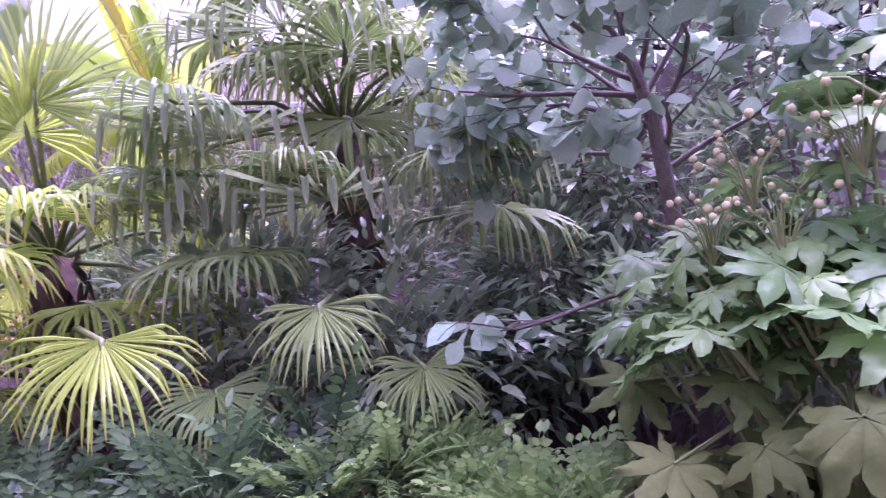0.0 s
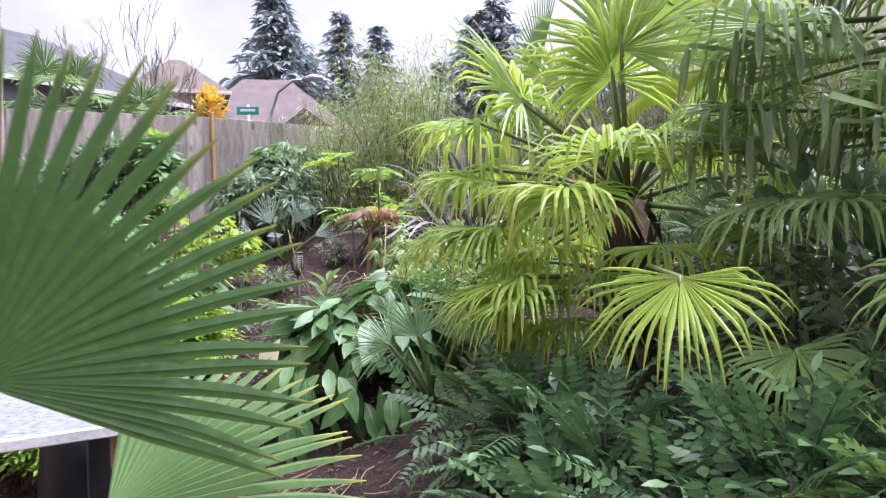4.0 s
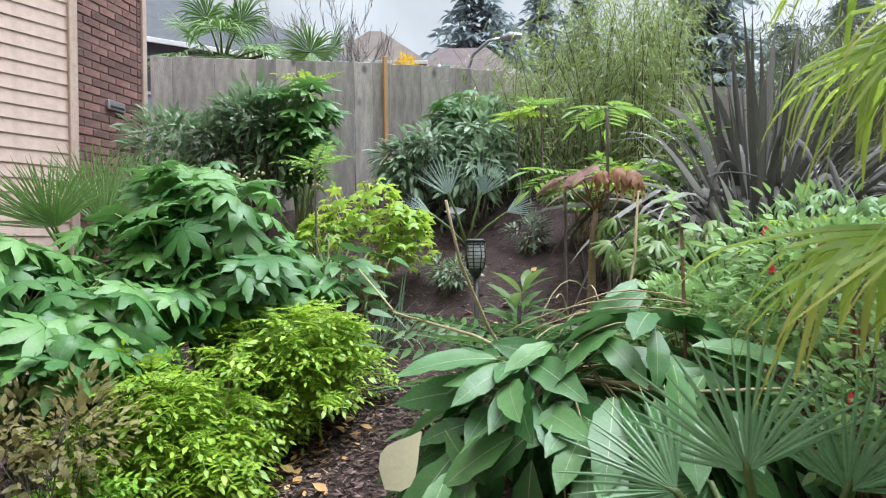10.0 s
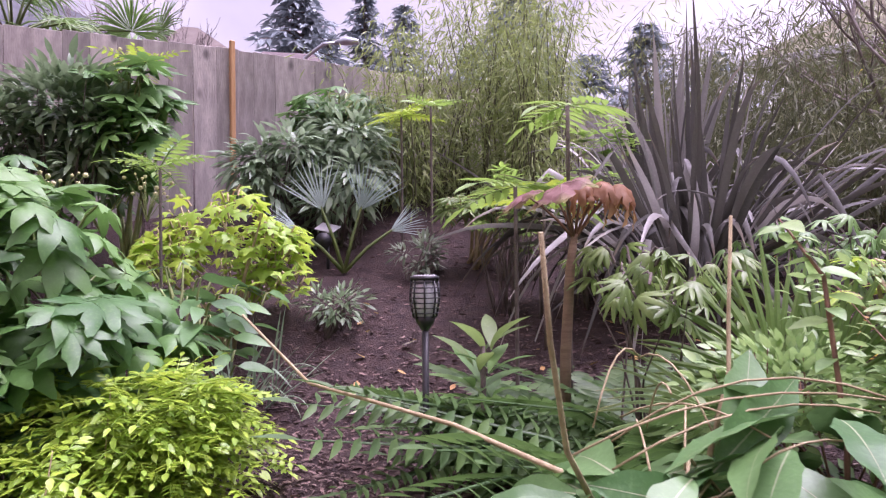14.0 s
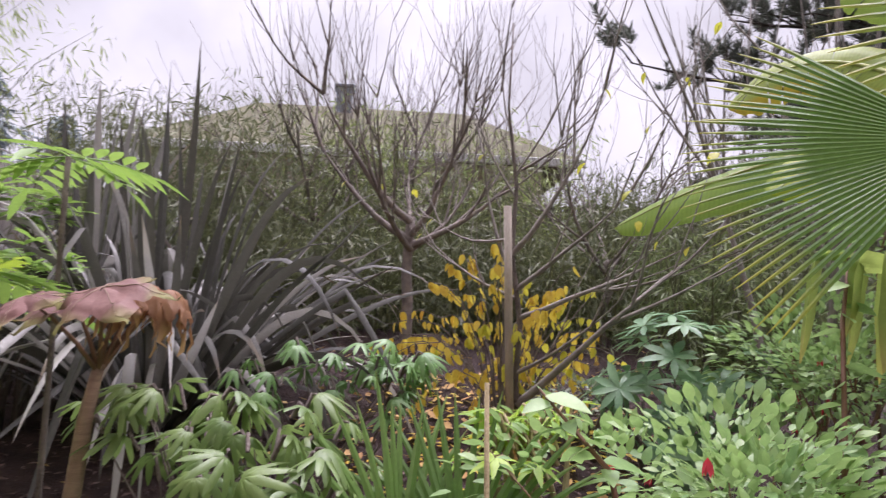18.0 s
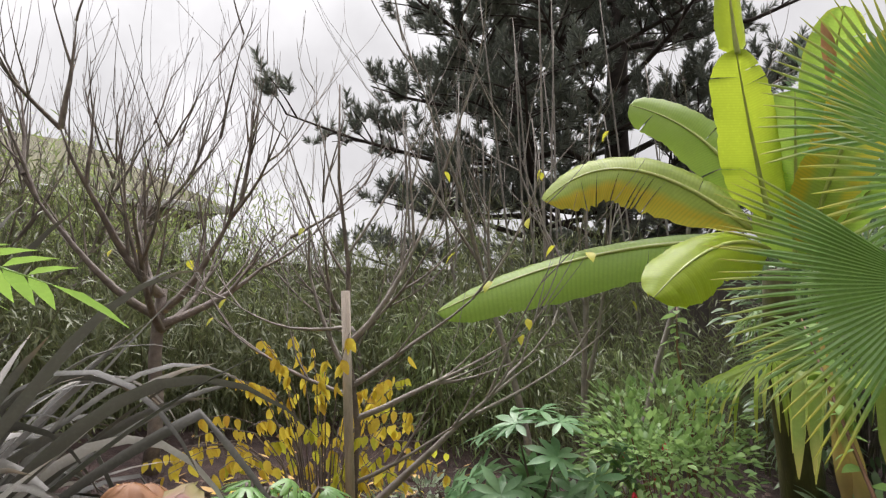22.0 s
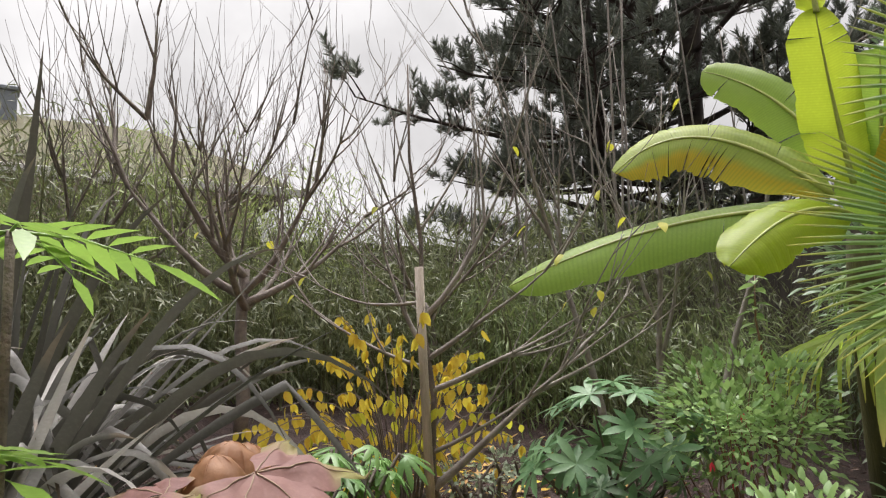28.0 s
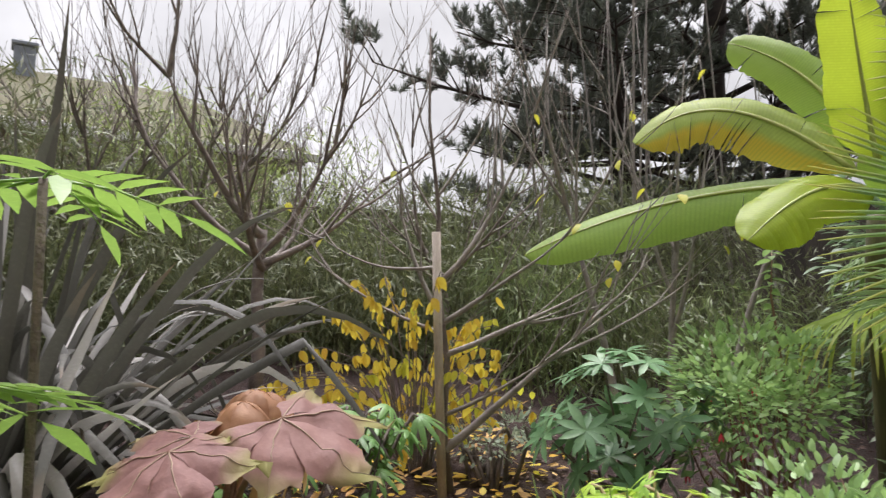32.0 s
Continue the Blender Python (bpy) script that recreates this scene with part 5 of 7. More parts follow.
for v in bm.verts:
    p = v.co.copy()
    p = Vector([math.copysign(abs(c) ** 0.72, c) for c in p])
    w = 0.165 * (1 - 0.06 * p.z) + 0.015 * noise.noise(p * 3)
    v.co = Vector((p.x * 0.22, p.y * w, 0.38 + p.z * 0.38))
    if p.x > 0.2:
        v.co.x -= 0.05 * math.exp(-((p.y / 0.16) ** 2)) * max(0, 0.4 - p.z)
        v.co.x += 0.035 * math.exp(-(((p.y) / 0.2) ** 2) - ((p.z - 0.35) / 0.25) ** 2)
    if p.z < -0.3:
        v.co.z = max(0.0, v.co.z)
st = part("garden_statue", in_frame(bm, Matrix.Translation((-3.45, 1.05, gz(-3.45, 1.05) - 0.07)) @ Matrix.Rotation(radians(-10), 4, "Z")), M_BLACKGLOSS, None, "rounded glossy black garden statue beside the patio table", True)
tagged(st, category="statue")

# ---- broadleaf shrubs ----
FAT = [palmate(0.2, 8, 275, 0.16, 0.0, 0.4, 6, 1, blunt=2.4), palmate(0.18, 7, 255, 0.25, 0.05, 0.36, 6, 1, seed=2, blunt=2.4), palmate(0.22, 8, 270, 0.34, 0.0, 0.36, 6, 1, seed=4, blunt=2.4)]
FAT_BROAD = [palmate(0.185, 8, 290, 0.16, 0.12, 0.36, 8, 2, 0.1, 1, 3.0), palmate(0.165, 7, 275, 0.3, 0.12, 0.34, 8, 2, 0.12, 2, 3.0), palmate(0.19, 8, 280, 0.45, 0.1, 0.36, 8, 2, 0.12, 4, 3.0)]
FAT_DROOP = [palmate(0.21, 8, 285, 0.4, 0.3, 0.32, 7, 1, 0.07, 1, 2.8), palmate(0.19, 7, 270, 0.55, 0.3, 0.32, 7, 1, 0.08, 2, 2.8), palmate(0.22, 8, 275, 0.25, 0.25, 0.32, 7, 1, 0.07, 4, 2.8)]
r2 = random.Random(21)
big_leaf_shrub("fatsia", "large glossy fatsia with lobed leaves along the house", "shrub", on_ground(-5.75, 2.0), (-5.72, 2.02, 1.28), (0.72, 0.72, 0.62), 270, FAT_DROOP, M_FATSIA, M_FATSIA_STALK, r2, bumps=14)
big_leaf_shrub("fatsia", "glossy fatsia with lobed leaves before the pink wall", "shrub", on_ground(-5.4, 1.1), (-5.4, 1.12, 0.88), (0.75, 0.72, 0.62), 250, FAT_DROOP, M_FATSIA, M_FATSIA_STALK, r2, bumps=10)
big_leaf_shrub("fatsia", "low glossy fatsia behind the clipped bush", "shrub", on_ground(-5.8, 0.7), (-5.8, 0.72, 1.05), (0.55, 0.5, 0.68), 150, FAT_DROOP, M_FATSIA, M_FATSIA_STALK, random.Random(5), bumps=10)
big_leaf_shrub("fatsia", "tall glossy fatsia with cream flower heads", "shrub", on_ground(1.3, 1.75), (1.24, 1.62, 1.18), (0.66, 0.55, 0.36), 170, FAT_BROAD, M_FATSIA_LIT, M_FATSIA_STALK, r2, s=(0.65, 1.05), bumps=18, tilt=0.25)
big_leaf_shrub("fatsia", "low fatsia shoots, lobed leaves coloured darker for the shade", "shrub", on_ground(1.1, 1.5), (1.12, 1.42, 0.62), (0.55, 0.35, 0.36), 46, FAT_BROAD, M_FATSIA_SHADED, M_FATSIA_STALK, random.Random(6), s=(0.75, 1.05), bumps=7, tilt=0.5)
big_leaf_shrub("fatsia", "tall fatsia shoot with lobed leaves in the lit green", "shrub", on_ground(1.5, 1.75), (1.35, 1.5, 1.75), (0.3, 0.25, 0.16), 14, FAT_BROAD, M_FATSIA_LIT, M_FATSIA_STALK, random.Random(3), s=(0.8, 1.1), bumps=4, tilt=0.0)
big_leaf_shrub("fatsia", "dark green shrub with lobed leaves by the fence", "shrub", on_ground(-7.4, 3.15), (-7.4, 3.15, 2.3), (0.55, 0.5, 0.55), 120, FAT, M_FATSIA, M_FATSIA_STALK, r2)
big_leaf_shrub("fatsia", "leafy dark shrub before the fence boards", "shrub", on_ground(-7.4, 5.1), (-7.35, 5.1, 2.65), (0.5, 0.6, 0.42), 90, FAT, M_FATSIA, M_FATSIA_STALK, r2, s=(0.6, 0.9))
big_leaf_shrub("evergreen_shrub", "low glossy evergreen beside the mulch clearing", "shrub", on_ground(-5.65, 2.75), (-5.6, 2.7, 1.3), (0.35, 0.4, 0.28), 70, [lance(0.2, 0.075, 5, 0.15, 0.3), lance(0.17, 0.06, 5, 0.15, 0.3)], M_MAGNOLIA, M_FATSIA_STALK, r2, stalk=0.06, tilt=0.1)
# shoots low on the tall fatsia in the shade-darkened green, their leaves turned to the path
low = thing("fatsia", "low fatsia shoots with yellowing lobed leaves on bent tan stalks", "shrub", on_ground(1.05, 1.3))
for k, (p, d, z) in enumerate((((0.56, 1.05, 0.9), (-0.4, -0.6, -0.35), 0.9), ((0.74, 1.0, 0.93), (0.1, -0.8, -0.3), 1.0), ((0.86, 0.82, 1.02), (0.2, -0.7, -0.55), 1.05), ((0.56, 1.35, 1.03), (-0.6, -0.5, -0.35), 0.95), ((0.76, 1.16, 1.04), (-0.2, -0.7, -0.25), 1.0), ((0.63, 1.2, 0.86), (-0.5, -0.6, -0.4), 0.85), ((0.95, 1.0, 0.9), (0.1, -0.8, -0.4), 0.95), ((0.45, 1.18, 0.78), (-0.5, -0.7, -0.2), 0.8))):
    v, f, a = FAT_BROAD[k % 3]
    link_mesh("leaf", v, f, M_FATSIA_SHADED, low, along=a, m=Matrix.Translation(-parent_at(low)) @ aim(V(p) + V((0.1, 0.2, 0)), d, (-0.3, -1.3, 0.55), z, 0.5 * math.sin(3 * k)))
    v, f = tube([on_ground(1.05, 1.3, 0.1 + 0.04 * k), V(p).lerp(V((1.15, 1.5, 0.95)), 0.5) + V((0.08, 0.15, 0.04)), V(p) + V((0.1, 0.2, 0))], [0.008, 0.006, 0.004], 5, False)
    link_mesh("leaf_stalk", [tuple(q) for q in v], f, M_FATSIA_STALK, low)
# fatsia flower heads
for px, py, pz in ((0.88, 1.5, 1.42), (0.98, 1.45, 1.55), (1.02, 1.4, 1.42), (1.2, 1.35, 1.6), (-5.9, 2.3, 1.85), (-6.05, 2.75, 1.85), (-7.2, 3.1, 2.75)):
    fh = thing("flower_head", "cream globe flowers on branched stalks above fatsia leaves", "flower", (px, py, pz))
    stk, bal = Pile(), Pile()
    bm = bmesh.new()
    bmesh.ops.create_icosphere(bm, subdivisions=1, radius=0.0115)
    bv, bf = [tuple(v.co) for v in bm.verts], [tuple(v.index for v in f.verts) for f in bm.faces]
    bm.free()
    ms = []
    for k in range(17):
        d = V((r2.gauss(0, 1), r2.gauss(0, 1), abs(r2.gauss(0.5, 0.6)))).normalized() * r2.uniform(0.06, 0.17)
        v, f = tube([(px, py, pz - 0.12), V((px, py, pz - 0.03)) + d * 0.4, V((px, py, pz)) + d], [0.0024, 0.0018, 0.0012], 4, False)
        stk.add(v, f)
        ms.append(np.array(aim(V((px, py, pz)) + d, d, s=r2.uniform(0.6, 1.2))))
    bal.many(bv, bf, ms)
    stk.out("stalkwork", M_FATSIA_STALK, fh, kind="stuff")
    bal.out("blossom", M_CREAM, fh, kind="stuff")
nan = pinnate(0.09, 3, 0.04, 0.018, 0.3)
box_leaf = pinnate(0.17, 6, 0.034, 0.022, 0.35)
shrub("nandina", "lime green feathery nandina shrub at the bend of the path", "shrub", on_ground(-5.08, 2.28), (-5.08, 2.28, 0.82), (0.4, 0.46, 0.36), 1700, nan, M_LIME, M_TWIG, r2, bumps=24, spin=0.5, flat=0.75)
shrub("nandina", "bright lime nandina shrub with a few red tips beside the path", "shrub", on_ground(-4.75, 1.62), (-4.76, 1.64, 0.66), (0.4, 0.46, 0.38), 1950, nan, M_LIME, M_TWIG, r2, bumps=24, spin=0.5, flat=0.75)
shrub("nandina", "lime green nandina shrub close to the statue", "shrub", on_ground(-4.42, 1.3), (-4.42, 1.28, 0.42), (0.28, 0.26, 0.26), 750, nan, M_LIME2, M_TWIG, r2, bumps=24, spin=0.5, flat=0.75)
for cx, cy, cz in ((-5.28, 2.45, 1.0), (-4.93, 2.08, 1.05), (-4.72, 1.8, 0.95), (-4.58, 1.52, 0.85), (-5.0, 1.48, 0.9), (-5.22, 2.05, 1.0), (-4.5, 1.75, 0.7), (-4.85, 2.35, 0.85)):
    rk = random.Random(int(cx * -100))
    t = thing("nandina_shoot", "bright lime nandina shoot standing above the shrubs", "shoot", on_ground(cx, cy))
    tip = V((cx + rk.uniform(-0.1, 0.1), cy + rk.uniform(-0.1, 0.1), cz + 0.1))
    v, f = tube(arc(on_ground(cx, cy), tip, 0.0, 4), [0.005, 0.0045, 0.004, 0.003, 0.002], 5)
    link_mesh("stem", [tuple(q) for q in v], f, M_TWIG, t)
    pile = Pile()
    leafy(pile, nan, [tip - V((rk.uniform(-0.05, 0.05), rk.uniform(-0.05, 0.05), 0.016 * k)) for k in range(16)], [V((math.cos(k * 2.4), math.sin(k * 2.4), rk.uniform(-0.2, 0.6))) for k in range(16)], rk, (0.9, 1.4), spin=0.5)
    pile.out("foliage", M_LIME, t, kind="stuff")
shrub("twiggy_shrub", "thin brown-green shrub with bare twigs at its foot", "shrub", on_ground(-4.6, 1.22), (-4.58, 1.2, 0.74), (0.4, 0.38, 0.38), 1300, lance(0.042, 0.02, 3), M_DULL, M_BARK, r2, bumps=14, stems=60, stem_r=0.005)
shrub("variegated_bush", "clipped round bush with cream-edged leaves", "shrub", on_ground(-4.85, 0.5), (-4.85, 0.5, 0.72), (0.42, 0.42, 0.36), 3600, lance(0.055, 0.025, 3, 0.25, 0.1), M_VARIEG, M_BARK, r2, bumps=24, shell=0.7)
MAPLE = [palmate(0.09, 5, 230, 0.25, -0.3, 0.42, 5), palmate(0.08, 5, 240, 0.3, -0.3, 0.4, 5, seed=3)]
big_leaf_shrub("maple_shrub", "yellow-green shrub with maple-like leaves", "shrub", on_ground(-6.2, 3.22), (-6.2, 3.22, 1.5), (0.46, 0.5, 0.45), 360, MAPLE, M_LIME_BIG, M_TWIG, r2, stalk=0.06, bumps=14)
mah = pinnate(0.22, 7, 0.058, 0.024, 0.25)
for cx, cy, cz, k in ((-1.25, 1.8, 0.68, 120), (-0.65, 1.75, 0.68, 110), (-0.95, 1.5, 0.58, 90), (-0.25, 1.85, 0.66, 70), (-1.65, 1.95, 0.68, 60), (-0.5, 1.5, 0.6, 80)):
    shrub("mahonia", "dark glossy mahonia at the foot of the palms", "shrub", on_ground(cx, cy), (cx, cy, cz), (0.44, 0.36, 0.3), int(k * 1.5), mah, M_MAHONIA, M_BARK, r2, bumps=9, group="mahonias under the palms")
shrub("nandina", "light green leafy shrub with reddish stems below the palms", "shrub", on_ground(-0.02, 1.75), (-0.02, 1.7, 0.7), (0.42, 0.28, 0.22), 480, box_leaf, M_MIDLIGHT, M_REDSTEM, r2, bumps=9)
shrub("nandina", "light green leafy shrub among the ferns", "shrub", on_ground(0.42, 1.5), (0.42, 1.5, 0.62), (0.36, 0.26, 0.2), 330, box_leaf, M_MIDLIGHT, M_REDSTEM, random.Random(8), bumps=8)
fern = pinnate(0.34, 16, 0.06, 0.014, 0.45, 0.15)


def leaf_mesh(name, tmpl, mat):
    me = bpy.data.meshes.new(name)
    me.from_pydata([tuple(q) for q in tmpl[0]], [], tmpl[1])
    me.attributes.new("along", "FLOAT", "POINT").data.foreach_set("value", np.asarray(tmpl[2], dtype=np.float32))
    me.polygons.foreach_set("use_smooth", [True] * len(me.polygons))
    me.materials.append(mat)
    return me


FERN_MESH = [leaf_mesh("frond", fern, M_FERN), leaf_mesh("frond", fern, M_MIDGREEN)]


def fern_clump(label, base, n, s, rng, me):
    t = thing("fern", label, "fern", base)
    for k in range(n):
        th = rng.uniform(0, 6.283)
        share("frond", me, t, aim(V(base) + V((0, 0, 0.02)), (math.cos(th), math.sin(th), rng.uniform(0.3, 1.1)), (0, 0, 1), s * rng.uniform(0.7, 1.2), rng.uniform(-0.4, 0.4)))


for x, y, n, s in ((0.4, 1.75, 14, 0.7), (0.65, 1.6, 14, 0.75), (0.2, 2.2, 12, 0.8), (0.55, 2.3, 12, 0.8), (0.85, 1.9, 16, 0.8), (0.5, 2.0, 14, 0.75), (0.95, 1.45, 14, 0.75), (1.2, 1.3, 12, 0.75), (0.72, 1.25, 14, 0.8), (0.4, 1.25, 12, 0.7), (-3.98, 3.25, 30, 2.1), (-3.8, 3.15, 28, 2.1), (-3.7, 3.4, 24, 2.1), (-3.55, 3.15, 24, 2.0), (-1.9, 2.3, 10, 1.0), (-2.0, 3.3, 12, 1.2), (-2.3, 2.7, 12, 1.0)):
    fern_clump("arching green fern on the mulch", on_ground(x, y), n, s, r2, FERN_MESH[1 if r2.random() < 0.3 else 0])
for x, y, z, k in ((-7.15, 4.25, 2.1, 800), (-7.0, 4.75, 2.25, 900), (-7.3, 4.95, 2.5, 600), (-6.75, 4.55, 1.95, 500)):
    shrub("drooping_shrub", "loose grey-green shrub with drooping leaves by the fence", "shrub", on_ground(x, y), (x, y, z), (0.4, 0.42, 0.42), k, lance(0.12, 0.036, 4, 0.2, 0.35), M_GREYSHRUB, M_BARK, r2, bumps=11, hang=0.5)
shrub("dark_shrub", "dense dark evergreen shrub below the fence boards", "shrub", on_ground(-7.6, 2.3), (-7.55, 2.3, 2.2), (0.45, 0.6, 0.35), 1100, lance(0.1, 0.03, 4, 0.2, 0.3), M_DARKSHRUB, M_BARK, r2, bumps=14)
shrub("dark_shrub", "broad dark evergreen shrub below the fence with drooping leaves", "shrub", on_ground(-7.5, 2.85), (-7.45, 2.85, 2.3), (0.5, 0.6, 0.5), 1300, lance(0.13, 0.04, 4, 0.2, 0.3), M_DARKSHRUB, M_BARK, r2, bumps=16)
shrub("grey_shrub", "small grey-green shrub in the mulch", "shrub", on_ground(-6.0, 4.5), (-6.0, 4.5, 1.55), (0.2, 0.2, 0.16), 260, lance(0.06, 0.02, 3), M_GREYGREEN, M_BARK, r2, bumps=8)
shrub("grey_shrub", "small dark low shrub at the edge of the mulch", "shrub", on_ground(-5.95, 3.75), (-5.9, 3.75, 1.3), (0.2, 0.2, 0.18), 260, lance(0.06, 0.02, 3), M_DARKSHRUB, M_BARK, r2, bumps=8)
sword_plant("grass_clump", "clump of thin grey-green strap leaves", "grass", on_ground(-5.75, 3.05), 60, 0.5, 0.014, (M_GREYGREEN_P,), r2, lean=(0.3, 1.3))
big_leaf_shrub("choisya", "light green shrub with hand-shaped leaves by the clearing", "shrub", on_ground(-5.9, 4.95), (-5.85, 4.95, 1.85), (0.35, 0.35, 0.25), 80, [lobed(0.1, 5, 180, 0.3, 0.3, 0.1)], M_LIGHT_P, M_TWIG, r2, stalk=0.05)
# cane-stemmed mahonias with whorls of yellow-green compound leaves
for x, y, z, n, s in ((-6.4, 4.75, 2.55, 10, 1.0), (-6.1, 4.75, 2.58, 8, 0.9), (-5.0, 4.5, 1.85, 12, 1.3), (-4.22, 3.64, 2.14, 5, 1.05), (-4.36, 3.48, 1.82, 5, 1.0), (-4.75, 4.2, 1.8, 10, 1.2), (-5.9, 2.75, 1.98, 8, 0.9), (-7.15, 3.2, 2.78, 8, 0.9)):
    t = thing("leatherleaf", "cane-stemmed shrub with a whorl of bright compound leaves", "shrub", on_ground(x, y))
    v, f = tube(arc(on_ground(x, y), (x, y, z), 0.0, 5), [0.008] * 6, 6)
    link_mesh("stem", [tuple(q) for q in v], f, M_BARK, t)
    me = leaf_mesh("leaf", pinnate(0.22, 5, 0.14, 0.034, 0.25, 0.6) if x > -4.5 else pinnate(0.25 * s, 6, 0.085 * s, 0.027 * s, 0.3), M_LIGHT if x > -4.5 else r2.choice((M_LIME, M_LIGHT)))
    for k in range(n):
        d = V((math.cos(k * 2.4), math.sin(k * 2.4), r2.uniform(-0.1, 0.9) if x < -4.5 else r2.uniform(-0.1, 0.6)))
        share("leaf", me, t, aim((x, y, z), d, (0, 0, 1), r2.uniform(0.7, 1.1), r2.uniform(-0.3, 0.3)))

# ---- cut branch heap ----
r4 = random.Random(41)
heap = thing("cut_branches", "heap of cut branches with long glossy green leaves", "branches", on_ground(-3.25, 2.4))
HC = V((-3.18, 2.4, 1.17))
bigs = []
for ln, wd in ((0.36, 0.125), (0.32, 0.12), (0.27, 0.11)):
    v, f, a = lance(ln, wd, 10, 0.2, 0.28, 0.5)
    v = [(x * (1 + 0.08 * math.sin(70 * y)), y, z + 0.004 * math.sin(55 * y) * (1 if x else 0)) for x, y, z in v]
    n0 = len(v)
    v += [(sx * 0.0022 * (1 - 0.8 * i / 10), ln * i / 10, v[3 * i + 1][2] + 0.0015) for i in range(11) for sx in (-1, 1)]
    a = list(a) + [0.3] * 22
    blade = len(f)
    f += [(n0 + 2 * i, n0 + 2 * i + 1, n0 + 2 * i + 3, n0 + 2 * i + 2) for i in range(10)]
    me = bpy.data.meshes.new("leaf")
    me.from_pydata([tuple(q) for q in v], [], f)
    me.attributes.new("along", "FLOAT", "POINT").data.foreach_set("value", np.asarray(a, dtype=np.float32))
    me.polygons.foreach_set("use_smooth", [True] * len(me.polygons))
    me.materials.append(M_MAGNOLIA)
    me.materials.append(M_LEAFRIB)
    me.polygons.foreach_set("material_index", [0] * blade + [1] * (len(f) - blade))
    bigs.append(me)
twigs = Pile()
for k in range(300):
    th = k * 2.399
    ring = r4.random() ** 0.7
    out = V((math.cos(th), math.sin(th), 0))
    rad = 0.05 + (0.56 - 0.2 * max(0.0, -0.43 * out.x - 0.9 * out.y)) * ring
    far = out.x * 0.53 + out.y * 0.85
    p = HC + (out * 0.85 + V((0.53, 0.85, 0)) * far * 0.4) * rad * r4.uniform(0.8, 1.1) + V((0, 0, 0.1 * far * ring - 0.02 - 0.5 * ring ** 1.6 + r4.uniform(-0.05, 0.06)))
    p.z = max(p.z, gz(p.x, p.y) + 0.1)
    d = out * 0.75 + V((r4.uniform(-1, 1), r4.uniform(-1, 1), min(0.25, 0.3 - 1.5 * ring + r4.uniform(-0.4, 0.3))))
    share("leaf", r4.choice(bigs), heap, aim(p, d, V((0, 0, 1)) + out * 0.5, r4.uniform(0.5, 0.88), r4.uniform(-0.7, 0.7)))
    if k % 9 == 0:
        v, f = tube([HC + V((r4.uniform(-0.08, 0.08), r4.uniform(-0.08, 0.08), -0.08)), HC.lerp(p, 0.5) + V((0, 0, 0.04)), p], [0.0045, 0.004, 0.0025], 5, False)
        twigs.add(v, f)
for k in range(75):
    th = k * 2.399
    out = V((math.cos(th), math.sin(th), 0))
    ring = r4.random() ** 0.7
    p = V((-2.98, 2.6, 1.26)) + out * (0.04 + 0.28 * ring) + V((0, 0, -0.3 * ring ** 1.5 + r4.uniform(-0.03, 0.03)))
    d = out * 0.8 + V((r4.uniform(-0.9, 0.9), r4.uniform(-0.9, 0.9), 0.2 - 0.9 * ring + r4.uniform(-0.3, 0.1)))
    share("leaf", r4.choice(bigs), heap, aim(p, d, V((0, 0, 1)) + out * 0.4, r4.uniform(0.5, 0.85), r4.uniform(-0.6, 0.6)))
for k in range(10):
    a, b = HC + V((r4.uniform(-0.25, 0.25), r4.uniform(-0.1, 0.3), 0.02)), HC + V((r4.uniform(-0.35, 0.35), r4.uniform(0.0, 0.4), r4.uniform(0.02, 0.14)))
    v, f = tube(arc(a, b, r4.uniform(0.0, 0.08)), [0.0022] * 7, 5)
    twigs.add(v, f)
twigs.out("twig_mass", M_TWIG, heap, kind="stuff")
for pts, rad in (([(-3.3, 2.36, 1.1), (-3.29, 2.26, 1.22), (-3.22, 2.12, 1.42), (-3.19, 2.06, 1.58)], 0.006), ([(-3.35, 2.45, 1.1), (-3.85, 2.58, 1.12), (-4.45, 2.56, 1.16), (-4.84, 2.56, 1.35)], 0.007), ([(-3.2, 2.6, 1.15), (-3.22, 2.75, 1.3), (-3.24, 2.8, 1.42), (-3.24, 2.82, 1.63)], 0.006), ([(-3.0, 2.4, 1.1), (-2.75, 2.5, 1.1), (-2.6, 2.6, 1.12)], 0.006)):
    v, f = tube([V(p) for p in pts], [rad * (1 - 0.5 * i / len(pts)) for i in range(len(pts))], 7)
    link_mesh("bare_branch", [tuple(q) for q in v], f, M_TWIG, heap, "bare tan branch")
v, f, a = lance(0.18, 0.12, 6, 0.1, 0.1, 0.62)
link_mesh("pale_leaf", v, f, M_PALE_LEAF, heap, "pale dry leaf", a, m=Matrix.Translation(-parent_at(heap)) @ aim((-3.14, 1.95, 1.0), (-0.35, -0.45, -0.8), (0.6, -0.5, 0.65)))
dry = thing("dry_twigs", "scattered pale dry twigs on the path", "twigs", on_ground(-2.5, 1.5))
for k in range(46):
    x, y = r4.gauss(-2.55, 0.32), r4.gauss(1.5, 0.2)
    th, ln = r4.uniform(0, 6.28), r4.uniform(0.1, 0.36)
    pts = [on_ground(x + math.cos(th + 0.5 * u) * ln * u, y + math.sin(th + 0.5 * u) * ln * u, 0.02 + 0.02 * r4.random()) for u in (0, 0.35, 0.7, 1)]
    v, f = tube(pts, [0.004, 0.0035, 0.003, 0.002], 4)
    link_mesh("twig", [tuple(q) for q in v], f, M_TWIG, dry)
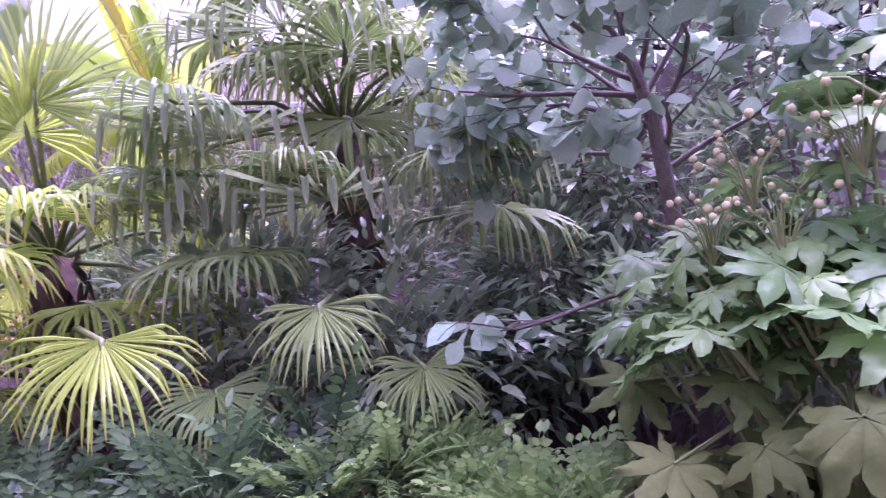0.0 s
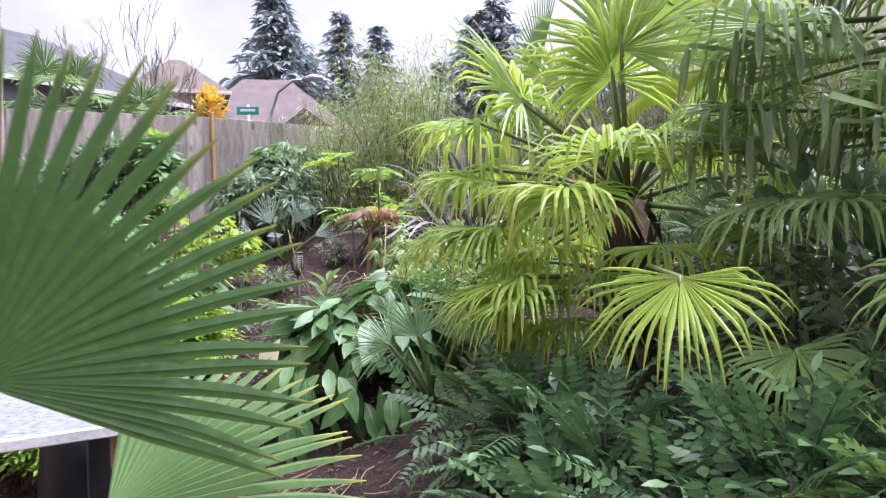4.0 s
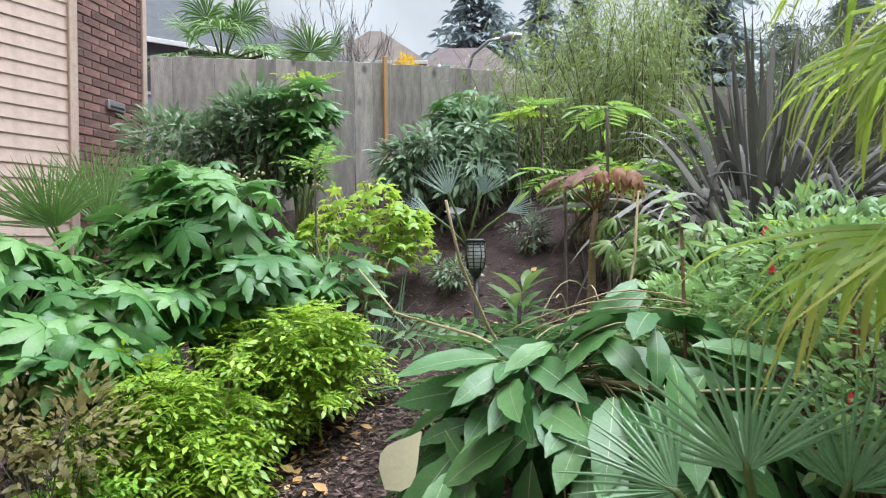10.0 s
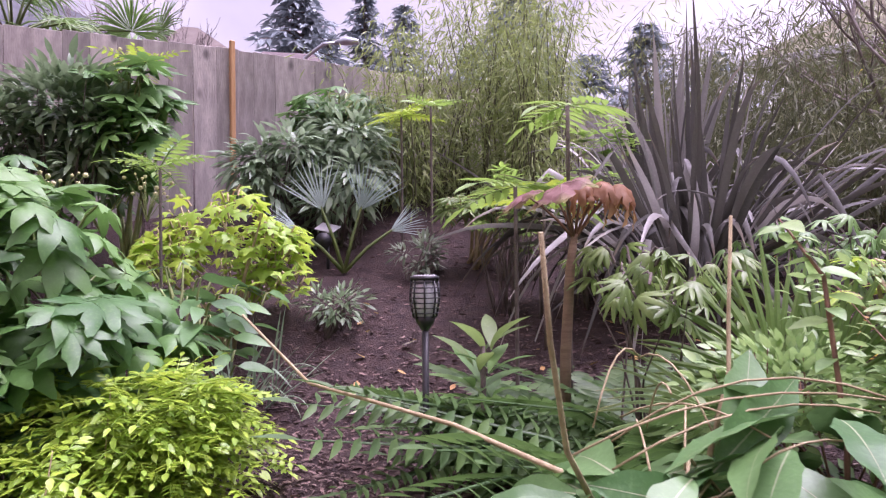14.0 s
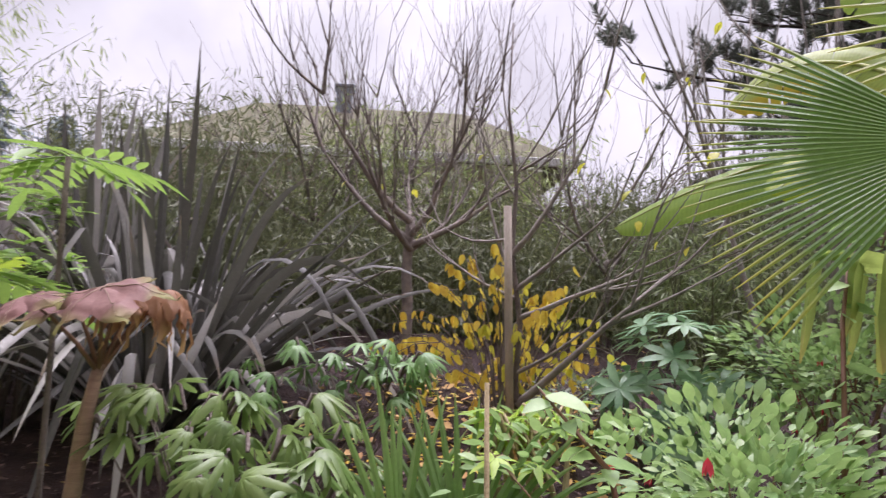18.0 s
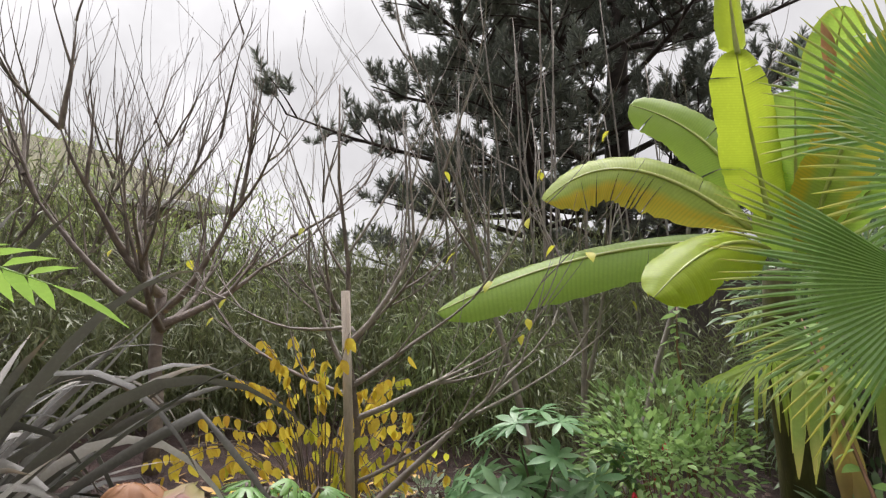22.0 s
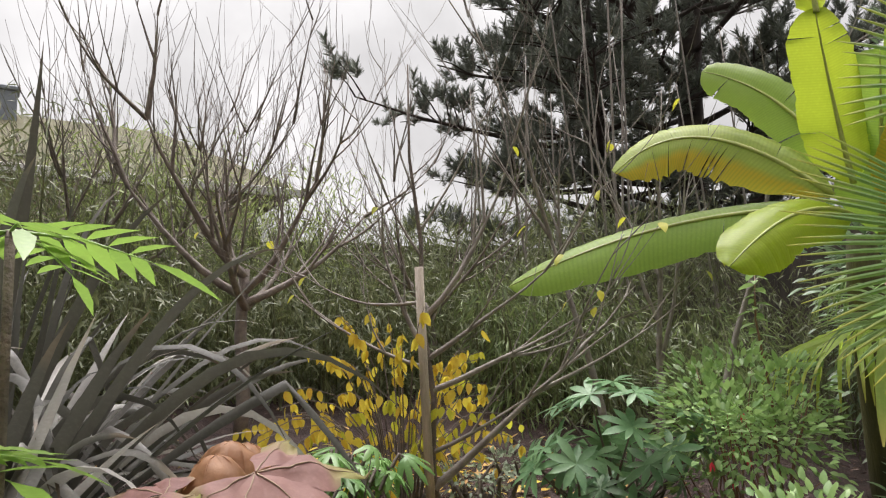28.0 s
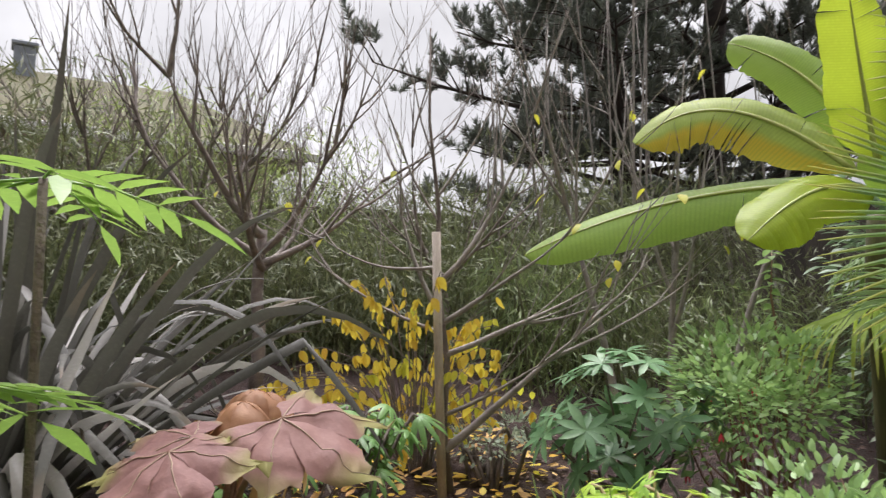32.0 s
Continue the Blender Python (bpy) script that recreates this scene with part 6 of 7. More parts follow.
for x, y in ((-5.5, 3.91), (-5.2, 3.3), (-5.9, 3.3)):
    lf = link_mesh("fallen_leaf", *lance(0.09, 0.05, 4, 0.3, -0.2)[:2], M_PALE_LEAF, m=aim(on_ground(x, y, 0.02), (0.6, 0.3, 0.1)))
    tagged(lf, "pale fallen leaf lying on the mulch", "leaf")

# ---- aralia with copper leaves ----
ar = thing("rice_paper_plant", "bare-stemmed plant with hanging copper and rosy autumn leaves", "plant", on_ground(-4.06, 3.36))
v, f = tube([on_ground(-4.06, 3.36, -0.03), V((-4.05, 3.36, 1.2)), V((-4.02, 3.35, 1.5)), V((-4.0, 3.35, 1.62))], [0.022, 0.02, 0.017, 0.012], 9)
link_mesh("stem", [tuple(q) for q in v], f, M_STEMTAN, ar)
drop = [palmate(0.2, 5, 220, 0.24, 0.35, 0.38, 12, 3, 0.13, 1, 1.6), palmate(0.19, 5, 230, 0.32, 0.35, 0.37, 12, 3, 0.15, 5, 1.6), palmate(0.19, 9, 330, 1.15, 0.1, 0.34, 10, 2, 0.2, 3)]
for p, d, up, mat, s, tk in (((-3.96, 3.22, 1.78), (0.45, -0.75, -0.28), (-0.25, -0.35, 1), M_ROSE, 0.8, 0), ((-4.1, 3.2, 1.755), (-0.1, -0.95, -0.3), (-0.35, -0.3, 1), M_ROSE, 0.75, 1), ((-4.05, 3.3, 1.755), (-0.9, 0.1, -0.15), (0.1, -0.3, 1), M_ROSE, 0.7, 0),
                         ((-3.93, 3.42, 1.8), (0.4, -0.5, -0.1), (0, 0, 1), M_COPPER, 0.72, 2), ((-3.89, 3.47, 1.79), (0.7, 0.2, -0.15), (0, 0, 1), M_COPPER, 0.7, 2), ((-3.97, 3.36, 1.79), (-0.3, -0.9, -0.1), (0, 0, 1), M_COPPER, 0.64, 2), ((-3.92, 3.5, 1.79), (0.2, 0.8, -0.1), (0, 0, 1), M_COPPER, 0.6, 2)):
    v, f, a = drop[tk]
    m = Matrix.Translation(-parent_at(ar)) @ aim(p, d, up, s)
    lf = link_mesh("leaf", v, f, mat, ar, along=a, m=m, label="hanging autumn leaf")
    if tk < 2:
        veins = Pile()
        for k in range(5):
            rib = [V(v[k * 13 * 7 + i * 7 + 3]) + V((0, 0, 0.0006)) for i in range(12)]
            veins.add(*tube(rib, [0.0016 * (1 - 0.07 * i) for i in range(12)], 4, False))
        veins.out("veins", M_VEIN, lf, "paler raised veins").location = (0, 0, 0)
    v, f = tube(arc((-4.0, 3.35, 1.6), p, 0.015, 3), [0.006, 0.005, 0.004, 0.003], 5)
    link_mesh("leaf_stalk", [tuple(q) for q in v], f, M_REDSTEM, ar)
SCH = [lobed(0.12, 7, 200, 0.3, 0.7, 0.12), lobed(0.1, 7, 210, 0.3, 0.6, 0.12)]
big_leaf_shrub("leafy_plant", "light green plant with drooping hand-shaped leaves", "plant", on_ground(-3.75, 3.4), (-3.72, 3.36, 1.4), (0.42, 0.3, 0.2), 60, SCH, M_LIGHT_P, M_BARK, r2, s=(0.5, 0.8), stalk=0.06, stem_r=0.005)
big_leaf_shrub("leafy_plant", "mid green plant with drooping hand-shaped leaves below the flax", "plant", on_ground(-3.55, 4.3), (-3.55, 4.25, 1.55), (0.4, 0.3, 0.2), 60, SCH, M_MID_P, M_BARK, r2, s=(0.5, 0.8), stalk=0.06, stem_r=0.005)
big_leaf_shrub("young_maple", "young plant with bright yellow-green lobed leaves", "plant", on_ground(-3.0, 3.6), (-2.95, 3.45, 1.48), (0.3, 0.3, 0.12), 26, [palmate(0.1, 7, 260, 0.22, -0.25, 0.36, 5), palmate(0.085, 7, 250, 0.3, -0.25, 0.36, 5, seed=2)], M_LIME_BIG, M_TWIG, r2, stalk=0.1, bumps=5, tilt=0.2)
# broad-leaved rosette by the torch
rs = thing("rosette_plant", "broad-leaved green plant beside the torch light", "plant", on_ground(-4.12, 3.0))
for k in range(34):
    th = k * 2.399
    v, f, a = lance(0.2, 0.06, 6, 0.25, 0.4, 0.55)
    z = 0.54 - 0.012 * k
    link_mesh("leaf", v, f, M_LIGHT_P if k < 6 else M_MID_P, rs, along=a, m=Matrix.Translation(-parent_at(rs)) @ aim(on_ground(-4.12 + 0.03 * math.cos(k), 3.0 + 0.03 * math.sin(k), z), (math.cos(th), math.sin(th), 1.5 - 0.06 * k), s=r4.uniform(0.75, 1.1)))
v, f = tube([on_ground(-4.12, 3.0, -0.03), on_ground(-4.12, 3.0, 0.55)], [0.012, 0.008], 6)
link_mesh("stem", [tuple(q) for q in v], f, M_BARK, rs)

# ---- fuchsia and rhododendron ----
OV = lance(0.042, 0.021, 4, 0.2, 0.15)


def flowers(parent, pts, rng, n):
    pile = Pile()
    bell = lance(0.035, 0.012, 3, 0.4, 0.0)
    ms = []
    for p in rng.sample(pts, n):
        for k in range(4):
            ms.append(np.array(aim(p + V((0, 0, -0.03)), (math.cos(k * 1.57) * 0.3, math.sin(k * 1.57) * 0.3, -1), (math.cos(k * 1.57), math.sin(k * 1.57), 0))))
    pile.many(bell[0], bell[1], ms, bell[2])
    pile.out("blossom", M_RED, parent, kind="stuff")


for base, c, rad, n, fl in (((-2.7, 3.15), (-2.7, 3.15, 1.28), (0.5, 0.42, 0.33), 2500, 12), ((-2.4, 2.85), (-2.4, 2.85, 1.1), (0.38, 0.32, 0.28), 1300, 8), ((-1.85, 4.0), (-1.85, 4.0, 1.55), (0.42, 0.42, 0.36), 1900, 10), ((-3.1, 3.0), (-3.1, 3.0, 1.15), (0.32, 0.26, 0.2), 900, 4)):
    t = thing("fuchsia", "leafy green fuchsia bush with a few hanging red flowers", "shrub", on_ground(*base))
    pts, dirs = mound_points(r2, c, rad, n, 14, 0.45, gz(*base) + 0.05)
    stems_to(t, on_ground(*base), pts, r2, 30, 0.006, M_REDSTEM)
    pile = Pile()
    leafy(pile, OV, pts, dirs, r2, (0.6, 1.2), spin=0.8)
    pile.out("foliage", M_FUCHSIA, t, kind="stuff")
    flowers(t, pts, r2, fl)
# long leafy shoots
for pts in ([(-2.6, 2.9, 1.3), (-2.45, 3.1, 1.75), (-2.3, 3.25, 2.05)], [(-1.7, 4.0, 1.7), (-1.6, 4.1, 2.0), (-1.5, 4.15, 2.2)], [(-2.35, 2.95, 1.2), (-2.2, 3.05, 1.7), (-2.22, 3.1, 2.1)], [(-3.0, 2.75, 1.2), (-3.05, 2.8, 1.5), (-3.15, 2.85, 1.62)]):
    t = thing("fuchsia_shoot", "long reddish shoot with pairs of green leaves", "shoot", on_ground(pts[0][0], pts[0][1]))
    v, f = tube([V(on_ground(pts[0][0], pts[0][1]))] + [V(p) for p in pts], [0.007, 0.006, 0.005, 0.002], 5)
    link_mesh("stem", [tuple(q) for q in v], f, M_REDSTEM, t)
    pile = Pile()
    pp, dd = [], []
    for k in range(26):
        u = k / 25 * 1.999
        i = int(u)
        pp.append(V(pts[i]).lerp(V(pts[i + 1]), u - i))
        dd.append(V((math.cos(k * 1.8), math.sin(k * 1.8), -0.1)))
    leafy(pile, lance(0.075, 0.036, 4, 0.2, 0.2), pp, dd, r2, (0.7, 1.2))
    pile.out("foliage", M_FUCHSIA, t, kind="stuff")
for bx, by, hh, nn in ((-5.25, 4.55, 0.5, 30), (-4.85, 4.75, 0.55, 34), (-5.55, 5.0, 0.6, 30), (-5.05, 5.15, 0.75, 30)):
    ps = thing("pieris", "light green pieris with whorls of narrow leaves behind the mulch", "shrub", on_ground(bx, by), "pieris behind the mulch")
    pts, dirs = mound_points(r2, (bx, by, gz(bx, by) + hh), (0.32, 0.3, 0.26), nn, 8, 0.6, gz(bx, by) + 0.1)
    stems_to(ps, on_ground(bx, by), pts, r2, 18, 0.006, M_BARK)
    pile = Pile()
    for p, d in zip(pts, dirs):
        for k in range(8):
            leafy(pile, lance(0.085, 0.028, 4, 0.2, 0.25, 0.55), [p], [V((math.cos(k * 0.8), math.sin(k * 0.8), r2.uniform(-0.2, 0.45))) + d * 0.4], r2, (0.7, 1.15), spin=0.2)
    pile.out("foliage", M_LIGHT, ps, kind="stuff")
rh = thing("rhododendron", "rhododendron with whorls of dull green leaves", "shrub", on_ground(-2.25, 4.35))
pts, dirs = mound_points(r2, (-2.25, 4.32, 1.5), (0.4, 0.36, 0.3), 46, 10, 0.7, 1.25)
stems_to(rh, on_ground(-2.25, 4.35), pts, r2, 26, 0.009, M_BARK)
pile = Pile()
RL = lance(0.11, 0.032, 4, 0.2, 0.2, 0.55)
for p, d in zip(pts, dirs):
    w = (d + V((0, 0, 0.8))).normalized()
    e = w.orthogonal().normalized()
    g = w.cross(e)
    for k in range(9):
        a = k * 0.698
        leafy(pile, RL, [p], [e * math.cos(a) + g * math.sin(a) + w * r2.uniform(-0.1, 0.35)], r2, (0.75, 1.1), up=w, spin=0.1)
pile.out("foliage", M_RHODO, rh, kind="stuff")

# ---- flax, banana, trees ----
r3 = random.Random(31)
sword_plant("flax", "bronze-purple flax clump with long arching sword leaves", "flax", on_ground(-4.32, 4.92), 220, 1.5, 0.038, (M_FLAX,) * 5 + (M_FLAX_PALE,), r3, lean=(0.15, 1.35), upright=0.06, folded=0.4)
sword_plant("flax", "second bronze flax clump behind the first", "flax", on_ground(-5.0, 5.9), 60, 1.4, 0.055, (M_FLAX, M_FLAX_PALE), r3, lean=(0.15, 0.9))
BC = V((-1.4, 3.75, 2.3))
ban = thing("banana_plant", "banana plant with broad yellow-green leaves", "banana plant", on_ground(-1.15, 3.85))
v, f = tube([on_ground(-1.15, 3.85, -0.03), V((-1.22, 3.83, 1.5)), V((-1.36, 3.77, 2.1)), BC], [0.1, 0.085, 0.07, 0.05], 14)
link_mesh("trunk", [tuple(q) for q in v], f, M_SHEATH, ban)
FACE = (-0.75, -0.6, 0.35)
for a, b, c, wd, face, mat, hang, fringe, tears in (
        ((-1.5, 3.76, 2.4), (-1.85, 4.28, 2.5), (-2.35, 4.75, 2.19), 0.34, (-0.7, -0.45, 0.45), M_BANANA, (1.0, 0.12), (0.75, 0.5), 2),
        ((-1.5, 3.78, 2.46), (-1.72, 4.22, 2.98), (-1.97, 4.45, 2.66), 0.33, (-0.78, -0.4, 0.45), M_BANANA_OLD, (0.55, 0.3), (0.45, 1.25), 7),
        ((-1.4, 3.78, 2.55), (-1.42, 3.96, 2.98), (-1.58, 4.25, 3.12), 0.25, (-0.75, -0.5, 0.45), M_BANANA, (0.2, 0.2), (0.6, 0.6), 2),
        ((-1.44, 3.73, 2.5), (-1.52, 3.73, 2.8), (-1.64, 3.69, 3.16), 0.26, FACE, M_BANANA_LIME, (0.35, 0.1), (0.3, 0.5), 2),
        ((-1.34, 3.7, 2.3), (-1.36, 3.64, 2.7), (-1.42, 3.58, 3.0), 0.34, (-0.8, -0.55, 0.2), M_BANANA, (0.15, 0.3), (0.3, 0.3), 3),
        ((-1.5, 3.72, 2.37), (-1.85, 3.72, 2.44), (-2.2, 3.77, 2.16), 0.26, (-0.5, -0.6, 0.65), M_BANANA_LIME, (0.3, 0.5), (0.7, 0.8), 6),
        ((-1.33, 3.64, 2.35), (-1.4, 3.5, 2.75), (-1.46, 3.1, 3.1), 0.26, (-0.8, -0.5, 0.3), M_BANANA_OLD, (0.2, 0.2), (1.2, 1.2), 4),
        ((-1.3, 3.7, 2.4), (-1.25, 3.55, 2.95), (-1.45, 3.35, 3.25), 0.24, (-0.8, -0.5, 0.3), M_BANANA, (0.3, 0.3), (0.8, 0.8), 4),
        ((-1.3, 3.7, 2.35), (-0.95, 3.4, 2.75), (-0.75, 3.1, 2.6), 0.3, (0, 0, 1), M_BANANA_OLD, (0.3, 0.3), (0.8, 0.8), 3),
        ((-1.32, 3.66, 2.3), (-1.5, 3.2, 2.75), (-1.6, 2.9, 2.6), 0.3, (-0.3, -0.2, 0.9), M_BANANA, (0.3, 0.3), (0.6, 0.6), 3)):
    banana_leaf(ban, a, b, c, wd, face, mat, M_RIB, r3, hang, tears, fringe)
# a half-unrolled leaf and a brown husk at the top
banana_leaf(ban, (-1.63, 3.69, 3.14), (-1.645, 3.69, 3.24), (-1.66, 3.68, 3.46), 0.14, FACE, M_BANANA_LIME, M_RIB, r3, (0.9, 0.6), 0, (0.2, 0.2))
v, f, a = lance(0.24, 0.06, 9, 0.9, 0.1, 0.5)
v = [tuple(V(q) + 0.02 * noise.noise_vector(V(q) * 12)) for q in v]
link_mesh("dry_leaf", v, f, M_COPPER, ban, "curled dry brown leaf", a, m=Matrix.Translation(-parent_at(ban)) @ aim((-1.48, 3.42, 3.2), (0.04, 0.03, -1), (-0.8, -0.5, 0)))
stk = thing("tree_stake", "round pale wooden stake beside the young tree", "stake", on_ground(-2.82, 4.68))
v, f = tube([on_ground(-2.82, 4.68, -0.05), V((-2.84, 4.67, 1.9)), V((-2.85, 4.66, 2.25))], [0.018, 0.0175, 0.017], 10)
link_mesh("pole", [tuple(q) for q in v], f, M_STAKE, stk)
SIDE, BACK = V((0.766, -0.643, 0)), V((0.643, 0.766, 0))


def limb(pile, p, d, ln, r, curl, rng, side=0.5, depth=2, shoots=4):
    """A limb that curls upwards (curl > 0) with thinner limbs along it; returns its points."""
    d, pts, n = Vector(d).normalized(), [Vector(p)], 7
    if not depth:
        ln, r = ln * 1.7, r * 0.85
    for i in range(n):
        d = (d + Vector((rng.gauss(0, 0.05), rng.gauss(0, 0.05), curl / n + rng.gauss(0, 0.04)))).normalized()
        pts.append(pts[-1] + d * ln / n)
    v, f = tube(pts, [max(0.0009, r * (1 - 0.85 * i / n)) for i in range(n + 1)], 6 if r > 0.012 else 4, False)
    pile.add(v, f)
    ends = [pts[-1]]
    if depth:
        for k in range(shoots):
            i = rng.randint(2, n)
            way = (pts[i] - pts[i - 1]).normalized()
            o = Vector((rng.gauss(0, 1), rng.gauss(0, 1), rng.gauss(0.1, 0.5)))
            o = (o - way * o.dot(way)).normalized()
            ends += limb(pile, pts[i], way + o * side * rng.uniform(0.6, 1.4), ln * rng.uniform(0.4, 0.8), r * rng.uniform(0.38, 0.58), curl * rng.uniform(0.4, 1.0) + 0.22, rng, side, depth - 1, max(2, shoots - 1))
    return ends


yt = thing("young_tree", "slim bare young tree beside a stake", "tree", on_ground(-2.76, 4.72))
r6 = random.Random(61)
stem = [V(on_ground(-2.76, 4.72, -0.03)), V((-2.8, 4.7, 1.5)), V((-2.78, 4.7, 1.75)), V((-2.82, 4.7, 2.05)), V((-2.8, 4.72, 2.35)), V((-2.84, 4.72, 2.7)), V((-2.82, 4.74, 3.1))]
v, f = tube(stem, [0.02, 0.014, 0.012, 0.011, 0.009, 0.006, 0.003], 7)
link_mesh("trunk", [tuple(q) for q in v], f, M_BARK, yt)
pile, tips = Pile(), []
for z, side, back, up, ln, r, curl in ((1.42, 1.0, 0.1, 0.75, 0.9, 0.019, -0.1), (1.55, 1.0, -0.2, 0.35, 0.6, 0.01, 0.6), (1.78, 1.0, 0.2, 0.35, 0.75, 0.013, 0.4), (1.9, 1.0, -0.1, 0.55, 0.65, 0.012, 0.3), (2.05, 0.8, 0.1, 0.55, 0.8, 0.013, 0.9),
                                       (1.86, -1.0, 0.1, 0.3, 0.65, 0.009, 0.4), (1.9, -0.45, 0.0, 0.9, 0.65, 0.012, 0.4), (2.12, -1.0, 0.15, -0.15, 0.55, 0.008, 0.9), (2.3, -0.7, -0.2, 0.9, 0.7, 0.006, 0.7), (2.4, 0.6, 0.2, 0.9, 0.7, 0.006, 0.6), (2.55, -0.4, 0.3, 1.0, 0.6, 0.005, 0.5)):
    i = max(k for k in range(len(stem) - 1) if stem[k].z <= z)
    p = stem[i].lerp(stem[i + 1], (z - stem[i].z) / (stem[i + 1].z - stem[i].z))
    tips += limb(pile, p, SIDE * side + BACK * back + V((0, 0, up)), ln, r, curl, r6, 0.45, 2, 3)
pile.out("branchwork", M_BARK_PALE, yt, kind="stuff")
lf = Pile()
tips = [q for q in tips if q.z < 2.75 and r6.random() < 0.34]
leafy(lf, lance(0.05, 0.032, 4, 0.2, 0.3), tips, [V((r6.uniform(-1, 1), r6.uniform(-1, 1), -0.6)) for _ in tips], r6)
lf.out("foliage", M_YELLOWGREEN, yt, kind="stuff")


def whip_tree(label, base, fork, r, spread, limbs, seed, reach=1.0):
    """A leafless tree: short trunk, limbs that leave wide and turn up, long thin whips."""
    rt = random.Random(seed)
    t = thing("bare_tree", label, "tree", base)
    base, fork = V(base), V(fork)
    line = [base.lerp(fork, i / 5) + V((rt.uniform(-0.02, 0.02), rt.uniform(-0.02, 0.02), -0.03 if i == 0 else 0)) for i in range(6)]
    v, f = tube(line, [r * (1 - 0.06 * i) for i in range(6)], 9)
    link_mesh("trunk", [tuple(q) for q in v], f, M_BARK_GREY, t)
    pile = Pile()
    for k in range(limbs):
        th = k * 6.283 / limbs + rt.uniform(-0.4, 0.4)
        p = line[-1] - V((0, 0, rt.uniform(0, 0.2)))
        limb(pile, p, (math.cos(th) * spread, math.sin(th) * spread, rt.uniform(0.2, 0.75)), reach * rt.uniform(0.75, 1.1), r * rt.uniform(0.42, 0.68), rt.uniform(0.45, 0.8), rt, 0.5, 3, 4)
    pile.out("branchwork", M_BARK_GREY, t, kind="stuff")


for x, y, z, r, spread, n, seed, reach, lab in ((-3.22, 5.72, 2.36, 0.036, 1.0, 7, 7, 0.95, "leafless spreading tree with thin upright twigs"), (-3.85, 6.9, 2.5, 0.036, 0.9, 6, 8, 1.1, "leafless tree with whippy twigs behind the flax"), (-1.95, 6.1, 2.2, 0.028, 0.7, 5, 9, 1.0, "slender leafless tree before the bamboo"), (-3.1, 7.6, 2.7, 0.036, 0.9, 6, 10, 1.2, "leafless tree with thin twigs above the bamboo")):
    whip_tree(lab, on_ground(x, y), (x + 0.04, y, z), r, spread, n, seed, reach)
for x, y, way in ((-1.4, 5.16, (-0.1, 0.1, 1)), (-1.23, 4.98, (0.06, 0, 1)), (-1.08, 4.84, (0.3, -0.2, 1))):
    t = thing("coppiced_tree", "grey-barked multi-stemmed tree with crooked branches", "tree", on_ground(x, y))
    pile = Pile()
    limb(pile, on_ground(x, y, -0.03), way, 1.7, 0.026, 0.1, r6, 0.5, 3, 4)
    pile.out("branchwork", M_BARK_PALE, t, kind="stuff")
wh = thing("tall_canes", "straight pale bare canes rising above the thicket", "canes", on_ground(-0.2, 6.2))
for k in range(17):
    x, y = r3.uniform(-1.3, 1.2), r3.uniform(5.6, 7.0)
    v, f = tube(arc(on_ground(x, y), (x + r3.uniform(-0.35, 0.35), y, r3.uniform(3.6, 5.4)), 0, 5), [0.012, 0.011, 0.01, 0.009, 0.007, 0.004], 5)
    link_mesh("cane", [tuple(q) for q in v], f, M_BARK_PALE, wh)
ys = thing("yellow_shrub", "shrub with hanging yellow autumn leaves beneath the young tree", "shrub", on_ground(-2.8, 4.92))
pile, lf, lg = Pile(), Pile(), Pile()
drip = lance(0.052, 0.028, 6, 0.16, 0.12, 0.38)
for k in range(58):
    th = k * 2.399
    o = V((math.cos(th), math.sin(th) * 0.8, 0))
    b = V(on_ground(-2.8 + 0.06 * o.x, 4.92 + 0.06 * o.y))
    e = b + o * r6.uniform(0.12, 0.64) + V((0, 0, r6.uniform(0.05, 0.8)))
    pts = [b.lerp(e, u) + V((0, 0, 0.22 * math.sin(math.pi * u ** 0.8))) for u in (0, 0.25, 0.5, 0.75, 1)]
    v, f = tube(pts, [0.0032, 0.0028, 0.0022, 0.0018, 0.0012], 4, False)
    pile.add(v, f)
    q, w = [], []
    for j in range(10):
        u = r6.uniform(0.3, 1.0) * 3.999
        q.append(pts[int(u)].lerp(pts[int(u) + 1], u % 1))
        w.append(V((r6.uniform(-0.5, 0.5), r6.uniform(-0.5, 0.5), -1)))
    leafy(lg if r6.random() < 0.22 else lf, drip, q, w, r6, (0.7, 1.2), up=(-0.6, -0.75, 0.2), spin=1.2)
pile.out("stemwork", M_BARK, ys, kind="stuff")
fallen, q = Pile(), []
for k in range(420):
    th, rr = r6.uniform(0, 6.283), 0.75 * r6.random() ** 0.6
    q.append(V(on_ground(-2.75 + rr * math.cos(th), 4.75 + rr * math.sin(th), 0.02)))
leafy(fallen, drip, q, [V((r6.uniform(-1, 1), r6.uniform(-1, 1), r6.uniform(-0.1, 0.25))) for _ in q], r6, (0.7, 1.1), spin=0.3)
fallen.out("fallen_leaves", M_YELLOW, ground, kind="stuff")
lf.out("foliage", M_YELLOW, ys, kind="stuff")
lg.out("foliage", M_YELLOWGREEN, ys, "greener yellow leaves", "stuff")
shrub("low_shrub", "low grey-green shrub on fallen leaves", "shrub", on_ground(-2.55, 4.75), (-2.5, 4.75, 1.42), (0.25, 0.22, 0.14), 420, lance(0.03, 0.014, 3), M_GREYGREEN, M_BARK, r3, bumps=8)


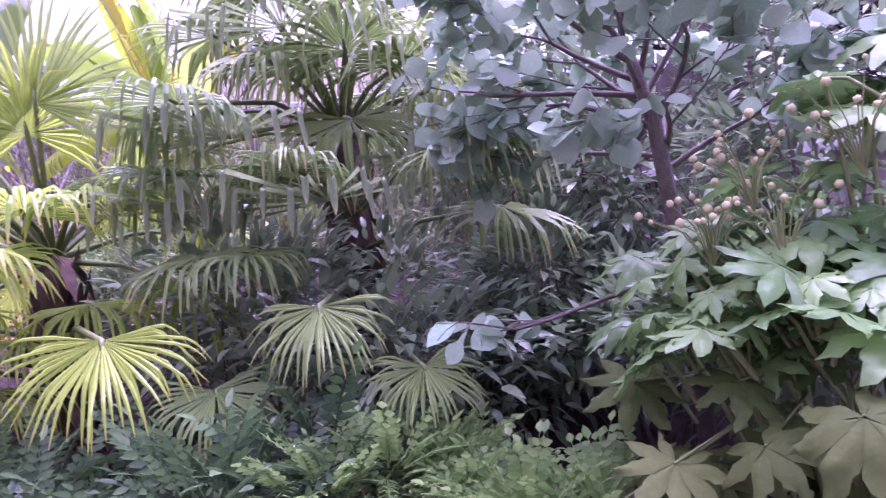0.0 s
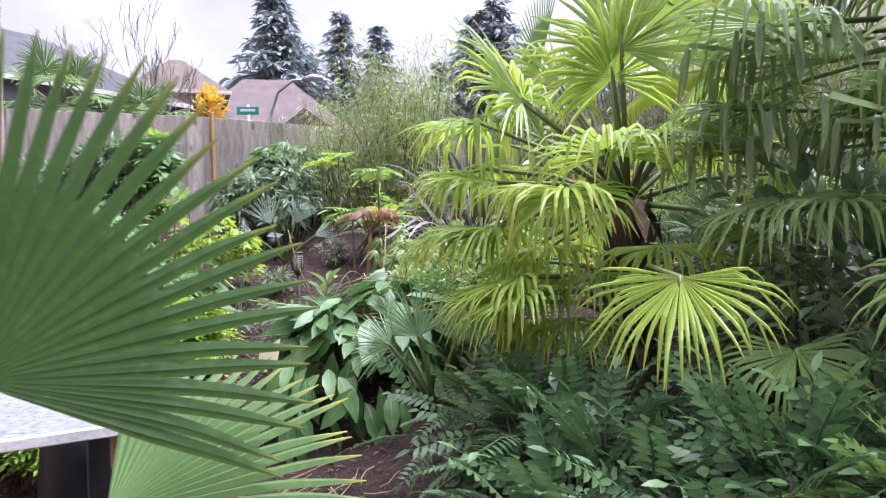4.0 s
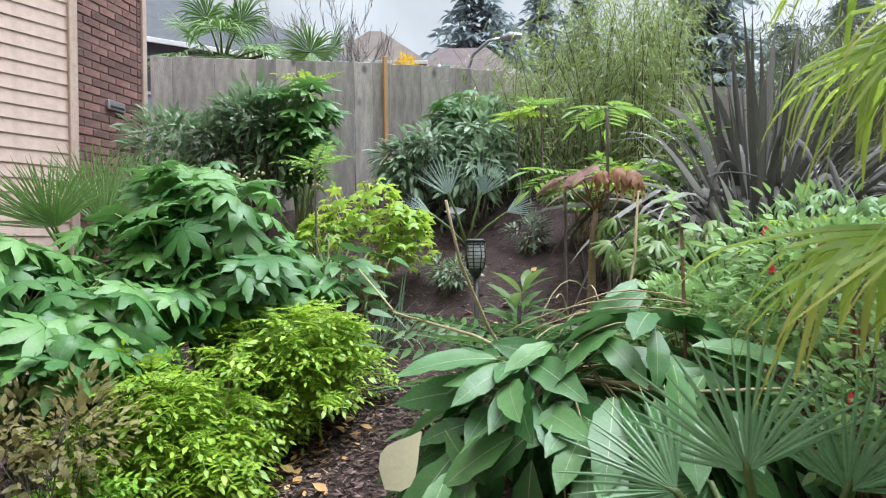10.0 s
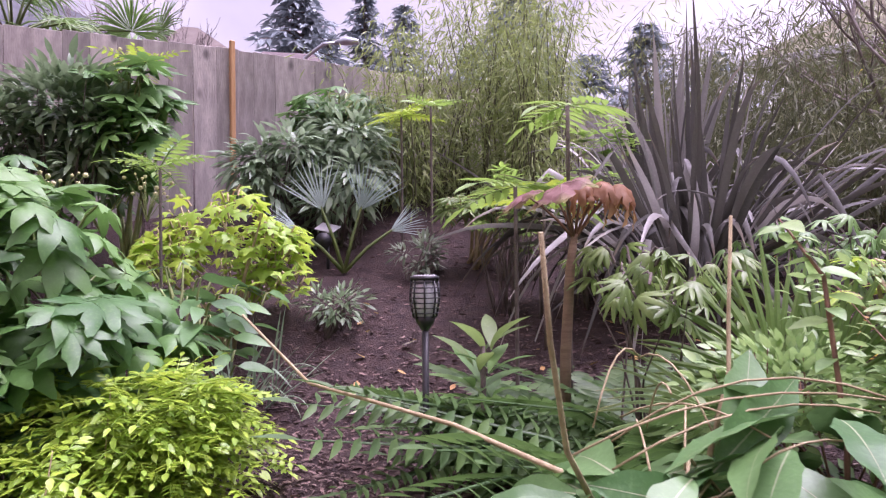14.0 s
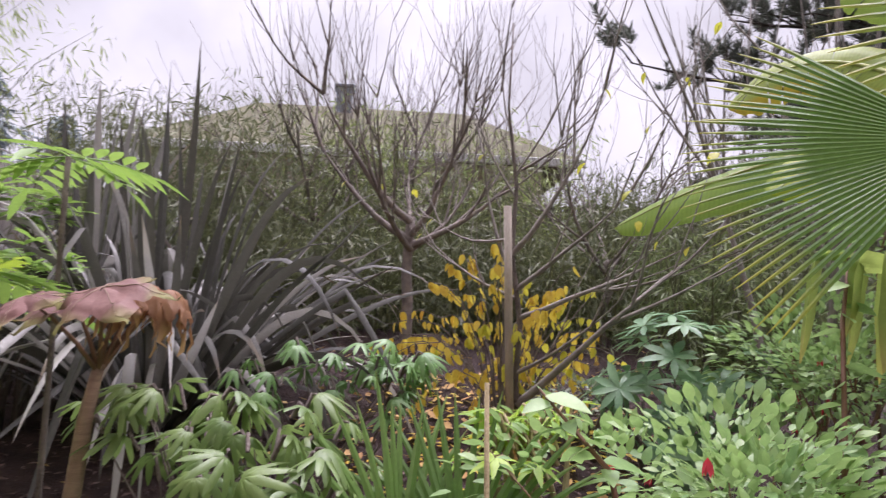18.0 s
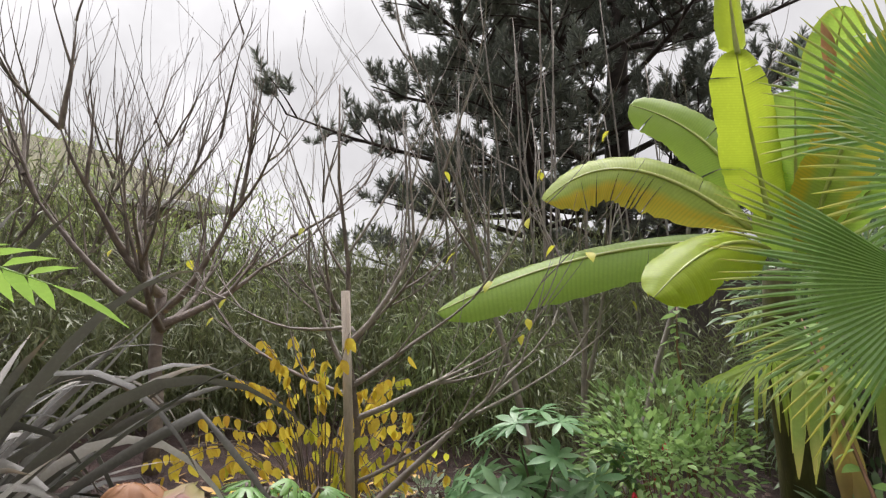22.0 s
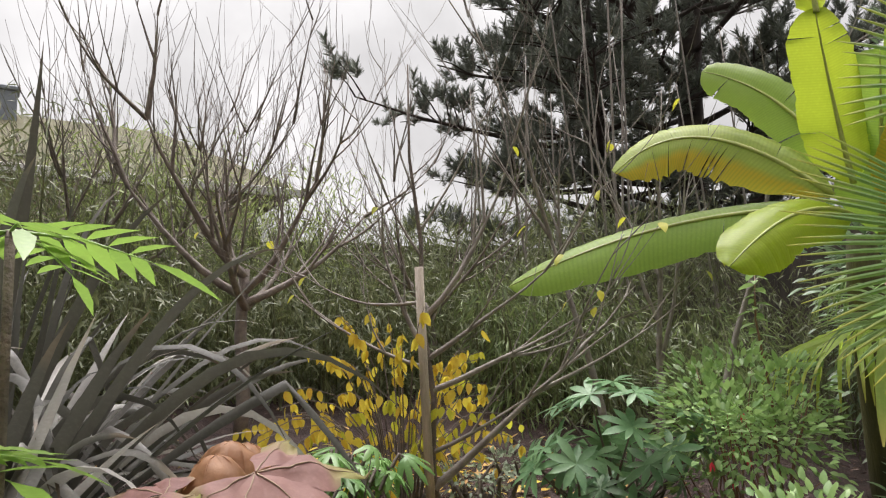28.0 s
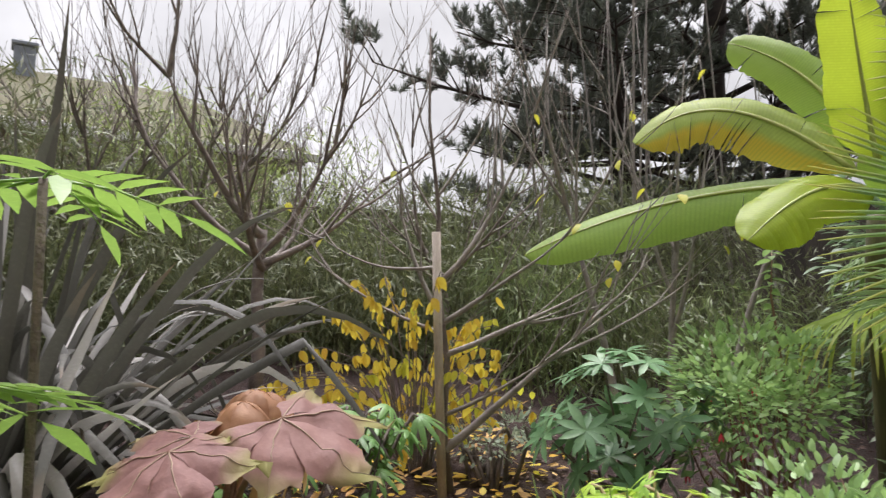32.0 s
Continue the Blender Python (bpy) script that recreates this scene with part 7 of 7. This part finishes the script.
def bamboo(label, base, w, h, n, count, mat, rng, ll=0.15, lw=0.02, arch=0.5):
    """Thin arching canes with hanging leaf sprays."""
    t = thing("bamboo", label, "bamboo", on_ground(*base))
    canes, lv = Pile(), Pile()
    pts, dirs = [], []
    for k in range(n):
        x, y = base[0] + rng.uniform(-w[0], w[0]) * 0.7, base[1] + rng.uniform(-w[1], w[1]) * 0.7
        z0, hh = gz(x, y), h * rng.uniform(0.55, 1.05)
        th = rng.uniform(0, 6.283)
        out = V((math.cos(th), math.sin(th), 0)) * rng.uniform(0.1, arch) * hh * 0.4
        line = [V((x, y, z0)) + out * u * u + V((0, 0, hh * (u - 0.12 * u ** 3))) for u in (0, 0.25, 0.5, 0.75, 1.0)]
        v, f = tube(line, [0.008, 0.007, 0.005, 0.003, 0.0012], 4, False)
        canes.add(v, f)
        for q in range(count // n):
            u = rng.uniform(0.04, 1.0) * 3.999
            i = int(u)
            p = line[i].lerp(line[i + 1], u - i)
            a = rng.uniform(0, 6.283)
            o = V((math.cos(a), math.sin(a), 0))
            pts.append(p + o * rng.uniform(0.02, 0.28) + V((0, 0, rng.uniform(-0.15, 0.05))))
            dirs.append(o * 0.6 + V((0, 0, rng.uniform(-1.0, 0.1))))
    canes.out("cane_mass", M_CANE, t, kind="stuff")
    leafy(lv, lance(ll, lw, 2, 0.2, 0.25), pts, dirs, rng, (0.6, 1.2), spin=1.2)
    lv.out("foliage", mat, t, kind="stuff")


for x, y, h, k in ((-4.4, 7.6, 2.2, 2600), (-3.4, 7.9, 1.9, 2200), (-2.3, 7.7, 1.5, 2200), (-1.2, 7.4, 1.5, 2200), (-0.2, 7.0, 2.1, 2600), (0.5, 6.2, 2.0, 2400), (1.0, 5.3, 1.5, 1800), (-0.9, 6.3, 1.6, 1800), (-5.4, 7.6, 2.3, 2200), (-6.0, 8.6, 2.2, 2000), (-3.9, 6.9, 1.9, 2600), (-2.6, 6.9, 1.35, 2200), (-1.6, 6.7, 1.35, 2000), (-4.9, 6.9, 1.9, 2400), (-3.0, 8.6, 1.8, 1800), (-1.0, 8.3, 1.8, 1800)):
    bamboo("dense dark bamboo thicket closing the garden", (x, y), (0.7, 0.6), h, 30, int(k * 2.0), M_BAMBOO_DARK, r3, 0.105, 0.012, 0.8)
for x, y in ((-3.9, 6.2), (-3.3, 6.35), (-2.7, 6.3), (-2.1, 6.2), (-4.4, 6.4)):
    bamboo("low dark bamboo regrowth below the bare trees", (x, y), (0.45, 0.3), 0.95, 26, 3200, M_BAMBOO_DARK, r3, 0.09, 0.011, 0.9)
bamboo("low arching bamboo with narrow green leaves", (-1.35, 5.75), (0.5, 0.4), 1.0, 30, 3000, M_BAMBOO_MID, r3, 0.11, 0.012, 0.9)
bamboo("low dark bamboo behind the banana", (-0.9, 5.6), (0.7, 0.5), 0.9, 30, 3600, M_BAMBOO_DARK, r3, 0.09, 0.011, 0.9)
bamboo("low arching bamboo with narrow green leaves", (-0.4, 5.2), (0.5, 0.4), 0.9, 30, 3000, M_BAMBOO_MID, r3, 0.11, 0.012, 0.9)
bamboo("pale green feathery bamboo in front of the fence", (-6.5, 6.2), (0.75, 0.7), 2.35, 80, 15000, M_BAMBOO, r3, 0.1, 0.013, 1.1)
bamboo("pale green feathery bamboo by the fence corner", (-6.95, 5.4), (0.4, 0.5), 1.7, 40, 6000, M_BAMBOO, r3, 0.1, 0.013, 1.1)
bamboo("wispy pale bamboo rising through the bare trees", (-3.6, 7.3), (0.7, 0.4), 2.3, 24, 2600, M_BAMBOO, r3, 0.1, 0.013, 0.7)
bamboo("wispy pale bamboo rising through the bare trees", (-2.3, 7.4), (0.6, 0.4), 2.1, 20, 2200, M_BAMBOO, r3, 0.1, 0.013, 0.7)
bamboo("tall wispy bamboo behind the bare trees", (-2.6, 9.0), (1.6, 0.6), 2.7, 34, 4200, M_BAMBOO, r3, 0.1, 0.013, 0.7)

# added backdrop boards, dark to block the bright horizon between the canes
bf = thing("backdrop_fence", "added dark board backdrop closing the gaps behind the bamboo", "fence", (-2, 9.6, 1.7), kind="structure")
bme = bpy.data.meshes.new("board")
bm = boxm(bmesh.new(), (0.0, -0.01, -0.3), (0.136, 0.01, 1.35), 0.003)
bm.to_mesh(bme)
bm.free()
bme.materials.append(M_FENCE_DARK)
for k in range(66):
    share("board", bme, bf, Matrix.Translation((-6.6 + k * 0.14, 9.6 - 0.018 * k, 1.72 + r3.uniform(-0.01, 0.01))))
for k in range(34):
    share("board", bme, bf, Matrix.Translation((2.65 - 0.02 * k, 8.4 - k * 0.138, 1.6)) @ Matrix.Rotation(radians(-98), 4, "Z"))

# ---- eucalyptus ----
r3 = random.Random(33)
eu = thing("eucalyptus", "eucalyptus tree with round grey-green leaves", "tree", on_ground(1.0, 2.1))
tubes = [([V(on_ground(1.0, 2.1)), V((0.97, 2.05, 1.3)), V((0.92, 2.0, 1.75)), V((0.86, 1.95, 1.95))], [0.035, 0.03, 0.025, 0.02], 8)]
ends = []
for d, ln, p in [((math.cos(k * 2.4) * 0.9 - 0.35, math.sin(k * 2.4) * 0.7 - 0.1, 0.25 + 0.06 * k), 0.33, (0.98 - 0.009 * k, 2.06 - 0.008 * k, 1.62 + 0.03 * k)) for k in range(13)] + [((-0.9, -0.1, 0.15), 0.5, (0.9, 2.0, 1.85)), ((-0.8, -0.25, 0.5), 0.5, (0.86, 1.95, 1.95))]:
    tt, ee = branching(r3, p, d, ln, 0.011, 3, spread=0.65, up=0.02, kids=(2, 3), shrink=0.72, twig=0.002)
    tubes += tt
    for q, _, _ in tt[1:]:
        ends += [(q[k], (q[k] - q[k - 1])) for k in (2, 4)]
tt, ee = branching(r3, (0.78, 1.92, 1.24), (-0.9, -0.5, 0.0), 0.5, 0.008, 2, spread=0.5, up=0.02, kids=(2, 2), shrink=0.5, twig=0.002)
tubes += tt
for q, _, _ in tt[1:]:
    ends += [(q[k], (q[k] - q[k - 1])) for k in (2, 4)]
tubes = tubes[:1] + [q for q in tubes[1:] if q[0][-1].x > 0.12]
ends = [q for q in ends if q[0].x > 0.12 and q[0].y > 1.4]
v, f = tube(*tubes[0])
link_mesh("trunk", [tuple(q) for q in v], f, M_BARK, eu)
pile = Pile()
for tbb in tubes[1:]:
    v, f = tube(*tbb, cap=False)
    pile.add(v, f)
pile.out("branchwork", M_BARK, eu, kind="stuff")
pile = Pile()
rnd = lance(0.084, 0.076, 5, 0.14, 0.12, 0.5)
pp, dd = [], []
for p, d in ends:
    for s in (-1, 1):
        o = V((r3.gauss(0, 1), r3.gauss(0, 1), r3.gauss(-0.3, 0.6))).normalized()
        pp.append(p)
        dd.append(o * s + d.normalized() * 0.4 + V((0, 0, -0.25)))
leafy(pile, rnd, pp, dd, r3, (0.7, 1.25), spin=1.0)
pile.out("foliage", M_EUC, eu, kind="stuff")
# thicket behind the eucalyptus and fatsia
for x, y, z, n in ((0.62, 3.2, 1.05, 1500), (1.0, 2.75, 0.9, 1400), (1.5, 2.3, 1.0, 1300), (0.3, 2.9, 0.85, 900), (-0.75, 2.75, 1.15, 1200), (-0.2, 2.6, 1.1, 1200), (-1.15, 3.3, 1.1, 800), (1.9, 2.9, 1.6, 1500), (2.6, 1.9, 1.5, 1300), (1.2, 3.4, 1.7, 1800), (0.5, 4.3, 1.9, 1800), (2.2, 4.2, 2.2, 1800), (1.2, 4.6, 2.3, 1800)):
    shrub("dark_shrub", "dark evergreen shrub filling the back of the bed", "shrub", on_ground(x, y), (x, y, z), (0.75, 0.6, z - 0.5), n, lance(0.1, 0.035, 4, 0.2, 0.3), M_DARKSHRUB, M_BARK, r3, bumps=16)
# ---- beyond the garden ----
r5 = random.Random(51)


def far_house(name, label, c, yaw, w, d, h, rise, roofmat, wallmat, gable=False, wins=(), eave=0.5, hip=0.42):
    """A house: wall, pitched roof, windows on its front; c is its ground centre, yaw its front's way."""
    t = thing(name, label, "house", c)
    m = Matrix.Translation(c) @ Matrix.Rotation(yaw, 4, "Z")
    part("wall", in_frame(boxm(bmesh.new(), (-w / 2, -d / 2, -2), (w / 2, d / 2, h), 0.0), m), wallmat, t)
    bm = bmesh.new()
    e = eave
    lo = [bm.verts.new(p) for p in ((-w / 2 - e, -d / 2 - e, h), (w / 2 + e, -d / 2 - e, h), (w / 2 + e, d / 2 + e, h), (-w / 2 - e, d / 2 + e, h))]
    if gable:
        hi = [bm.verts.new((0, -d / 2 - e, h + rise)), bm.verts.new((0, d / 2 + e, h + rise))]
        for q in ((lo[0], lo[1], hi[0]), (lo[2], lo[3], hi[1]), (lo[1], lo[2], hi[1], hi[0]), (lo[3], lo[0], hi[0], hi[1]), (lo[3], lo[2], lo[1], lo[0])):
            bm.faces.new(q)
    else:
        k = min(w, d) * hip
        hi = [bm.verts.new((-w / 2 + k, 0, h + rise)), bm.verts.new((w / 2 - k, 0, h + rise))]
        for q in ((lo[0], lo[1], hi[1], hi[0]), (lo[2], lo[3], hi[0], hi[1]), (lo[1], lo[2], hi[1]), (lo[3], lo[0], hi[0]), (lo[3], lo[2], lo[1], lo[0])):
            bm.faces.new(q)
    bmesh.ops.recalc_face_normals(bm, faces=bm.faces)
    part("roof", in_frame(bm, m), roofmat, t)
    part("gutter", in_frame(boxm(bmesh.new(), (-w / 2 - e, -d / 2 - e - 0.06, h - 0.12), (w / 2 + e, -d / 2 - e, h + 0.02), 0.01), m), M_WHITE, t)
    for x, z, ww, hh in wins:
        fr = part("window", in_frame(boxm(bmesh.new(), (x - ww / 2 - 0.08, -d / 2 - 0.05, z - hh / 2 - 0.08), (x + ww / 2 + 0.08, -d / 2 + 0.02, z + hh / 2 + 0.08), 0.01), m), M_WHITE, t)
        p = part("pane", in_frame(boxm(bmesh.new(), (x - ww / 2, -d / 2 - 0.065, z - hh / 2), (x + ww / 2, -d / 2 - 0.03, z + hh / 2)), m), M_GLASS, fr)
        p.location = (0, 0, 0)
    return t


def dirp(yaw, d, z):
    return (-math.sin(radians(yaw)) * d, 0.5 + math.cos(radians(yaw)) * d, z)


far_house("house", "low grey house with a dark shingle roof and white windows", dirp(79.0, 27, 0), radians(96), 11, 7, 7.2, 2.6, M_ROOF, M_WALL_GREY, False, ((-4, 6.3, 1.6, 0.9), (-1, 6.3, 1.6, 0.9), (2, 6.3, 1.6, 0.9), (4.3, 6.3, 1.2, 0.9)))
far_house("house", "cream house with a brown hipped roof", dirp(64.3, 33, 0), radians(64), 3.4, 4, 8.9, 1.9, M_ROOF_TAN, M_WALL_FAR, False, ((-0.8, 8.2, 0.7, 0.9), (0.8, 8.2, 0.7, 0.9)), 0.4)
far_house("house", "peach house with a mauve-grey roof", dirp(57.6, 35, 0), radians(57.4), 7.2, 6, 7.2, 3.4, M_ROOF_MAUVE, M_WALL_PINK, False, ())
far_house("house", "peach gabled house end with a pale bargeboard", dirp(54.2, 31, 0), radians(46), 2.0, 4, 6.7, 1.1, M_ROOF_MAUVE, M_WALL_PINK, True, ((0, 6.2, 0.5, 0.5),))
far_house("house", "large house with an olive-brown roof behind the bamboo", (-3.65, 17.0, 0), 0.0, 6.5, 6, 4.7, 1.85, M_ROOF_OLIVE, M_WALL_FAR, False, (), 0.6, 0.17)
chm = thing("far_chimney", "pale block chimney on the far roof", "chimney", (-4.05, 16.6, 5.9))
part("chimney_body", boxm(bmesh.new(), (-4.22, 16.42, 5.4), (-3.88, 16.78, 6.8), 0.02), M_WALL_GREY, chm)
part("cap", boxm(bmesh.new(), (-4.26, 16.38, 6.8), (-3.84, 16.82, 6.88), 0.02), M_WALL_GREY, chm)
far_house("house", "pale garage wall seen through the thicket", (4.4, 8.6, 0.2), radians(-50), 4.0, 3, 1.9, 0.8, M_ROOF_TAN, M_WHITEWALL, False, (), 0.3)
far_house("house", "grey shed roof beyond the fence", (-8.5, 14.5, 0.0), radians(28), 5.0, 4, 3.0, 1.0, M_ROOF, M_WALL_GREY, False, (), 0.3)

sg = thing("street_sign", "green street name sign on a pole beyond the fence", "sign", (-13.8, 8.43, 0.5))
v, f = tube([(-13.8, 8.43, 0.5), (-13.8, 8.43, 5.05)], [0.03, 0.03], 8)
link_mesh("pole", [tuple(q) for q in v], f, M_STEEL, sg)
sm = Matrix.Translation((-13.78, 8.41, 4.92)) @ Matrix.Rotation(radians(52), 4, "Z")
part("plate", in_frame(boxm(bmesh.new(), (-0.24, -0.01, -0.09), (0.24, 0.01, 0.09), 0.006), sm), M_SIGN, sg)
part("lettering_bar", in_frame(boxm(bmesh.new(), (-0.16, -0.016, -0.025), (0.16, -0.011, 0.03), 0.002), sm), M_WHITE, sg, "pale bar of lettering")
lp = thing("street_lamp", "street lamp with a curved arm", "street lamp", (-17.6, 11.5, 0.5))
v, f = tube([(-17.6, 11.5, 0.5), (-17.6, 11.5, 5.8), (-17.4, 11.65, 6.5), (-17.0, 11.9, 6.8), (-16.7, 12.1, 6.82)], [0.07, 0.055, 0.05, 0.045, 0.04], 8)
link_mesh("pole", [tuple(q) for q in v], f, M_STEEL, lp)
v, f = tube([(-16.75, 12.07, 6.82), (-16.5, 12.23, 6.84), (-16.25, 12.4, 6.8)], [0.05, 0.11, 0.06], 8)
link_mesh("lamp_head", [tuple(q) for q in v], f, M_STEEL, lp)
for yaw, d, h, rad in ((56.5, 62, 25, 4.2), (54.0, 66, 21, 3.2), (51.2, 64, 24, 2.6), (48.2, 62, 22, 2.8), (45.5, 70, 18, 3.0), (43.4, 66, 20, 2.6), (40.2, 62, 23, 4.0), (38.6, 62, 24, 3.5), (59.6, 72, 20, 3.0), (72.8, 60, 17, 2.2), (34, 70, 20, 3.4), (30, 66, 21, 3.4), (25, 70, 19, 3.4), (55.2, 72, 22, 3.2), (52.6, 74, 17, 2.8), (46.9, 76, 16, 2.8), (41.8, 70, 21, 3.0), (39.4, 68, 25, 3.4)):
    conifer("conifer", "tall conifer beyond the houses in haze-paled blue-grey", dirp(yaw, d, 0.5), h, rad * 2.5, M_NEEDLE, M_BARK, r5, "far conifers")
for yaw, d, s, mat in ((62.4, 30.5, 0.95, M_ORANGE), (78.5, 34, 1.6, M_ORANGE)):
    c = V(dirp(yaw, d, 0.5))
    shrub("autumn_tree", "small tree with orange autumn leaves beyond the fence", "tree", tuple(c), (c.x, c.y, 6.9 + s), (0.9 * s, 0.9 * s, 1.5 * s), 900, lance(0.2, 0.12, 3), mat, M_BARK, r5, bumps=12, stem_r=0.05)
c = dirp(66.8, 24, 0.5)
bare_tree("bare_street_tree", "leafless upright street tree beyond the fence", "tree", c, (0, 0, 1), 3.4, 0.09, 6, M_BARK_GREY, r5, spread=0.5, up=0.3, twig=0.009, shrink=0.74)


def pine_tuft(rng):
    """A bottle-brush shoot of needles along +Y."""
    v, f = [], []
    for k in range(80):
        t, th = rng.random(), rng.uniform(0, 6.283)
        p = Vector((0, 0.3 * t, 0))
        d = Vector((math.cos(th), 0.55 + 0.9 * t, math.sin(th))).normalized()
        s = d.cross(Vector((rng.gauss(0, 1), rng.gauss(0, 1), rng.gauss(0, 1)))).normalized()
        e, b = p + d * 0.14 * rng.uniform(0.7, 1.1), len(v)
        v += [tuple(p - s * 0.008), tuple(p + s * 0.008), tuple(e + s * 0.003), tuple(e - s * 0.003)]
        f.append((b, b + 1, b + 2, b + 3))
    return v, f


def big_pine(label, base, h, limbs, rng):
    """A spreading pine: two trunks, long level limbs in tiers, upturned needle shoots in clumps along them."""
    t = thing("pine_tree", label, "tree", base)
    b = V(base)
    wood, ms = Pile(), []
    for off, lean in ((V((-0.3, 0.3, 0)), V((-0.5, 0.4, 0))), (V((0.35, -0.35, 0)), V((0.6, -0.4, 0)))):
        line = [b + off + lean * u + V((0.08 * math.sin(9 * u), 0, h * u)) for u in (0, 0.25, 0.5, 0.75, 1)]
        v, f = tube(line, [0.28, 0.24, 0.2, 0.14, 0.05], 10)
        link_mesh("trunk", [tuple(q) for q in v], f, M_PINEBARK, t)
        for k in range(limbs):
            u = 0.24 + 0.76 * k / limbs
            p0 = b + off + lean * u + V((0, 0, h * u))
            th = k * 2.399 + rng.uniform(-0.4, 0.4)
            out = V((math.cos(th), math.sin(th), 0))
            ln = rng.uniform(2.2, 4.1) * (0.62 + 0.9 * u if u < 0.6 else 1.75 - 0.95 * u)
            pts = [p0 + out * ln * w + V((0, 0, ln * (0.02 * w + 0.16 * w * w + rng.uniform(-0.02, 0.02)))) for w in (0, 0.25, 0.5, 0.75, 1.0)]
            v, f = tube(pts, [0.06, 0.05, 0.035, 0.024, 0.012], 5, False)
            wood.add(v, f)
            for q in range(16):
                w = rng.uniform(0.22, 1.0) * 3.999
                i = int(w)
                p = pts[i].lerp(pts[i + 1], w - i)
                side = out.cross(V((0, 0, 1))) * (1 if q % 2 else -1)
                e = p + side * rng.uniform(0.2, 0.75) + out * rng.uniform(0.1, 0.6) + V((0, 0, rng.uniform(0.0, 0.4)))
                v, f = tube([p, p.lerp(e, 0.5) + V((0, 0, 0.04)), e], [0.018, 0.012, 0.007], 3, False)
                wood.add(v, f)
                for g in range(5):
                    c = p.lerp(e, 0.5 + 0.5 * rng.random()) + V((rng.gauss(0, 0.09), rng.gauss(0, 0.09), rng.gauss(0.04, 0.06)))
                    ms.append(np.array(aim(c, (e - p).normalized() * 0.5 + V((rng.gauss(0, 0.45), rng.gauss(0, 0.45), 0.75)), s=rng.uniform(0.65, 1.1))))
    wood.out("limbwork", M_PINEBARK, t, kind="stuff")
    tv, tf = pine_tuft(rng)
    brush = Pile()
    brush.many(tv, tf, ms)
    brush.out("needle_mass", M_PINE, t, kind="stuff", smooth=False)
    return t


big_pine("huge dark pine with two trunks behind the garden", (4.85, 10.15, 0.6), 10.5, 34, r5)
